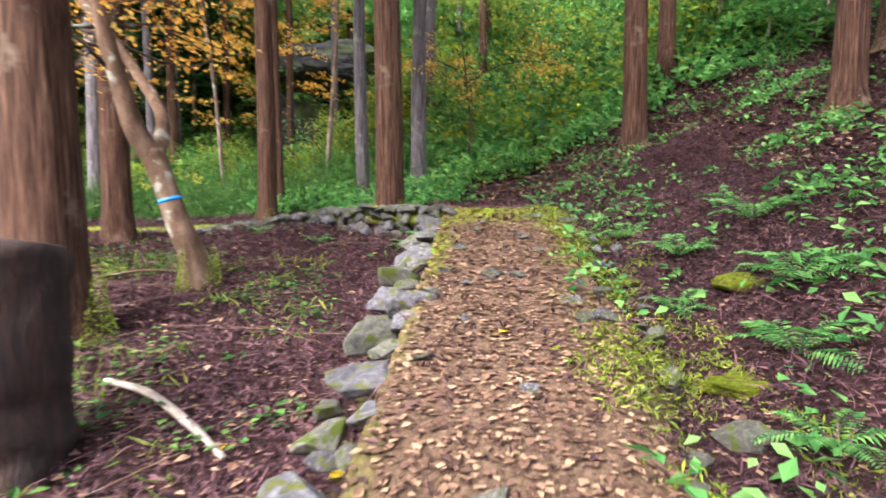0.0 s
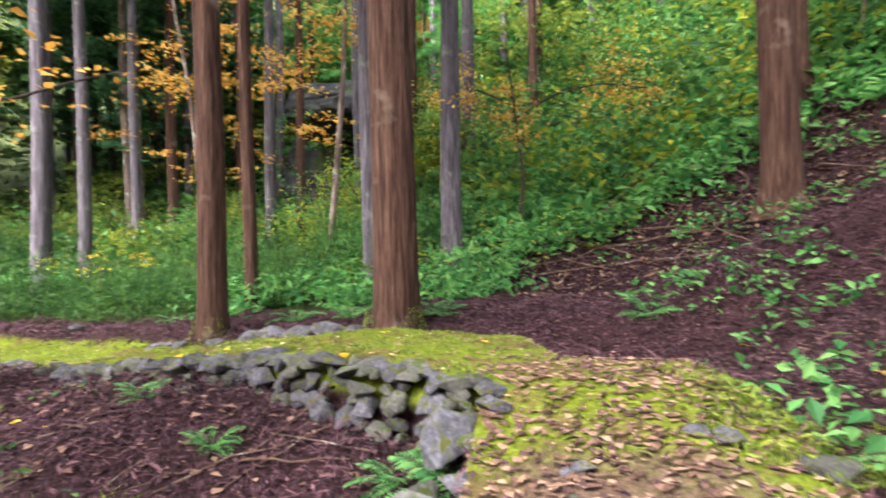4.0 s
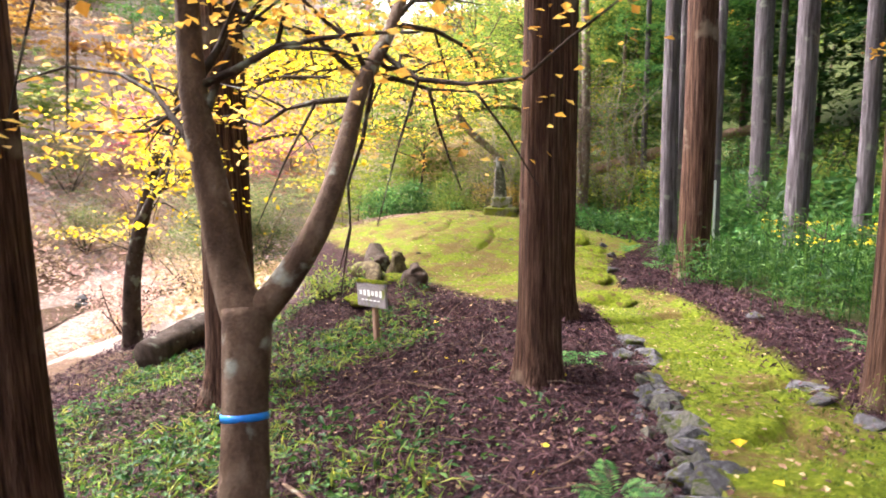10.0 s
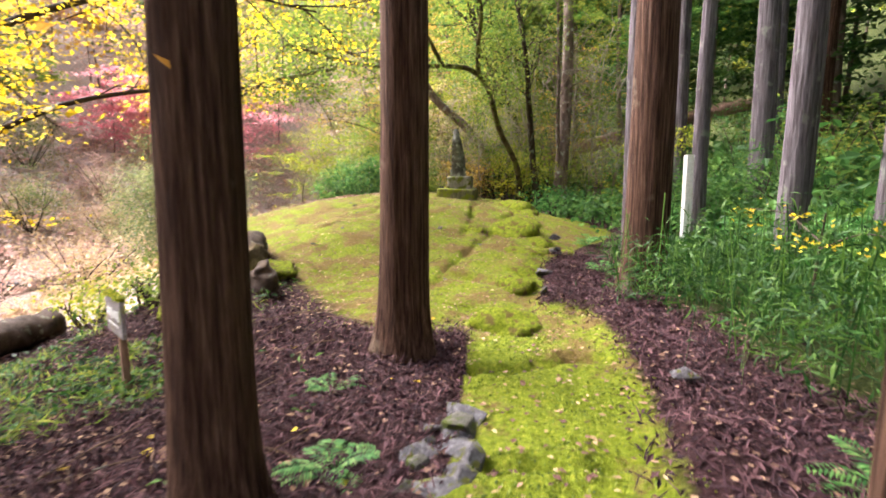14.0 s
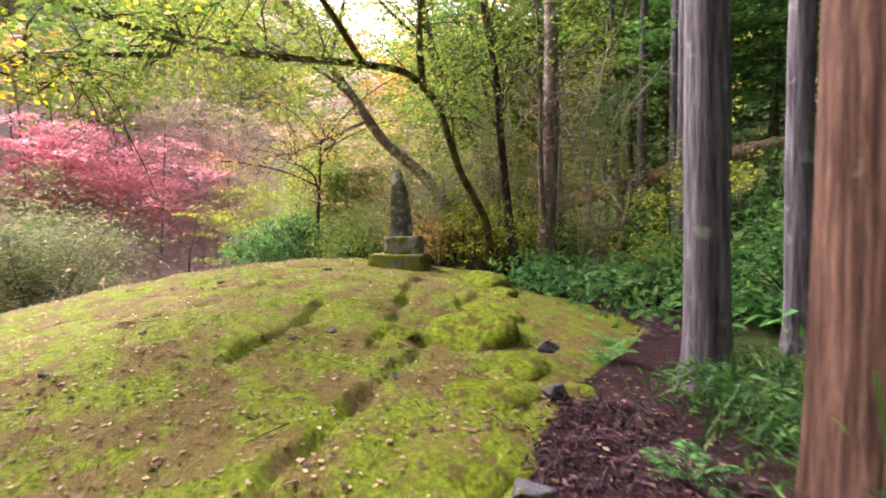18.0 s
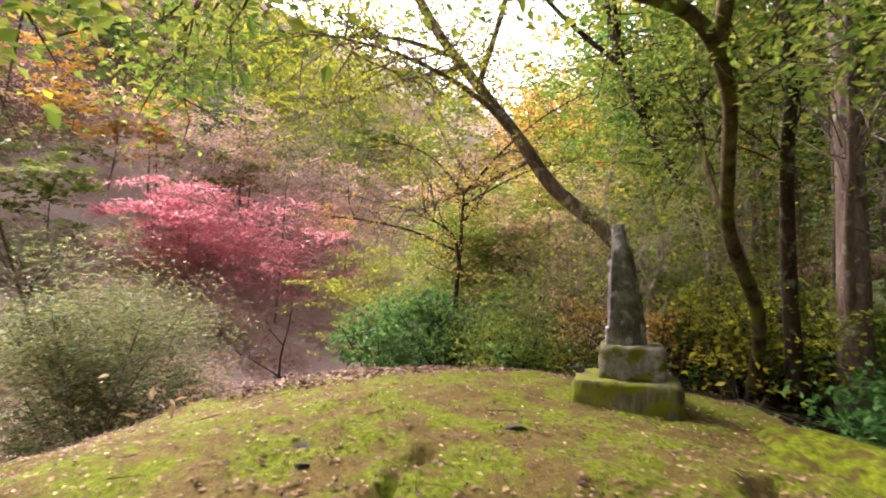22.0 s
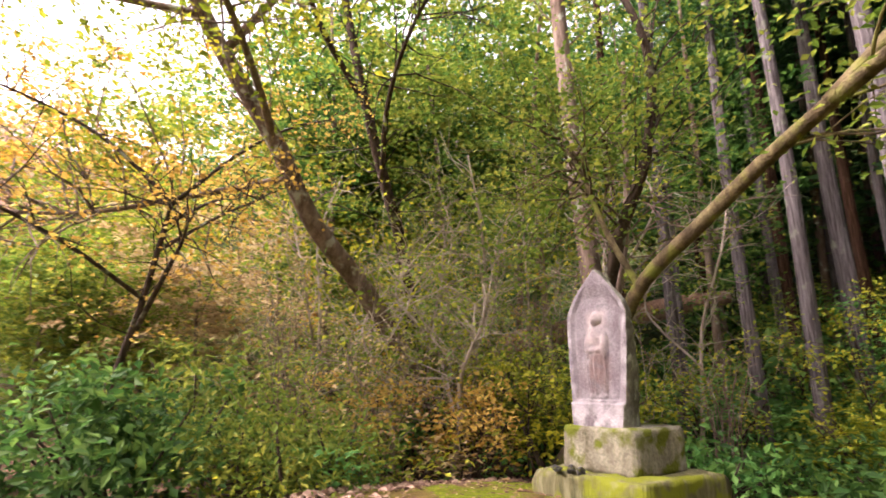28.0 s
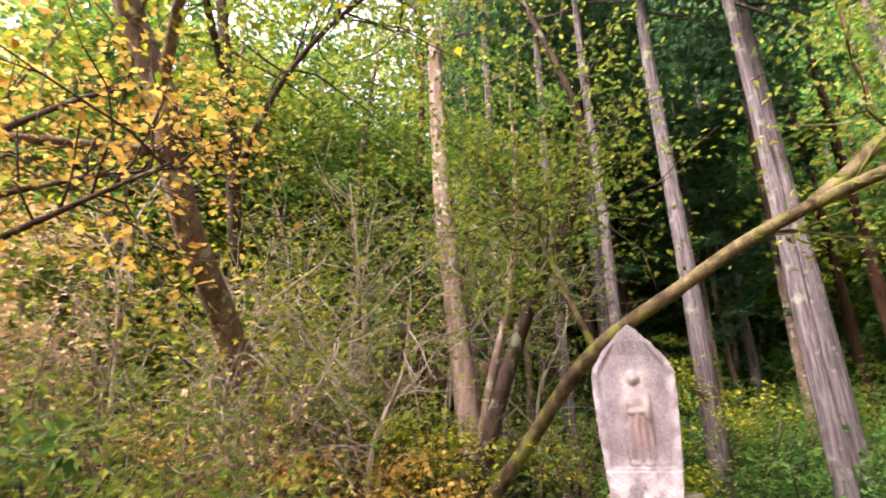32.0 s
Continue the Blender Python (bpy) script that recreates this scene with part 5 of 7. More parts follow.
# ---- shrubs ----
def shrub(x, y, z, rx, ry, rz, mat, label, n=60, per=50, leaf=0.07, seed=0, aspect=0.5, bark=BARK_DARK, flat=0.4, clump=0.28):
    g = np.random.default_rng(seed)
    root = thing("shrub", (x, y, z), label, "shrub")
    stems = []
    for k in range(9):
        an = g.uniform(0, 6.28)
        e = np.array([math.cos(an) * rx * 0.7, math.sin(an) * ry * 0.7, rz * g.uniform(1.0, 1.7)])
        stems.append(tube(bezier([(0, 0, -0.15), e * 0.4 + g.standard_normal(3) * 0.08, e], 8), np.linspace(0.025, 0.008, 8), 5, seed=k))
    v, f = joined(stems)
    tagged(part("stem", mesh_from("stem", v, f, bark, True), root, "thin stems"), kind="stuff")
    pts = clumps(n, per, (0, 0, rz), (rx, ry, rz), (clump, clump, clump * 0.6), g)
    pts = pts[pts[:, 2] > 0.02]
    v, f = leaves(pts, leaf, aspect, flat, g)
    tagged(part("leaves", mesh_from("leaves", v, f, mat), root), kind="stuff")
    return root


def gshrub(x, y, rx, ry, rz, mat, label, **kw):
    return shrub(x, y, float(ground(x, y)) - 0.05, rx, ry, rz, mat, label, **kw)


gshrub(-19.9, 8.4, 1.2, 1.3, 0.8, GREEN_DARK, "dense evergreen shrub with broad leaves at the edge of the rock", n=70, per=42, seed=1, leaf=0.12, clump=0.2)
gshrub(-21.0, 9.6, 1.3, 1.2, 0.9, GREEN, "leafy green shrub in the thicket", n=46, per=44, seed=2, leaf=0.11, clump=0.22)
gshrub(-20.6, 7.2, 1.2, 1.2, 0.8, GREEN_DARK, "green broad-leaved shrub above the stream", n=56, per=44, seed=3, leaf=0.12, clump=0.22)
gshrub(-20.6, 11.2, 1.1, 1.0, 0.8, GREEN, "tangled green shrub in the thicket", n=34, per=40, seed=4, leaf=0.11, clump=0.2)
gshrub(-21.4, 12.8, 1.3, 1.2, 1.2, GREEN, "broad-leaved green shrub in the thicket", n=50, per=46, leaf=0.11, seed=5)
gshrub(-19.6, 12.9, 0.8, 0.8, 0.6, LIME, "yellowing shrub beneath the fallen trunk", n=30, per=40, seed=6)
gshrub(-17.9, 12.2, 0.6, 0.6, 0.45, YELLOW_GREEN, "bright yellow-green seedling clump behind the statue", n=11, per=13, seed=7, leaf=0.1)
gshrub(-18.9, 11.0, 0.7, 0.7, 0.4, TAN, "shrub hung with dry tan leaves", n=13, per=14, seed=8, leaf=0.12, flat=0.7, clump=0.2)
gshrub(-19.6, 10.2, 0.8, 0.8, 0.5, TAN, "shrub hung with dry tan leaves", n=12, per=14, seed=9, leaf=0.12, flat=0.7, clump=0.2)
gshrub(-18.6, 11.7, 0.6, 0.5, 0.5, YELLOW_GREEN, "bright yellow-green seedlings in the thicket", n=11, per=12, seed=41, leaf=0.1, flat=0.7)
gshrub(-19.2, 11.9, 0.7, 0.6, 0.75, YELLOW_GREEN, "bright yellow-green sapling in the thicket", n=13, per=13, seed=42, leaf=0.1, flat=0.7)
gshrub(-18.3, 12.9, 0.6, 0.5, 0.55, YELLOW_GREEN, "bright yellow-green seedlings by the tree foot", n=11, per=12, seed=43, leaf=0.1, flat=0.7)
gshrub(-18.4, 11.2, 0.6, 0.5, 0.35, TAN, "seedling hung with dry tan leaves", n=10, per=12, seed=44, leaf=0.12, flat=0.7, clump=0.2)
gshrub(-19.0, 12.4, 0.7, 0.6, 0.5, TAN, "seedling hung with dry tan leaves", n=10, per=12, seed=45, leaf=0.12, flat=0.7, clump=0.2)
gshrub(-20.2, 10.4, 0.8, 0.8, 0.8, TAN, "dry brown brushwood in the thicket", n=14, per=14, seed=46, leaf=0.11, clump=0.2)
gshrub(-19.0, 9.9, 0.6, 0.6, 0.35, GREEN, "low green shrub at the thicket's edge", n=30, per=36, seed=47)
gshrub(-18.9, 9.2, 0.5, 0.5, 0.25, LIME, "low yellowing seedlings at the thicket's edge", n=14, per=26, seed=48, leaf=0.08)
gshrub(-16.4, 13.0, 0.45, 0.4, 0.4, SASA, "glossy green shrub beside the pedestal", n=22, per=30, seed=10, leaf=0.1)
gshrub(-15.1, 14.2, 0.8, 0.7, 0.4, GREEN_DARK, "green undergrowth shrub under the cedars", n=16, per=30, seed=11, leaf=0.11, clump=0.2)
gshrub(-13.4, 15.0, 0.7, 0.6, 0.45, GREEN_DARK, "dark green shrub under the cedars", n=30, per=40, seed=12, leaf=0.1)
gshrub(-14.4, 16.4, 1.3, 1.0, 0.9, GREEN_DARK, "dark green shrub under the cedars", n=50, per=50, seed=13)
gshrub(-12.0, 16.0, 1.2, 1.0, 0.8, GREEN_DARK, "dark green shrub under the cedars", n=50, per=50, seed=14)
gshrub(-18.9, 2.9, 2.0, 2.0, 2.05, SAGE, "pale sage-green bush on the stream bank", n=70, per=230, seed=17, leaf=0.1, flat=0.7, clump=0.42, bark=BARK_LICHEN)
gshrub(-20.6, 1.5, 1.7, 1.7, 2.1, SAGE, "pale sage-green bush on the stream bank", n=60, per=190, seed=19, leaf=0.1, flat=0.7, clump=0.4, bark=BARK_LICHEN)
for k, (x, y, r, h, m) in enumerate(((-18.9, 12.9, 0.8, 0.5, GREEN), (-19.7, 11.6, 0.8, 0.55, SASA), (-18.2, 14.1, 0.9, 0.6, GREEN), (-20.4, 9.9, 0.9, 0.7, GREEN), (-19.4, 13.7, 1.0, 0.8, GREEN), (-21.6, 14.6, 1.2, 1.2, LIME), (-22.6, 11.6, 1.1, 1.2, GREEN), (-22.4, 13.2, 1.2, 1.5, LIME), (-17.3, 15.2, 0.9, 0.8, SASA))):
    gshrub(x, y, r, r, h, m, "broad-leaved " + ("yellow-green" if m == LIME else "green") + " shrub in the thicket", n=26, per=26, seed=610 + k, leaf=0.13, flat=0.7, clump=0.2)
for x, y, r, h, m, lab in ((-23.0, -0.6, 1.7, 1.3, SAGE, "pale sage-green bush beyond the stream"), (-26.0, -3.6, 1.6, 1.2, TAN, "dry tan bush beyond the stream"), (-29.5, -5.8, 1.7, 1.2, PINK, "faded pinkish bush beyond the stream"),
                           (-33.0, -3.6, 1.5, 0.8, PINK, "low faded pinkish bush beyond the stream"), (-29.0, -9.0, 1.8, 1.4, SAGE, "pale sage-green bush beyond the stream"), (-24.0, -5.5, 1.6, 1.3, SAGE, "pale sage-green bush beyond the stream"), (-27.5, -1.2, 1.1, 0.7, PINK, "low faded pinkish bush beyond the stream")):
    gshrub(x, y, r, r, h, m, lab, n=70, per=46, seed=int(abs(x * 31 + y * 7)), leaf=0.1, flat=0.55)
gshrub(-13.6, 3.2, 1.2, 1.2, 0.7, TAN, "dry tan-leaved bush on the slope", n=60, per=40, seed=20)
gshrub(-16.6, 3.0, 0.5, 0.5, 0.4, GREEN, "small bright green bush below the rock", n=30, per=40, seed=21)
gshrub(-11.4, 2.6, 1.0, 1.0, 0.7, PINK, "faded brushwood bush on the slope", n=50, per=40, seed=22)
gshrub(-10.4, 5.2, 0.6, 0.5, 0.35, LIME, "low yellow-green bush at the edge of the slope", n=26, per=34, seed=23)
gshrub(-9.0, 6.9, 0.5, 0.4, 0.25, GREEN, "low green shrub round the old logs", n=24, per=34, seed=24)
gshrub(-3.4, 16.4, 1.3, 1.0, 0.8, LIME, "yellow-green bush at the foot of the slope", n=60, per=44, seed=25, leaf=0.09)
gshrub(-4.6, 18.0, 1.4, 1.0, 0.8, SASA, "leafy green bush at the foot of the slope", n=60, per=44, seed=26, leaf=0.1)
gshrub(-7.4, 18.4, 1.3, 1.0, 0.8, LIME, "yellow-green bush among the cedars", n=60, per=44, seed=27, leaf=0.09)

gk = np.random.default_rng(51)
for k in range(16):
    x, y = float(gk.uniform(-10, -2.4)), float(gk.uniform(15.2, 20.5))
    m, lab = ((LIME, "yellow-green bush among the cedars"), (SASA, "fresh green bush among the cedars"), (GREEN, "leafy green bush among the cedars"))[k % 3]
    r = float(gk.uniform(0.8, 1.4))
    gshrub(x, y, r, r, float(gk.uniform(0.6, 1.1)), m, lab, n=44, per=40, seed=400 + k, leaf=0.11, flat=0.65)

# ---- trees of the far slopes ----
gf = np.random.default_rng(5)


def far_tree(x, y, h, w, mat, label, n=46, per=34, leaf=0.26, mid=0.62, half=0.42):
    z0 = float(ground(x, y))
    root = thing("hillside_tree", (x, y, z0), label, "tree", "trees of the far slope")
    s = int(gf.integers(0, 9999))
    g = np.random.default_rng(s)
    trunk = bezier([(0, 0, -0.2), (g.uniform(-0.3, 0.3), g.uniform(-0.3, 0.3), h * 0.5), (g.uniform(-0.6, 0.6), g.uniform(-0.6, 0.6), h * 0.9)], 10)
    v, f = tube(trunk, np.linspace(0.009 * h, 0.003 * h, 10), 7, 0.05, seed=s)
    part("trunk", mesh_from("trunk", v, f, BARK_LICHEN, True), root)
    pts = sprays(n, per, (0, 0, h * mid), (w, w, h * half), 0.45 * w + 0.25, g, 0.2)
    v, f = leaves(pts, leaf, 0.6, 0.62, g)
    tagged(part("crown", mesh_from("crown", v, f, mat), root), kind="stuff")


for x, y, h, w, mat, lab in ((-36.5, -2.6, 8.6, 4.2, RED, "maple in clear red leaf above the stream"), (-40.0, -6.5, 10.5, 4.6, PINK, "maple in faded pink leaf above the stream"), (-35.0, -6.5, 7.0, 3.4, RED, "maple in red leaf on the far bank"), (-42.0, -1.0, 9.0, 4.0, PINK, "maple in faded pink leaf on the far bank"),
                            (-29.5, 4.4, 4.4, 2.2, LIME, "yellow-green tree beside the stream"), (-34.0, 5.6, 5.2, 2.6, GREEN, "leafy green tree beside the stream"), (-38.0, 3.6, 5.6, 2.8, TAN, "tree in dry tan leaf beyond the stream"), (-25.6, 6.6, 2.0, 1.3, GREEN, "small green tree by the stream"), (-24.5, 8.6, 3.2, 1.6, GREEN, "green tree beyond the rock"),
                            (-27.5, 10.5, 4.6, 2.4, GREEN, "green tree beyond the thicket"), (-25.0, 12.5, 8, 2.6, GREEN, "green tree in the thicket"), (-23.5, 10.4, 3.6, 1.8, TAN, "tree in dry tan leaf in the thicket"), (-23.6, 14.6, 8, 2.4, GREEN_DARK, "dark evergreen tree in the thicket"),
                            (-22.0, 16.5, 8, 2.2, GREEN_DARK, "dark evergreen tree in the thicket"), (-20.5, 18.6, 8, 2.2, GREEN_DARK, "dark evergreen tree behind the thicket"), (-26.5, 16, 9, 2.8, GREEN, "green tree behind the thicket"), (-29, 13.5, 9, 3, LIME, "yellow-green tree behind the thicket")):
    if mat in (RED, PINK):
        far_tree(x, y, h * 0.95, w * 1.05, mat, lab, 150, 60, 0.15, 0.5, 0.36)
    else:
        far_tree(x, y, h * 1.25, w * 1.1, mat, lab, 110, 44, 0.13)
for k in range(150):
    x = gf.uniform(-75, 4)
    y = stream_line(x) - gf.uniform(10, 55)
    if -44 < x < -20 and y > stream_line(x) - 13:
        continue
    m = (PINK, PINK, RED, ORANGE, SAGE, TAN, GREEN, LIME)[int(gf.integers(0, 8))]
    if x < -45:
        m = (GREEN, GREEN, SAGE, PINK, GREEN_DARK, LIME)[k % 6]
    if y < stream_line(x) - 34:
        m = (GREEN, GREEN_DARK, PINK)[int(gf.integers(0, 3))]
    word = {PINK: "faded pinkish", RED: "red", ORANGE: "orange", SAGE: "pale sage", TAN: "tan", GREEN: "green", LIME: "yellow-green", GREEN_DARK: "dark evergreen"}[m]
    far_tree(float(x), float(y), float(gf.uniform(4, 8)), float(gf.uniform(2.0, 3.4)), m, "broadleaf tree in " + word + " leaf on the far slope", 32, 24, 0.34)
for k, (x, y) in enumerate(((-46, -4), (-49, -9), (-52, -3), (-54, -13), (-47, -14), (-57, -7), (-51, 1), (-44, -11))):
    far_tree(x, y, float(gf.uniform(7, 10)), float(gf.uniform(3.0, 4.2)), (GREEN, LIME, GREEN, GREEN_DARK)[k % 4], "leafy " + ("yellow-green", "green")[k % 4 != 1] + " tree on the hill above the stream", 90, 34, 0.24, 0.55, 0.45)
for k in range(60):
    x, y = gf.uniform(-75, -31), gf.uniform(7, 40)
    m = (GREEN, GREEN_DARK, LIME, ORANGE, GREEN)[int(gf.integers(0, 5))]
    word = {ORANGE: "orange", GREEN: "green", LIME: "yellow-green", GREEN_DARK: "dark evergreen"}[m]
    far_tree(float(x), float(y), float(gf.uniform(5, 10)), float(gf.uniform(2.2, 3.6)), m, "broadleaf tree in " + word + " leaf on the far slope", 32, 24, 0.34)


for k in range(56):
    x, y = gf.uniform(-15, 9), gf.uniform(21, 40)
    m = (GREEN, LIME, SASA, SASA, LIME, ORANGE)[int(gf.integers(0, 6))]
    word = {ORANGE: "orange", GREEN: "green", LIME: "yellow-green", GREEN_DARK: "dark evergreen", SASA: "fresh green"}[m]
    far_tree(float(x), float(y), float(gf.uniform(1.8, 4.2)), float(gf.uniform(1.4, 2.4)), m, "small tree in " + word + " leaf on the wooded slope", 44, 36, 0.17)
for k in range(14):
    x, y = gf.uniform(-26, -12), gf.uniform(20, 32)
    far_tree(float(x), float(y), float(gf.uniform(8, 14)), float(gf.uniform(1.6, 2.4)), GREEN_BLUE, "dark young cedar filling the grove", 60, 44, 0.24)
for k in range(12):
    x, y = gf.uniform(3.5, 12), gf.uniform(8, 20)
    far_tree(float(x), float(y), float(gf.uniform(2.0, 5)), float(gf.uniform(1.2, 2.0)), (GREEN_DARK, GREEN, SASA)[k % 3], "leafy green sapling on the bank", 40, 50, 0.14)
far_tree(-6.6, 15.4, 6.4, 1.6, ORANGE, "slender maple in orange leaf among the cedars", 40, 50, 0.09)
far_tree(-3.9, 14.6, 7.0, 1.3, ORANGE, "slender maple in orange leaf among the cedars", 30, 50, 0.09)
far_tree(-22.6, 15.0, 11, 2.6, GREEN, "green tree standing in the thicket", 110, 50, 0.14)
far_tree(-20.6, 16.0, 11, 2.4, GREEN, "green tree standing in the thicket", 100, 50, 0.14)
far_tree(-23.4, 12.4, 10, 2.4, GREEN_DARK, "dark green tree standing in the thicket", 110, 50, 0.13)
far_tree(-17.6, 16.2, 9, 1.8, GREEN_DARK, "dark evergreen tree beside the cedars", 110, 60, 0.12)


# ---- ground cover ----
def scatter(n, x0, x1, y0, y1, keep, g):
    x, y = g.uniform(x0, x1, n), g.uniform(y0, y1, n)
    k = g.uniform(0, 1, n) < keep(x, y)
    return x[k], y[k]


def stuff(name, v, f, mat, label, category):
    return tagged(new(name, mesh_from(name, v, f, mat)), label, category, kind="stuff")


gl = np.random.default_rng(9)


def litter_keep(x, y):
    dome, strip, ramp = masks(x, y)
    return np.clip(1.3 * ramp + 0.25 * strip + 0.45 * dome + (0.3 + 0.65 * ss(0.6, 1.0, x)) * (1 - dome) * (1 - strip) * (1 - ramp), 0, 1)


x, y = scatter(64000, -18.5, 3.0, 2.8, 12.5, litter_keep, gl)
v, f = leaves(np.stack([x, y, ground(x, y) + 0.012], 1), 0.042, 0.7, 0.82, gl, 0, 0.05)
stuff("fallen_leaves", v, f, LITTER, "scattered dry tan and brown fallen leaves", "leaf litter")
x, y = scatter(420, -8, 1.5, 3.0, 10.5, lambda x, y: 0.25 + 0 * x, gl)
v, f = leaves(np.stack([x, y, ground(x, y) + 0.02], 1), 0.075, 0.75, 0.85, gl, 0, 0.06)
stuff("yellow_fallen_leaves", v, f, YELLOW, "scattered large yellow fallen leaves", "leaf litter")


def needle_keep(x, y):
    dome, strip, ramp = masks(x, y)
    return (1 - dome) * (1 - strip) * (1 - 0.9 * ramp)


x, y = scatter(60000, -10.5, 3.2, 3.2, 12.3, needle_keep, gl)
c = np.stack([x, y, ground(x, y) + gl.uniform(0.0, 0.06, len(x)) * (0.4 + ss(-0.6, 0.7, np.sin(6.1 * x + 2.3 * y) * np.cos(5.3 * y - 1.9 * x)))], 1)
v, f = leaves(c, 0.15, 0.05, 0.5, gl)
x, y = scatter(90000, -10.5, 3.2, 3.2, 12.3, needle_keep, gl)
c = np.stack([x, y, ground(x, y) + gl.uniform(0.0, 0.06, len(x)) * (0.4 + ss(-0.6, 0.7, np.sin(6.1 * x + 2.3 * y) * np.cos(5.3 * y - 1.9 * x)))], 1)
v, f = joined([(v, f), leaves(c, 0.055, 0.34, 0.5, gl)])
stuff("cedar_litter", v, f, NEEDLE, "purple-brown fallen cedar twigs and needles", "leaf litter")
x, y = scatter(60000, -1.2, 8.0, 4.0, 18.0, lambda x, y: 1.0 * ((x > 3.2) | (y > 12.3)), gl)
v, f = leaves(np.stack([x, y, ground(x, y) + gl.uniform(0.0, 0.04, len(x))], 1), 0.085, 0.3, 0.6, gl)
stuff("cedar_litter", v, f, NEEDLE, "purple-brown litter on the bank", "leaf litter")
x, y = scatter(16000, -1.2, 8.0, 4.0, 18.0, lambda x, y: 1.0 * ((x > 3.0) | (y > 12.3)), gl)
v, f = leaves(np.stack([x, y, ground(x, y) + 0.03], 1), 0.08, 0.6, 0.6, gl)
stuff("fallen_leaves", v, f, LITTER, "dry tan leaves on the bank", "leaf litter")
x, y = scatter(9000, -20, -12.5, 10.5, 14.5, needle_keep, gl)
v, f = leaves(np.stack([x, y, ground(x, y) + gl.uniform(0.0, 0.03, len(x))], 1), 0.16, 0.1, 0.75, gl)
stuff("cedar_litter", v, f, NEEDLE, "purple-brown fallen cedar twigs and needles", "leaf litter")
x, y = scatter(9000, -20.5, -16.8, 6.0, 12.0, lambda x, y: ss(-16.8, -18.0, x + 0.3 * (y - 9)), gl)
v, f = leaves(np.stack([x, y, ground(x, y) + 0.02], 1), 0.075, 0.6, 0.6, gl)
stuff("fallen_leaves", v, f, DRIFT, "drift of dry brown leaves behind the statue", "leaf litter")


def plants(name, n, area, keep, mat, label, size, per, height, aspect=0.6, seed=0, flat=0.55, wide=0.09, taper=0.0):
    g = np.random.default_rng(seed)
    x, y = scatter(n, *area, keep, g)
    c = np.stack([x, y, ground(x, y)], 1)
    pts = np.repeat(c, per, 0)
    pts = pts + g.standard_normal((len(pts), 3)) * np.array([wide, wide, 0])
    low = np.repeat(1 - taper * ss(-7.2, -9.4, x), per)
    pts[:, 2] += low * g.uniform(0.15, 1, len(pts)) * height * np.repeat(0.75 + 0.3 * np.sin(1.7 * x + 2.3 * y) * np.cos(2.9 * x - y) + g.uniform(-0.2, 0.25, len(x)), per)
    v, f = leaves(pts, size, aspect, flat, g)
    return stuff(name, v, f, mat, label, "undergrowth")


def hollow_keep(x, y):
    n = np.sin(1.9 * x + 0.7 * y) * np.cos(1.6 * y - 0.5 * x)
    return np.clip(0.42 * ss(8.9, 7.4, y) * ss(-2.4, -4.0, x) + 0.06, 0, 1) * ss(-0.5, 0.4, n) * needle_keep(x, y)


plants("ground_ivy", 7000, (-9.5, -1.0, 4.0, 9.3), hollow_keep, BAMBOO, "low blue-green seedlings and ivy on the litter", 0.075, 6, 0.13, 0.45, 1)
plants("grass_tufts", 4200, (-9.5, -1.5, 4.2, 8.4), hollow_keep, GREEN, "tufts of green grass in the hollow", 0.15, 7, 0.1, 0.09, 2, 0.05, 0.05)
plants("bank_plants", 5200, (0.45, 8.0, 3.0, 16.0), lambda x, y: (0.35 * ss(-0.3, 0.5, np.sin(2.1 * x + y) * np.cos(1.7 * y)) + 0.05) * (0.35 + 0.65 * ss(0.8, 1.8, x)), SASA, "green seedlings and leafy plants on the bank", 0.095, 9, 0.22, 0.6, 3)
plants("bank_moss", 4200, (0.2, 1.5, 3.0, 9.0), lambda x, y: ss(0.2, 0.6, x) * ss(1.5, 0.9, x) * ss(-0.4, 0.5, np.sin(3.1 * y + 2 * x) * np.cos(5.3 * x - y)), MOSSLEAF, "tufts of moss and grass along the ramp", 0.05, 7, 0.035, 0.25, 4, 0.2, 0.05)


def sasa_keep(x, y):
    return ss(11.6, 12.3, y - 0.3 * np.clip(x + 6, 0, 5) + 0.3 * np.clip(x + 8, -3, 0) + 0.15 * np.sin(3 * x)) * ss(-11.4, -10.2, x - 0.8 * np.clip(y - 13.4, 0, 2)) * ss(-1.5, -3.0, x)


plants("bamboo_grass", 4200, (-13.5, -1.6, 11.0, 16.0), sasa_keep, BAMBOO, "dense stand of green bamboo grass", 0.12, 19, 0.95, 0.13, 5, 0.3, 0.11, 0.6)
x, y = scatter(2600, -13.5, -1.6, 11.4, 16.0, sasa_keep, gl)
c = np.stack([x, y, ground(x, y)], 1)
d = gl.standard_normal((len(c), 3)) * 0.1 + np.array([0, 0, 0.85]) * (1 - 0.6 * ss(-7.2, -9.4, x))[:, None]
w = gl.standard_normal((len(c), 3)) * np.array([0.003, 0.003, 0])
v = np.stack([c - w, c + w, c + d + w, c + d - w], 1).reshape(-1, 3)
stuff("bamboo_stalks", v, np.arange(len(v)).reshape(-1, 4), BAMBOO, "thin stalks of bamboo grass", "undergrowth")
plants("slope_undergrowth", 12000, (-16, 7, 14.5, 34.0), lambda x, y: 0.8 + 0 * x, SASA, "green undergrowth on the wooded slope", 0.24, 7, 0.5, 0.45, 6, 0.5, 0.25)
plants("slope_undergrowth", 3600, (-16, 7, 15.5, 34.0), lambda x, y: 0.8 * ss(-11, -8, x), LIME, "yellow-green undergrowth on the wooded slope", 0.22, 9, 0.9, 0.5, 7, 0.55, 0.3)
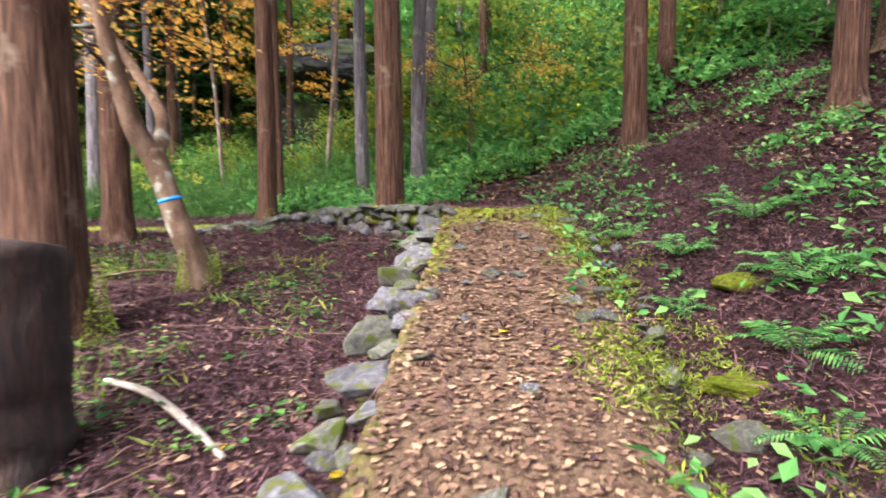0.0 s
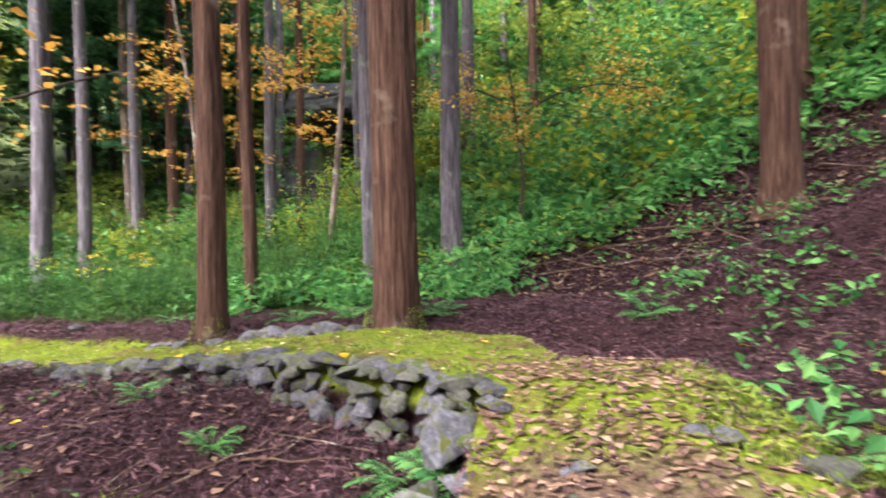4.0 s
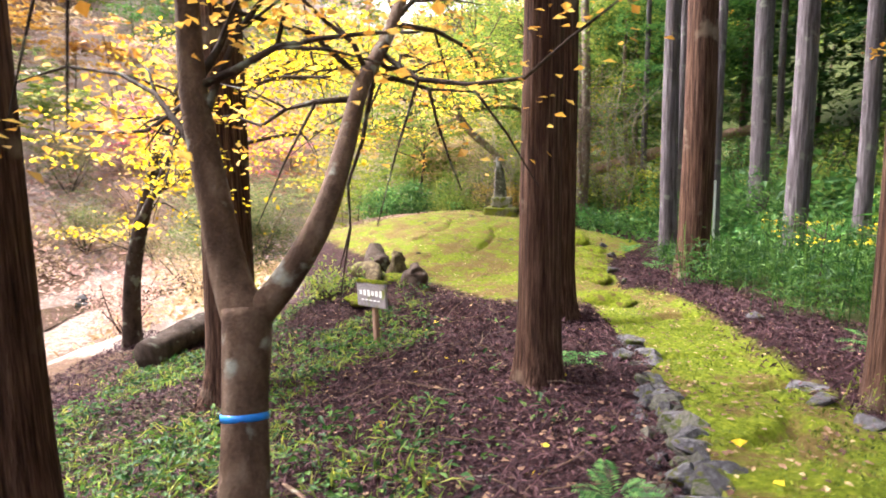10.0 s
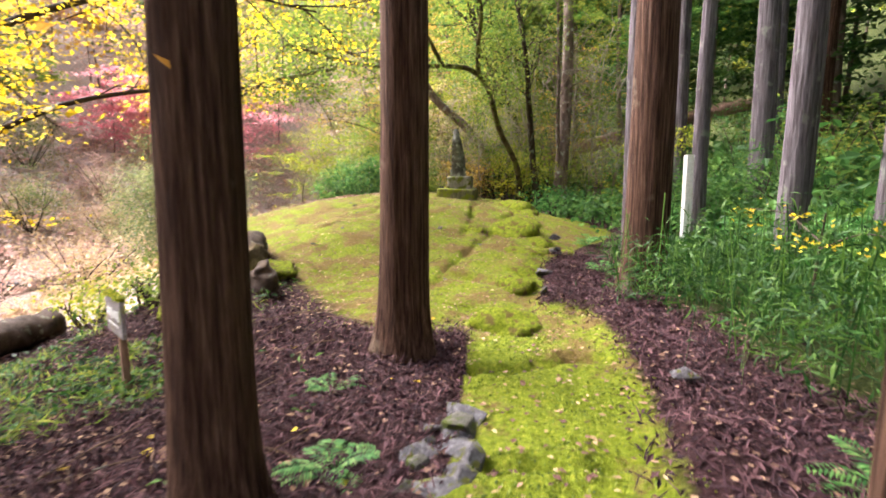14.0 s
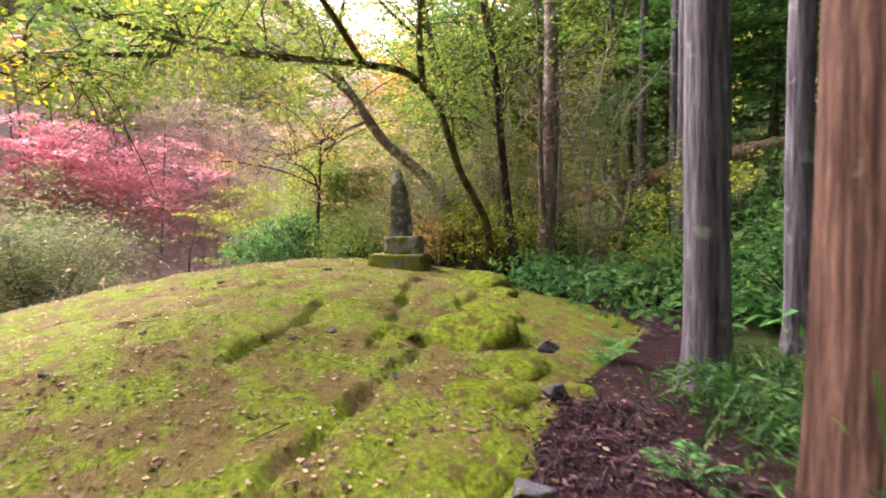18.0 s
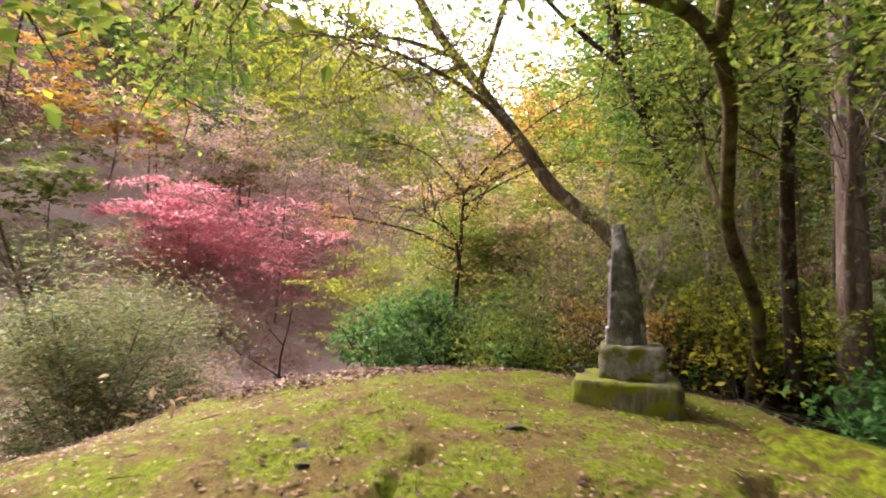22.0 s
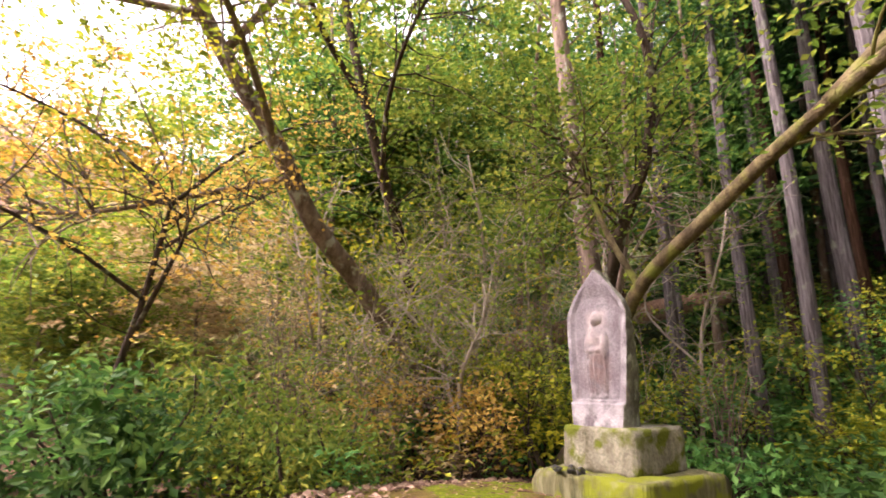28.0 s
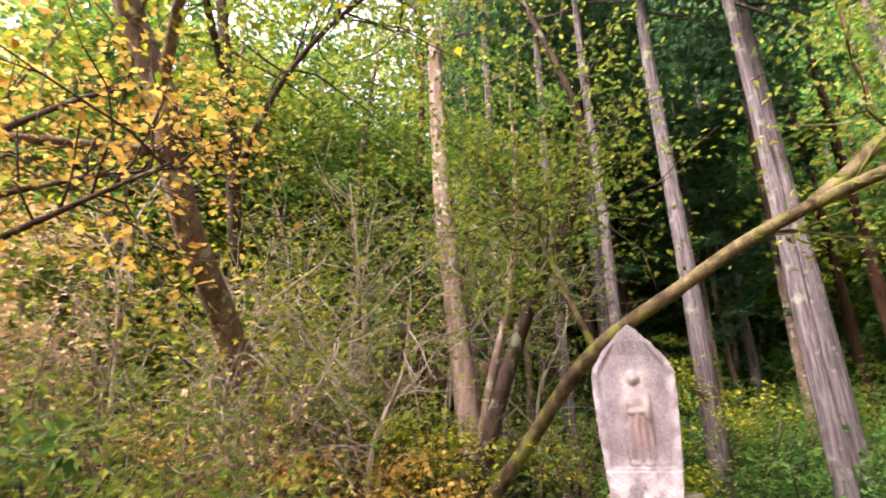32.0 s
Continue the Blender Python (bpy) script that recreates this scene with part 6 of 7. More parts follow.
plants("slope_undergrowth", 4000, (-22, 7, 15.5, 34.0), lambda x, y: 0.8 + 0 * x, GREEN_DARK, "dark evergreen undergrowth under the cedars", 0.24, 10, 1.6, 0.5, 8, 0.4, 0.35)
plants("forest_undergrowth", 2600, (-24, -12.0, 12.6, 20.0), lambda x, y: 0.6 * ss(-13, -14.5, x) * ss(12.6, 13.6, y) + 0.1, GREEN_DARK, "dark green undergrowth under the trees", 0.13, 12, 0.7, 0.5, 9, 0.4, 0.25)
plants("valley_brush", 5200, (-36, -9.0, -9, 5.5), lambda x, y: 0.55 * ss(5.5, 3.5, y + 0.2 * (x + 14)) * ss(-9.0, -13.0, x + 0.8 * np.sin(1.3 * y)) * (np.abs(y - stream_line(x) + 1.7) > 3.6), TAN, "dry tan brushwood on the valley sides", 0.16, 10, 0.5, 0.4, 10, 0.35, 0.3)
plants("valley_brush", 5200, (-75, 6.0, -40, 0.0), lambda x, y: 0.9 * (y < stream_line(x) - 3), PINK, "faded brushwood on the far slope", 0.26, 14, 0.8, 0.5, 11, 0.5, 0.7)
x, y = scatter(26000, -44, -19, -12, 7, lambda x, y: 0.9 * ss(7, 5, y + 0.3 * (x + 20)), gl)
v, f = leaves(np.stack([x, y, ground(x, y) + 0.03], 1), 0.2, 0.7, 0.75, gl, 0, 0.06)
stuff("fallen_leaves", v, f, CARPET, "carpet of pinkish fallen maple leaves in the valley", "leaf litter")


# ---- ferns, sticks and small growth ----
def frond_mesh(length, seed, mat):
    """An arching fern frond: a midrib with tapering pinnae on both sides."""
    g = np.random.default_rng(seed)
    pieces = []
    n = 18
    t = np.linspace(0, 1, n)
    rib = np.stack([t * length * 0.85, 0.04 * length * np.sin(t * 3), length * (0.55 * t - 0.5 * t ** 2.2)], 1)
    for k in range(2, n):
        w = length * 0.26 * math.sin(math.pi * min(1, (1 - t[k]) * 0.85 + 0.12)) * g.uniform(0.85, 1.1)
        for side in (-1, 1):
            a = rib[k]
            tip = a + np.array([w * 0.45, side * w, -0.18 * w + g.uniform(-0.1, 0.1) * w])
            mid = (a + tip) / 2
            s = length * 0.022
            pieces.append((np.array([a, mid + np.array([s, 0, 0.01]), tip, mid - np.array([s, 0, -0.01])]), np.array([[0, 1, 2, 3]])))
    pieces.append(tube(rib, np.linspace(0.004, 0.0015, n), 4))
    v, f = joined(pieces)
    return mesh_from("frond", v, f, mat)


FRONDS = [frond_mesh(0.45, k, SASA) for k in range(4)]
gn = np.random.default_rng(15)


def fern(x, y, size=1.0, n=9, label="bright green fern clump"):
    root = thing("fern", gz(x, y, -0.01), label, "fern", "ferns")
    for k in range(n):
        ob = part("frond", FRONDS[k % 4], root)
        ob.rotation_euler = (gn.uniform(-0.2, 0.2), gn.uniform(-0.5, 0.1), k * 6.28 / n + gn.uniform(-0.3, 0.3))
        ob.scale = (size * gn.uniform(0.75, 1.2),) * 3


for x, y, s in ((-0.7, 8.05, 0.75), (-1.0, 8.25, 0.6), (1.35, 4.9, 0.8), (1.55, 5.6, 1.0), (1.2, 6.5, 0.7), (1.9, 6.3, 1.1), (1.5, 7.4, 0.9), (2.2, 7.6, 1.1), (1.75, 4.3, 0.8), (2.3, 5.2, 1.0), (1.3, 8.4, 0.8),
                (-2.1, 8.5, 0.5), (-3.0, 9.1, 0.5), (-5.2, 9.6, 0.6), (-6.2, 9.4, 0.5), (-1.3, 11.1, 0.8), (-2.3, 11.3, 0.8), (-3.0, 11.5, 0.8), (-4.6, 11.7, 0.7), (0.6, 11.0, 0.9), (-11.6, 12.5, 0.7), (-12.4, 12.8, 0.7), (-9.4, 12.1, 0.6)):
    fern(x, y, s)


def sticks(n, area, keep, lo, hi, r, mat, label, seed):
    """Thin dead sticks lying on the litter."""
    g = np.random.default_rng(seed)
    x, y = scatter(n, *area, keep, g)
    pieces = []
    for k in range(len(x)):
        L, an = g.uniform(lo, hi), g.uniform(0, 6.28)
        d = np.array([math.cos(an), math.sin(an)])
        s = np.linspace(-0.5, 0.5, 5) * L
        px, py = x[k] + d[0] * s + g.standard_normal(5) * 0.03 * L, y[k] + d[1] * s + g.standard_normal(5) * 0.03 * L
        pz = ground(px, py)
        pz = np.maximum(pz, np.linspace(pz[0], pz[-1], 5)) + 0.015 + g.uniform(0, 0.03)
        pieces.append(tube(np.stack([px, py, pz], 1), np.linspace(r, r * 0.45, 5) * g.uniform(0.6, 1.3), 5, seed=k))
    v, f = joined(pieces)
    stuff("fallen_sticks", v, f, mat, label, "sticks")


sticks(260, (-9.5, -0.9, 4.0, 9.4), needle_keep, 0.2, 0.8, 0.006, BARK_SMOOTH, "thin brown dead sticks lying on the litter", 3)
sticks(22, (-6.5, -1.5, 4.6, 8.2), needle_keep, 0.4, 1.1, 0.007, BARK_SMOOTH, "long bare sticks tangled on the litter", 4)
sticks(260, (-20.5, -16.8, 9.0, 14.0), needle_keep, 0.3, 1.4, 0.01, BARK_SMOOTH, "dead brown sticks on the leaf drift", 5)
sticks(160, (-20.5, -17.0, 9.0, 14.0), needle_keep, 0.3, 1.2, 0.007, BARK_PALE, "pale dead twigs on the leaf drift", 6)
sticks(120, (-17.5, -6.5, 7.0, 11.8), lambda x, y: masks(x, y)[0], 0.08, 0.35, 0.004, BARK_SMOOTH, "short brown twigs dropped on the moss", 7)
log("fallen_log", [gz(-18.3, 12.0, 0.1), gz(-18.9, 11.7, 0.16), gz(-19.6, 11.6, 0.14), gz(-20.4, 11.3, 0.14)], [0.1, 0.11, 0.1, 0.07], BARK_DARK, "dark brown fallen log in the thicket", "log", 14, 14)
log("dead_branch", [gz(-20.2, 1.9, -0.1), gz(-20.1, 1.9, 1.4), (-19.8, 2.0, 2.2), (-19.3, 2.1, 2.7), (-18.8, 2.1, 2.8)], [0.04, 0.035, 0.028, 0.02, 0.01], BARK_PALE, "bleached dead branch rising from the bush", "branch", 15, 8)
gshrub(-18.5, 9.5, 0.55, 0.5, 0.45, GREEN, "green leafy shrub at the foot of the leaning tree", n=44, per=46, seed=51, leaf=0.07)
gshrub(-19.3, 9.3, 0.6, 0.6, 0.6, GREEN, "green leafy shrub at the foot of the leaning tree", n=50, per=46, seed=52, leaf=0.07)
B = gz(-0.7, 14.7)
broadleaf(B, "thin slope maple with a level orange-yellow bough", [
    ([(0, 0, -0.1), (0.1, 0, 0.9), (0, 0.1, 1.9), (-0.1, 0.1, 2.8)], 0.035, 0.012),
    ([(0, 0.1, 1.9), (0.6, 0, 2.2), (1.3, -0.1, 2.3), (2.0, -0.1, 2.2)], 0.02, 0.006),
    ([(0, 0.1, 2.1), (-0.7, 0, 2.4), (-1.4, 0.1, 2.5)], 0.02, 0.006)],
    BARK_DARK, ORANGE, 0.06, 8, 10, 0.7, 95, (0.15, 0.15, 0.03), 1.4, "orange-yellow leaves in a level spray", 0.3, 0.8, 0.006, "maple_tree")
x, y = scatter(5200, -0.6, 0.9, 2.8, 9.0, lambda x, y: masks(x, y)[2], gl)
v, f = leaves(np.stack([x, y, ground(x, y) + 0.014], 1), 0.046, 0.7, 0.8, gl, 0, 0.06)
stuff("fallen_leaves", v, f, LITTER, "dry tan leaves thick on the earth ramp", "leaf litter")
# small stones and pale leaves on the moss
for k in range(26):
    x, y = float(gn.uniform(-16.5, -7.5)), float(gn.uniform(7.5, 11.2))
    if masks(x, y)[0] > 0.9:
        tagged(stone(None, x, y, float(ground(x, y)) - 0.01, float(gn.uniform(0.06, 0.16)), k % 2 == 0, (1.2, 1, 0.6)), "small grey stone set in the moss", "stone", "stones in the moss")
x, y = scatter(2600, -18.0, -0.8, 5.0, 12.0, lambda x, y: masks(x, y)[0] + masks(x, y)[1], gl)
v, f = leaves(np.stack([x, y, ground(x, y) + 0.014], 1), 0.035, 0.6, 0.75, gl)
stuff("fallen_leaves", v, f, TAN, "small pale fallen leaves on the moss", "leaf litter")
# short moss pile on the path and the rock
x, y = scatter(60000, -15.5, -0.6, 8.3, 12.0, lambda x, y: np.clip(0.3 * masks(x, y)[0] + masks(x, y)[1], 0, 1) * (0.2 + 0.8 * ss(-0.3, 0.5, np.sin(5.1 * x + 2 * y) * np.cos(4.3 * y - x))), gl)
v, f = leaves(np.stack([x, y, ground(x, y) + 0.008], 1), 0.026, 0.4, 0.1, gl)
stuff("moss_pile", v, f, MOSSLEAF, "short pile of green moss shoots", "moss")


# slope behind the cedars
plants("slope_plants", 5200, (-4.5, 3.5, 11.7, 20.0), lambda x, y: ss(11.8, 12.8, y - 0.9 * np.clip(x + 1.2, 0, 2.5) + 0.3 * np.sin(4 * x)) * ss(-0.7, 0.2, np.sin(1.3 * x + 0.8 * y) * np.cos(1.9 * y - x)) * ss(3.0, 1.0, x), SASA, "fresh green leafy plants climbing the slope", 0.13, 9, 0.5, 0.5, 21, 0.5, 0.16)
plants("slope_plants", 1500, (-4.5, 3.0, 12.4, 20.0), lambda x, y: 0.5 * ss(12.4, 14, y - 0.6 * np.clip(x + 1.2, 0, 2.5)), LIME, "yellow-green leafy plants on the slope", 0.1, 9, 0.6, 0.5, 22, 0.6, 0.16)
sticks(120, (-3.0, 3.5, 12.6, 19.0), lambda x, y: 0.8 + 0 * x, 0.6, 2.2, 0.014, BARK_SMOOTH, "dead branches strewn down the slope", 23)
for k, (x, y, dx, dy) in enumerate(((-0.6, 15.5, 1.6, 2.4), (0.4, 14.6, 1.8, 2.0), (-1.2, 17.2, 2.2, 1.2), (1.0, 16.6, 1.5, 2.4), (-2.6, 18.4, 2.2, 0.8))):
    log("fallen_branch", [gz(x, y, 0.12), gz(x + dx * 0.5, y + dy * 0.5, 0.22), gz(x + dx, y + dy, 0.15)], [0.05, 0.045, 0.025], BARK_SMOOTH, "long dead branch lying down the slope", "branch", 30 + k, 8)


def brush(x, y, h, spread_r, n, mat, leaf_mat, label, seed, leaf=0.055, per=2):
    """A tangle of thin arching stems with few leaves."""
    g = np.random.default_rng(seed)
    root = thing("brushwood", gz(x, y), label, "shrub", "brushwood of the thicket")
    ends = []
    for q in range(3):
        pieces = []
        for k in range(n):
            an, w = g.uniform(0, 6.28), g.uniform(0.3, 1) * spread_r
            top = h * g.uniform(0.5, 1.1)
            c, s_ = math.cos(an), math.sin(an)
            line = bezier([(c * w * 0.15, s_ * w * 0.15, -0.05), (c * w * 0.3, s_ * w * 0.3, top * 0.6), (c * w * 0.7, s_ * w * 0.7, top), (c * w * 1.2, s_ * w * 1.2, top * g.uniform(0.75, 1.1))], 12)
            line = line + np.cumsum(g.standard_normal((12, 3)) * 0.025, 0)
            r = g.uniform(0.005, 0.011)
            pieces.append(tube(line, np.linspace(r, 0.003, 12), 4, seed=k))
            p, e = twigs(line, 0.3, 3, 0.55, 0.004, g, 0.8, 0.1)
            pieces += p
            ends.append(e)
        v, f = joined(pieces)
        tagged(part("stem", mesh_from("stem", v, f, mat, True), root), kind="stuff")
    e = np.concatenate(ends)
    pts = np.repeat(e, per, 0) + g.standard_normal((len(e) * per, 3)) * 0.06
    pts = pts[g.uniform(0, 1, len(pts)) < 0.8]
    v, f = leaves(pts, leaf, 0.6, 0.5, g)
    tagged(part("leaves", mesh_from("leaves", v, f, leaf_mat), root), kind="stuff")


for k, (x, y, h, w, m, lm) in enumerate(((-19.1, 10.4, 1.5, 0.9, BARK_LICHEN, TAN), (-19.7, 11.3, 2.0, 1.1, BARK_LICHEN, GREEN), (-18.9, 12.2, 1.8, 0.8, BARK_LICHEN, LIME), (-19.8, 12.7, 2.6, 1.1, BARK_PALE, GREEN), (-20.6, 10.6, 2.4, 1.2, BARK_LICHEN, GREEN),
                                      (-20.8, 12.0, 3.2, 1.3, BARK_LICHEN, LIME), (-19.0, 13.4, 2.6, 1.0, BARK_LICHEN, LIME), (-20.3, 13.6, 3.2, 1.2, BARK_LICHEN, ORANGE), (-19.4, 9.6, 1.6, 0.9, BARK_LICHEN, GREEN), (-21.6, 10.6, 3.0, 1.3, BARK_LICHEN, TAN),
                                      (-18.0, 14.4, 2.2, 0.9, BARK_PALE, LIME), (-16.9, 14.2, 1.8, 0.8, BARK_LICHEN, LIME))):
    word = {TAN: "dry tan", ORANGE: "faded orange", LIME: "yellow-green", GREEN: "green"}[lm]
    brush(x, y, h, w, 5, m, lm, "tangled thin brushwood with a few " + word + " leaves", 200 + k)
for k, (x, y, h, w, m, lab) in enumerate(((-25, 18, 12, 3.0, GREEN_DARK, "tall dark evergreen behind the thicket"), (-28, 20.5, 13, 3.2, GREEN, "tall green tree behind the thicket"), (-23, 21.5, 12, 2.8, GREEN_DARK, "tall dark evergreen behind the thicket"), (-31, 16, 12, 3.2, ORANGE, "tall tree in faded orange leaf behind the thicket"),
                                           (-27, 24, 13, 3.2, GREEN_DARK, "tall dark evergreen behind the thicket"), (-33, 20, 13, 3.4, GREEN, "tall green tree behind the thicket"), (-24.5, 13.4, 9, 2.2, GREEN, "green tree in the thicket"), (-35, 12, 11, 3.2, GREEN, "green tree beyond the stream bend"),
                                           (-19.5, 22, 12, 2.6, GREEN_DARK, "tall dark evergreen in the grove"), (-36, 8, 10, 3, PINK, "tree in faded pinkish leaf beyond the stream"), (-40, 6, 11, 3.2, GREEN, "green tree on the far slope"), (-39, 11, 12, 3.4, ORANGE, "tree in orange leaf on the far slope"))):
    far_tree(x, y, h * 1.15, w * 1.1, m, lab, 170, 46, 0.24, 0.55, 0.5)
for x, y, rx, rz, m, lab in ((-14.2, 15.0, 1.0, 0.7, GREEN_DARK, "leafy green shrub under the grey cedars"), (-12.6, 15.0, 0.9, 0.6, GREEN_DARK, "leafy green shrub under the grey cedars"), (-15.6, 15.0, 0.8, 0.6, LIME, "spreading yellow-green shrub behind the statue"), (-13.6, 17.4, 1.4, 1.2, GREEN, "tall green shrub under the grey cedars"),
                            (-15.8, 17.6, 1.3, 1.3, SASA, "tall green shrub under the grey cedars"), (-11.6, 18.0, 1.4, 1.2, GREEN, "tall green shrub under the grey cedars"), (-17.2, 18.4, 1.4, 1.4, GREEN, "tall green shrub under the grey cedars")):
    gshrub(x, y, rx, rx, rz, m, lab, n=50, per=44, seed=int(abs(x * 100)), leaf=0.09, flat=0.6)

for k in range(34):
    x, y = gf.uniform(-19, 6), gf.uniform(23, 44)
    m, lab = (GREEN_BLUE, "dark young cedar on the hill behind the grove") if x < -13 or k % 3 == 0 else (SASA, "fresh green tree on the hill behind the grove")
    far_tree(float(x), float(y), float(gf.uniform(9, 14)), 2.6, m, lab, 60, 40, 0.3, 0.55, 0.5)


# ---- rock face on the wooded slope ----
def outcrop(x, y, z, sx, sy, sz, seed):
    g = np.random.default_rng(seed)
    bm = bmesh.new()
    bmesh.ops.create_icosphere(bm, subdivisions=4, radius=1.0)
    o = Vector(g.uniform(-9, 9, 3))
    for v in bm.verts:
        c = v.co.copy()
        k = 1 + 0.3 * noise.noise(c * 1.4 + o) + 0.14 * abs(noise.noise(c * 3.5 + o)) + 0.05 * noise.noise(c * 9 + o)
        v.co = Vector((round(c.x * k * 4) / 4 * 0.35 + c.x * k * 0.65, c.y * k, round(c.z * k * 5) / 5 * 0.4 + c.z * k * 0.6))
    me = bpy.data.meshes.new("rock_outcrop")
    bm.to_mesh(me)
    bm.free()
    me.materials.append(ROCK)
    ob = tagged(new("rock_outcrop", me), "dark mossy rock outcrop overhanging the wooded slope", "rock", "rocks of the slope")
    ob.location, ob.scale = (x, y, z), (sx, sy, sz)


zr_ = float(ground(-6.2, 22.4))
outcrop(-7.2, 22.8, zr_ + 1.2, 1.3, 1.2, 1.9, 3)
outcrop(-5.2, 23.4, zr_ + 0.6, 1.5, 1.0, 1.3, 4)
outcrop(-6.0, 22.4, zr_ + 3.4, 1.9, 1.5, 0.9, 5)

# ---- stream bed ----
sx = np.linspace(-36, -14, 60)
sy = stream_line(sx) - 1.75 + 0.5 * np.sin(sx * 0.9)
sw = 0.7 + 0.5 * np.sin(sx * 0.6 + 1) ** 2
v = np.concatenate([np.stack([sx, sy - sw, np.full(60, -0.46)], 1), np.stack([sx, sy + sw, np.full(60, -0.46)], 1)])
q = np.arange(59)
tagged(new("stream_water", mesh_from("stream_water", v, np.stack([q, q + 1, q + 61, q + 60], -1), WATER, True)), "shallow brown pool of the stream", "water", kind="structure")
for k in range(60):
    x = float(gf.uniform(-36, -17))
    y = float(stream_line(x) - 1.75 + gf.normal() * 1.8)
    tagged(stone(None, x, y, float(ground(x, y)) + 0.03, float(gf.uniform(0.15, 0.55)), k % 5 == 0, (1.3, 1, 0.6)), "water-worn grey stone in the stream bed", "stone", "stones of the stream bed")

far_tree(-24.0, 8.2, 4.4, 2.0, GREEN, "leafy green tree at the edge of the thicket", 120, 60, 0.1)
far_tree(-26.5, 9.0, 5.2, 2.2, LIME, "leafy green tree beyond the thicket", 110, 60, 0.12)
# yellow spray above the bamboo grass
B = gz(-6.6, 12.7)
broadleaf(B, "slender maple seedling with one level yellow spray", [([(0, 0, -0.1), (0.05, 0, 0.5), (0.1, 0, 0.95)], 0.012, 0.006), ([(0.08, 0, 0.7), (0.5, -0.05, 0.85), (0.9, -0.1, 0.85)], 0.007, 0.003), ([(0.08, 0, 0.75), (-0.4, 0.05, 0.9), (-0.8, 0.0, 0.92)], 0.007, 0.003)],
          BARK_DARK, YELLOW, 0.04, 2, 3, 0.25, 96, (0.07, 0.07, 0.012), 0.5, "clear yellow leaves in a level spray", 0.2, 0.8, 0.003, "maple_tree")
# moss heaps round the old stumps
for k, (x, y, sx_, sz_) in enumerate(((-9.1, 7.9, 0.4, 0.13), (-9.9, 7.9, 0.45, 0.14), (-8.3, 7.5, 0.35, 0.1))):
    boulder(x, y, float(ground(x, y)) + 0.02, sx_, sx_ * 0.7, sz_, 60 + k, 0.4 * k, "low heap of roots and earth under green moss")

# seedlings and dry leaves hung about the fallen trunk
for k, (x, y, h, m, lab) in enumerate(((-18.2, 12.0, 1.3, LIME, "yellow-green seedling with level sprays"), (-18.7, 12.5, 1.6, LIME, "yellow-green seedling with level sprays"), (-17.6, 13.0, 1.4, LIME, "yellow-green seedling with level sprays"), (-19.0, 11.5, 1.2, ORANGE_PALE, "seedling hung with pale dry leaves"),
                                     (-18.4, 11.3, 1.0, ORANGE_PALE, "seedling hung with pale dry leaves"), (-19.4, 10.7, 1.3, ORANGE_PALE, "seedling hung with pale dry leaves"), (-18.9, 13.0, 1.9, GREEN, "green-leaved seedling in the thicket"), (-19.8, 11.8, 1.8, GREEN, "green-leaved seedling in the thicket"), (-15.4, 14.8, 1.9, LIME, "yellow-green maple seedling with level sprays"), (-14.7, 15.4, 2.2, LIME, "yellow-green maple seedling with level sprays"))):
    B = gz(x, y)
    gp_x = 0.25 * math.sin(k * 2.1)
    broadleaf(B, lab, [([(0, 0, -0.1), (gp_x * 0.5, 0.05, h * 0.5), (gp_x, 0.1, h)], 0.013, 0.005), ([(gp_x * 0.5, 0.05, h * 0.5), (0.35, -0.2, h * 0.75), (0.7, -0.35, h * 0.8)], 0.007, 0.003), ([(gp_x * 0.5, 0.05, h * 0.55), (-0.3, -0.25, h * 0.85), (-0.6, -0.45, h * 0.9)], 0.007, 0.003)],
              BARK_DARK, m, 0.06, 4, 8, 0.45, 300 + k, (0.1, 0.1, 0.03), h * 0.3, "", 0.25, 0.7, 0.004, "sapling")

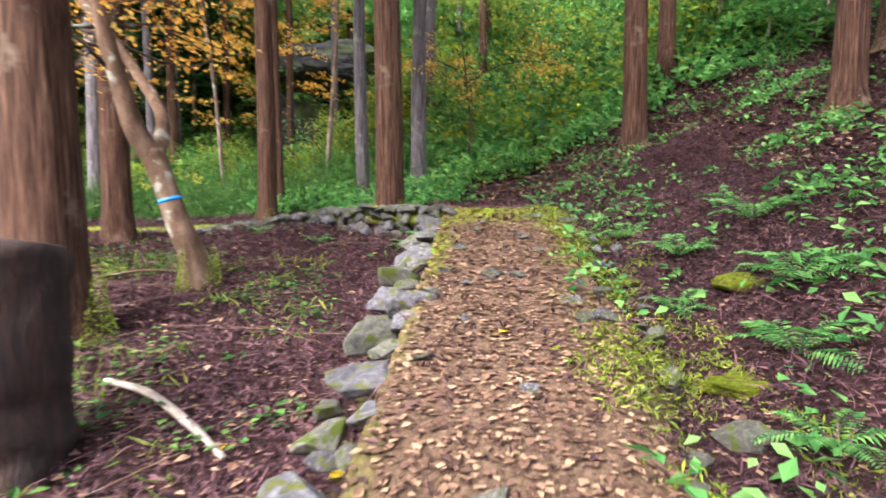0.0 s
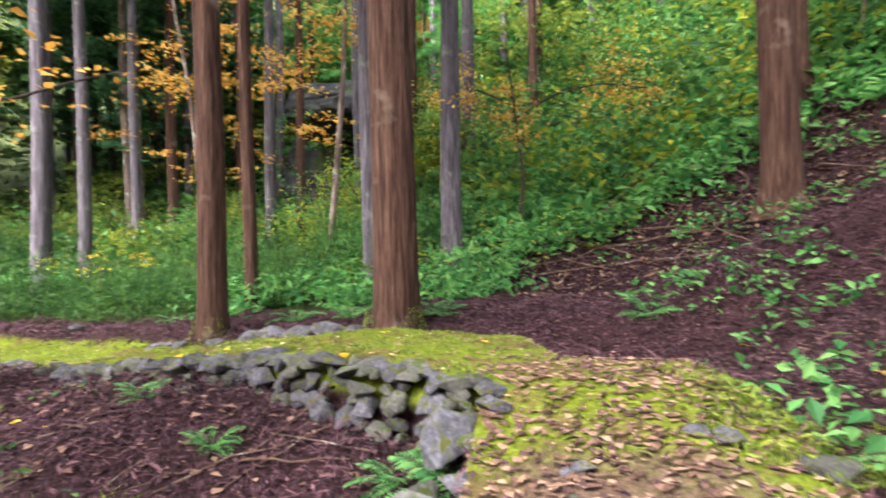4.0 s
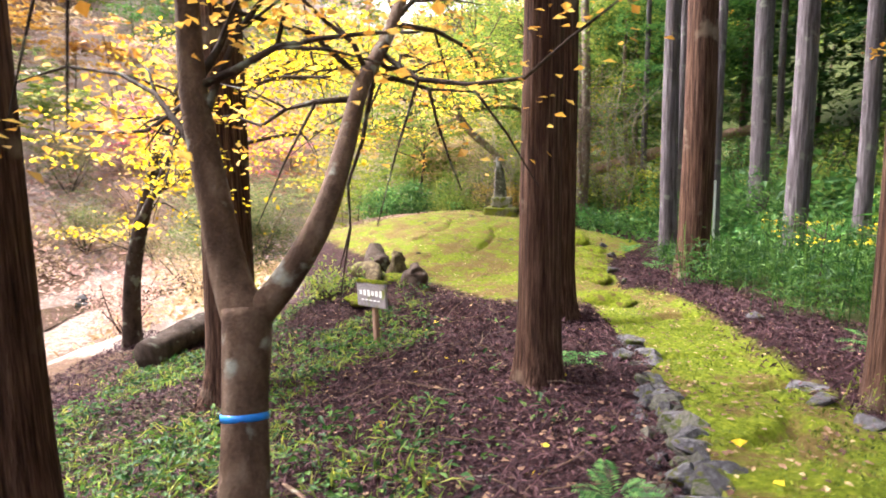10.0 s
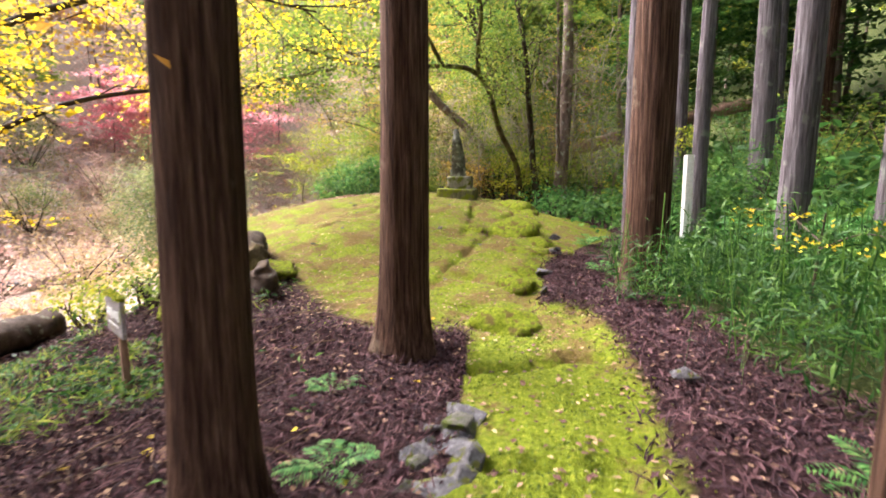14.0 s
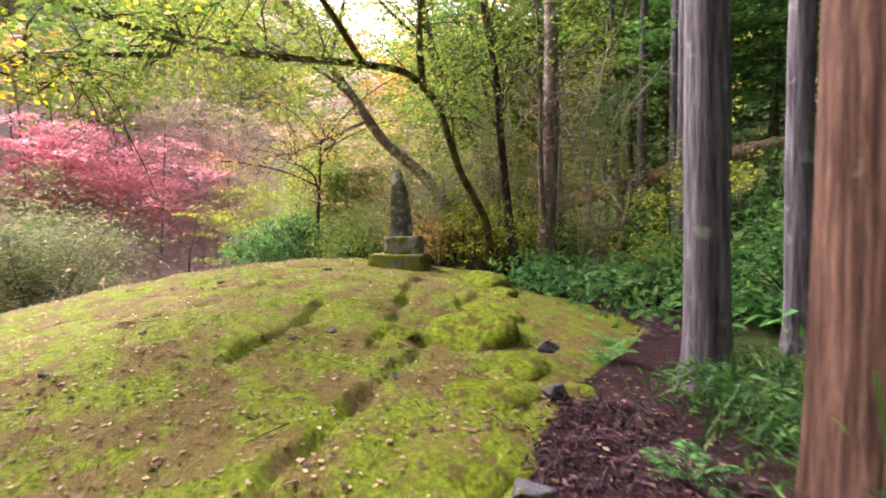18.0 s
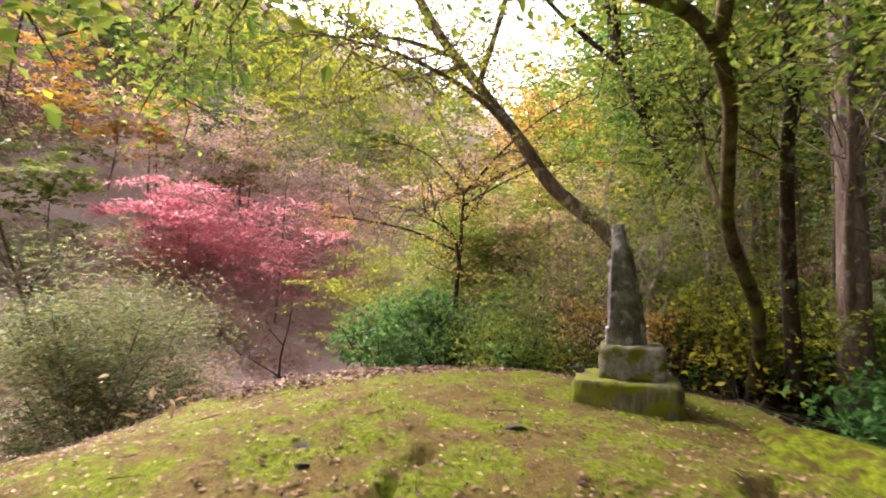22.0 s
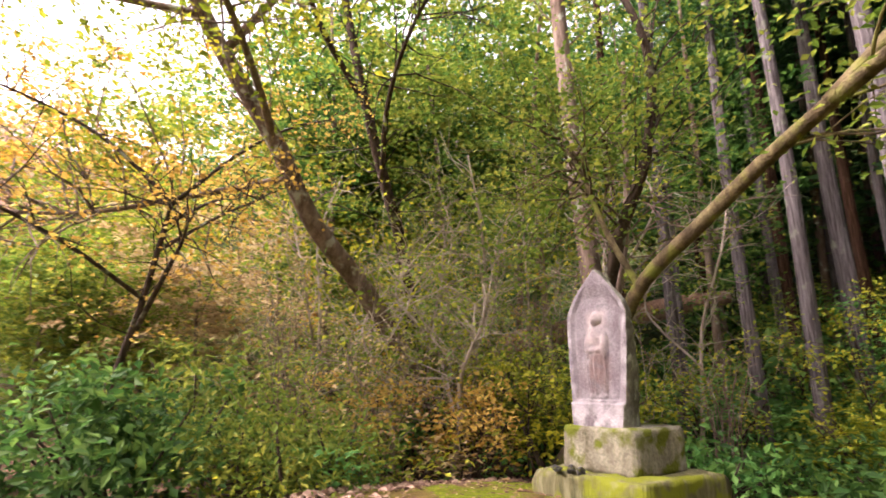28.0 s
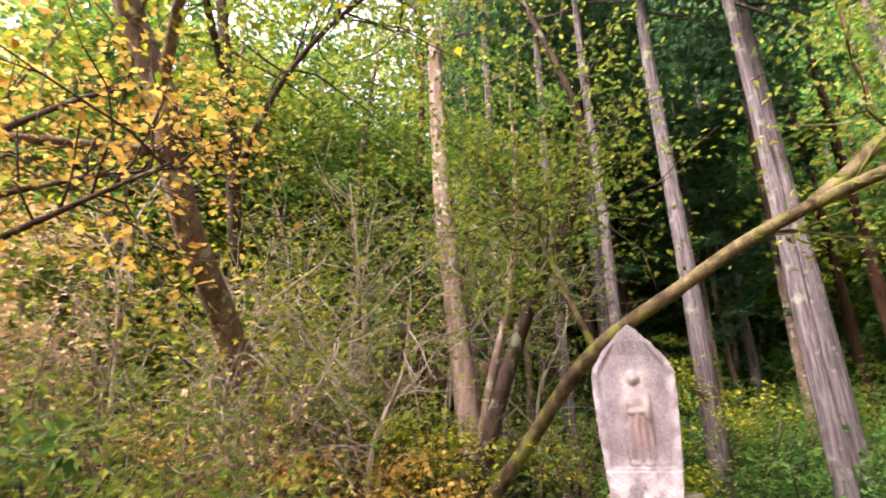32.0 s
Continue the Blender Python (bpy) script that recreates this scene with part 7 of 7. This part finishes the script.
plants("seedlings", 480, (-4.0, -1.2, 5.0, 7.8), lambda x, y: 0.7 * ss(-0.2, 0.5, np.sin(2.7 * x + y) * np.cos(2.3 * y - x)) * needle_keep(x, y), GREEN_DARK, "round-leaved dark green seedlings on the litter", 0.055, 5, 0.1, 0.8, 31, 0.75, 0.07)
x, y = scatter(900, -8, -0.9, 4.2, 9.5, needle_keep, gl)
v, f = leaves(np.stack([x, y, ground(x, y) + 0.025], 1), 0.065, 0.7, 0.75, gl)
stuff("fallen_leaves", v, f, LITTER, "larger dry fallen leaves on the litter", "leaf litter")


def foot_moss(x, y, r, h, n, label, seed):
    """Moss shoots clothing the foot of a trunk."""
    g = np.random.default_rng(seed)
    an, t = g.uniform(0, 6.28, n), g.uniform(0, 1, n) ** 1.6
    k = np.sin(3 * an + seed) * 0.5 + 0.5 > t * 0.8
    an, t = an[k], t[k]
    rr = r * (1 + 0.5 * np.exp(-t * h / 0.15)) + 0.01
    px, py = x + np.cos(an) * rr, y + np.sin(an) * rr
    v, f = leaves(np.stack([px, py, float(ground(x, y)) - 0.05 + t * h], 1), 0.02, 0.45, 0.1, g)
    stuff("foot_moss", v, f, MOSSLEAF, label, "moss")


foot_moss(-3.27, 6.17, 0.29, 0.55, 7000, "moss tufts round the foot of the thick cedar", 1)
foot_moss(-2.9, 7.46, 0.15, 0.4, 3600, "moss tufts round the foot of the maple", 2)
foot_moss(-1.69, 10.75, 0.23, 0.3, 2200, "moss tufts round the foot of the cedar", 3)
foot_moss(-3.7, 10.99, 0.15, 0.25, 700, "moss tufts round the foot of the cedar", 4)

# bright seedlings in front of the thicket
plants("seedlings", 520, (-20.2, -17.8, 9.2, 13.6), lambda x, y: 0.8 * ss(-17.6, -18.4, x + 0.25 * (y - 11)) * ss(-0.3, 0.4, np.sin(2.9 * x + y) * np.cos(2.1 * y)), SASA, "bright green seedlings along the thicket", 0.08, 9, 0.5, 0.6, 41, 0.6, 0.12)
plants("seedlings", 320, (-20.2, -17.6, 9.6, 14.0), lambda x, y: 0.8 * ss(-17.4, -18.2, x + 0.2 * (y - 11)) * ss(-0.2, 0.5, np.sin(2.3 * x - y) * np.cos(2.7 * y)), LIME, "yellow-green seedlings along the thicket", 0.07, 9, 0.8, 0.6, 42, 0.65, 0.12)
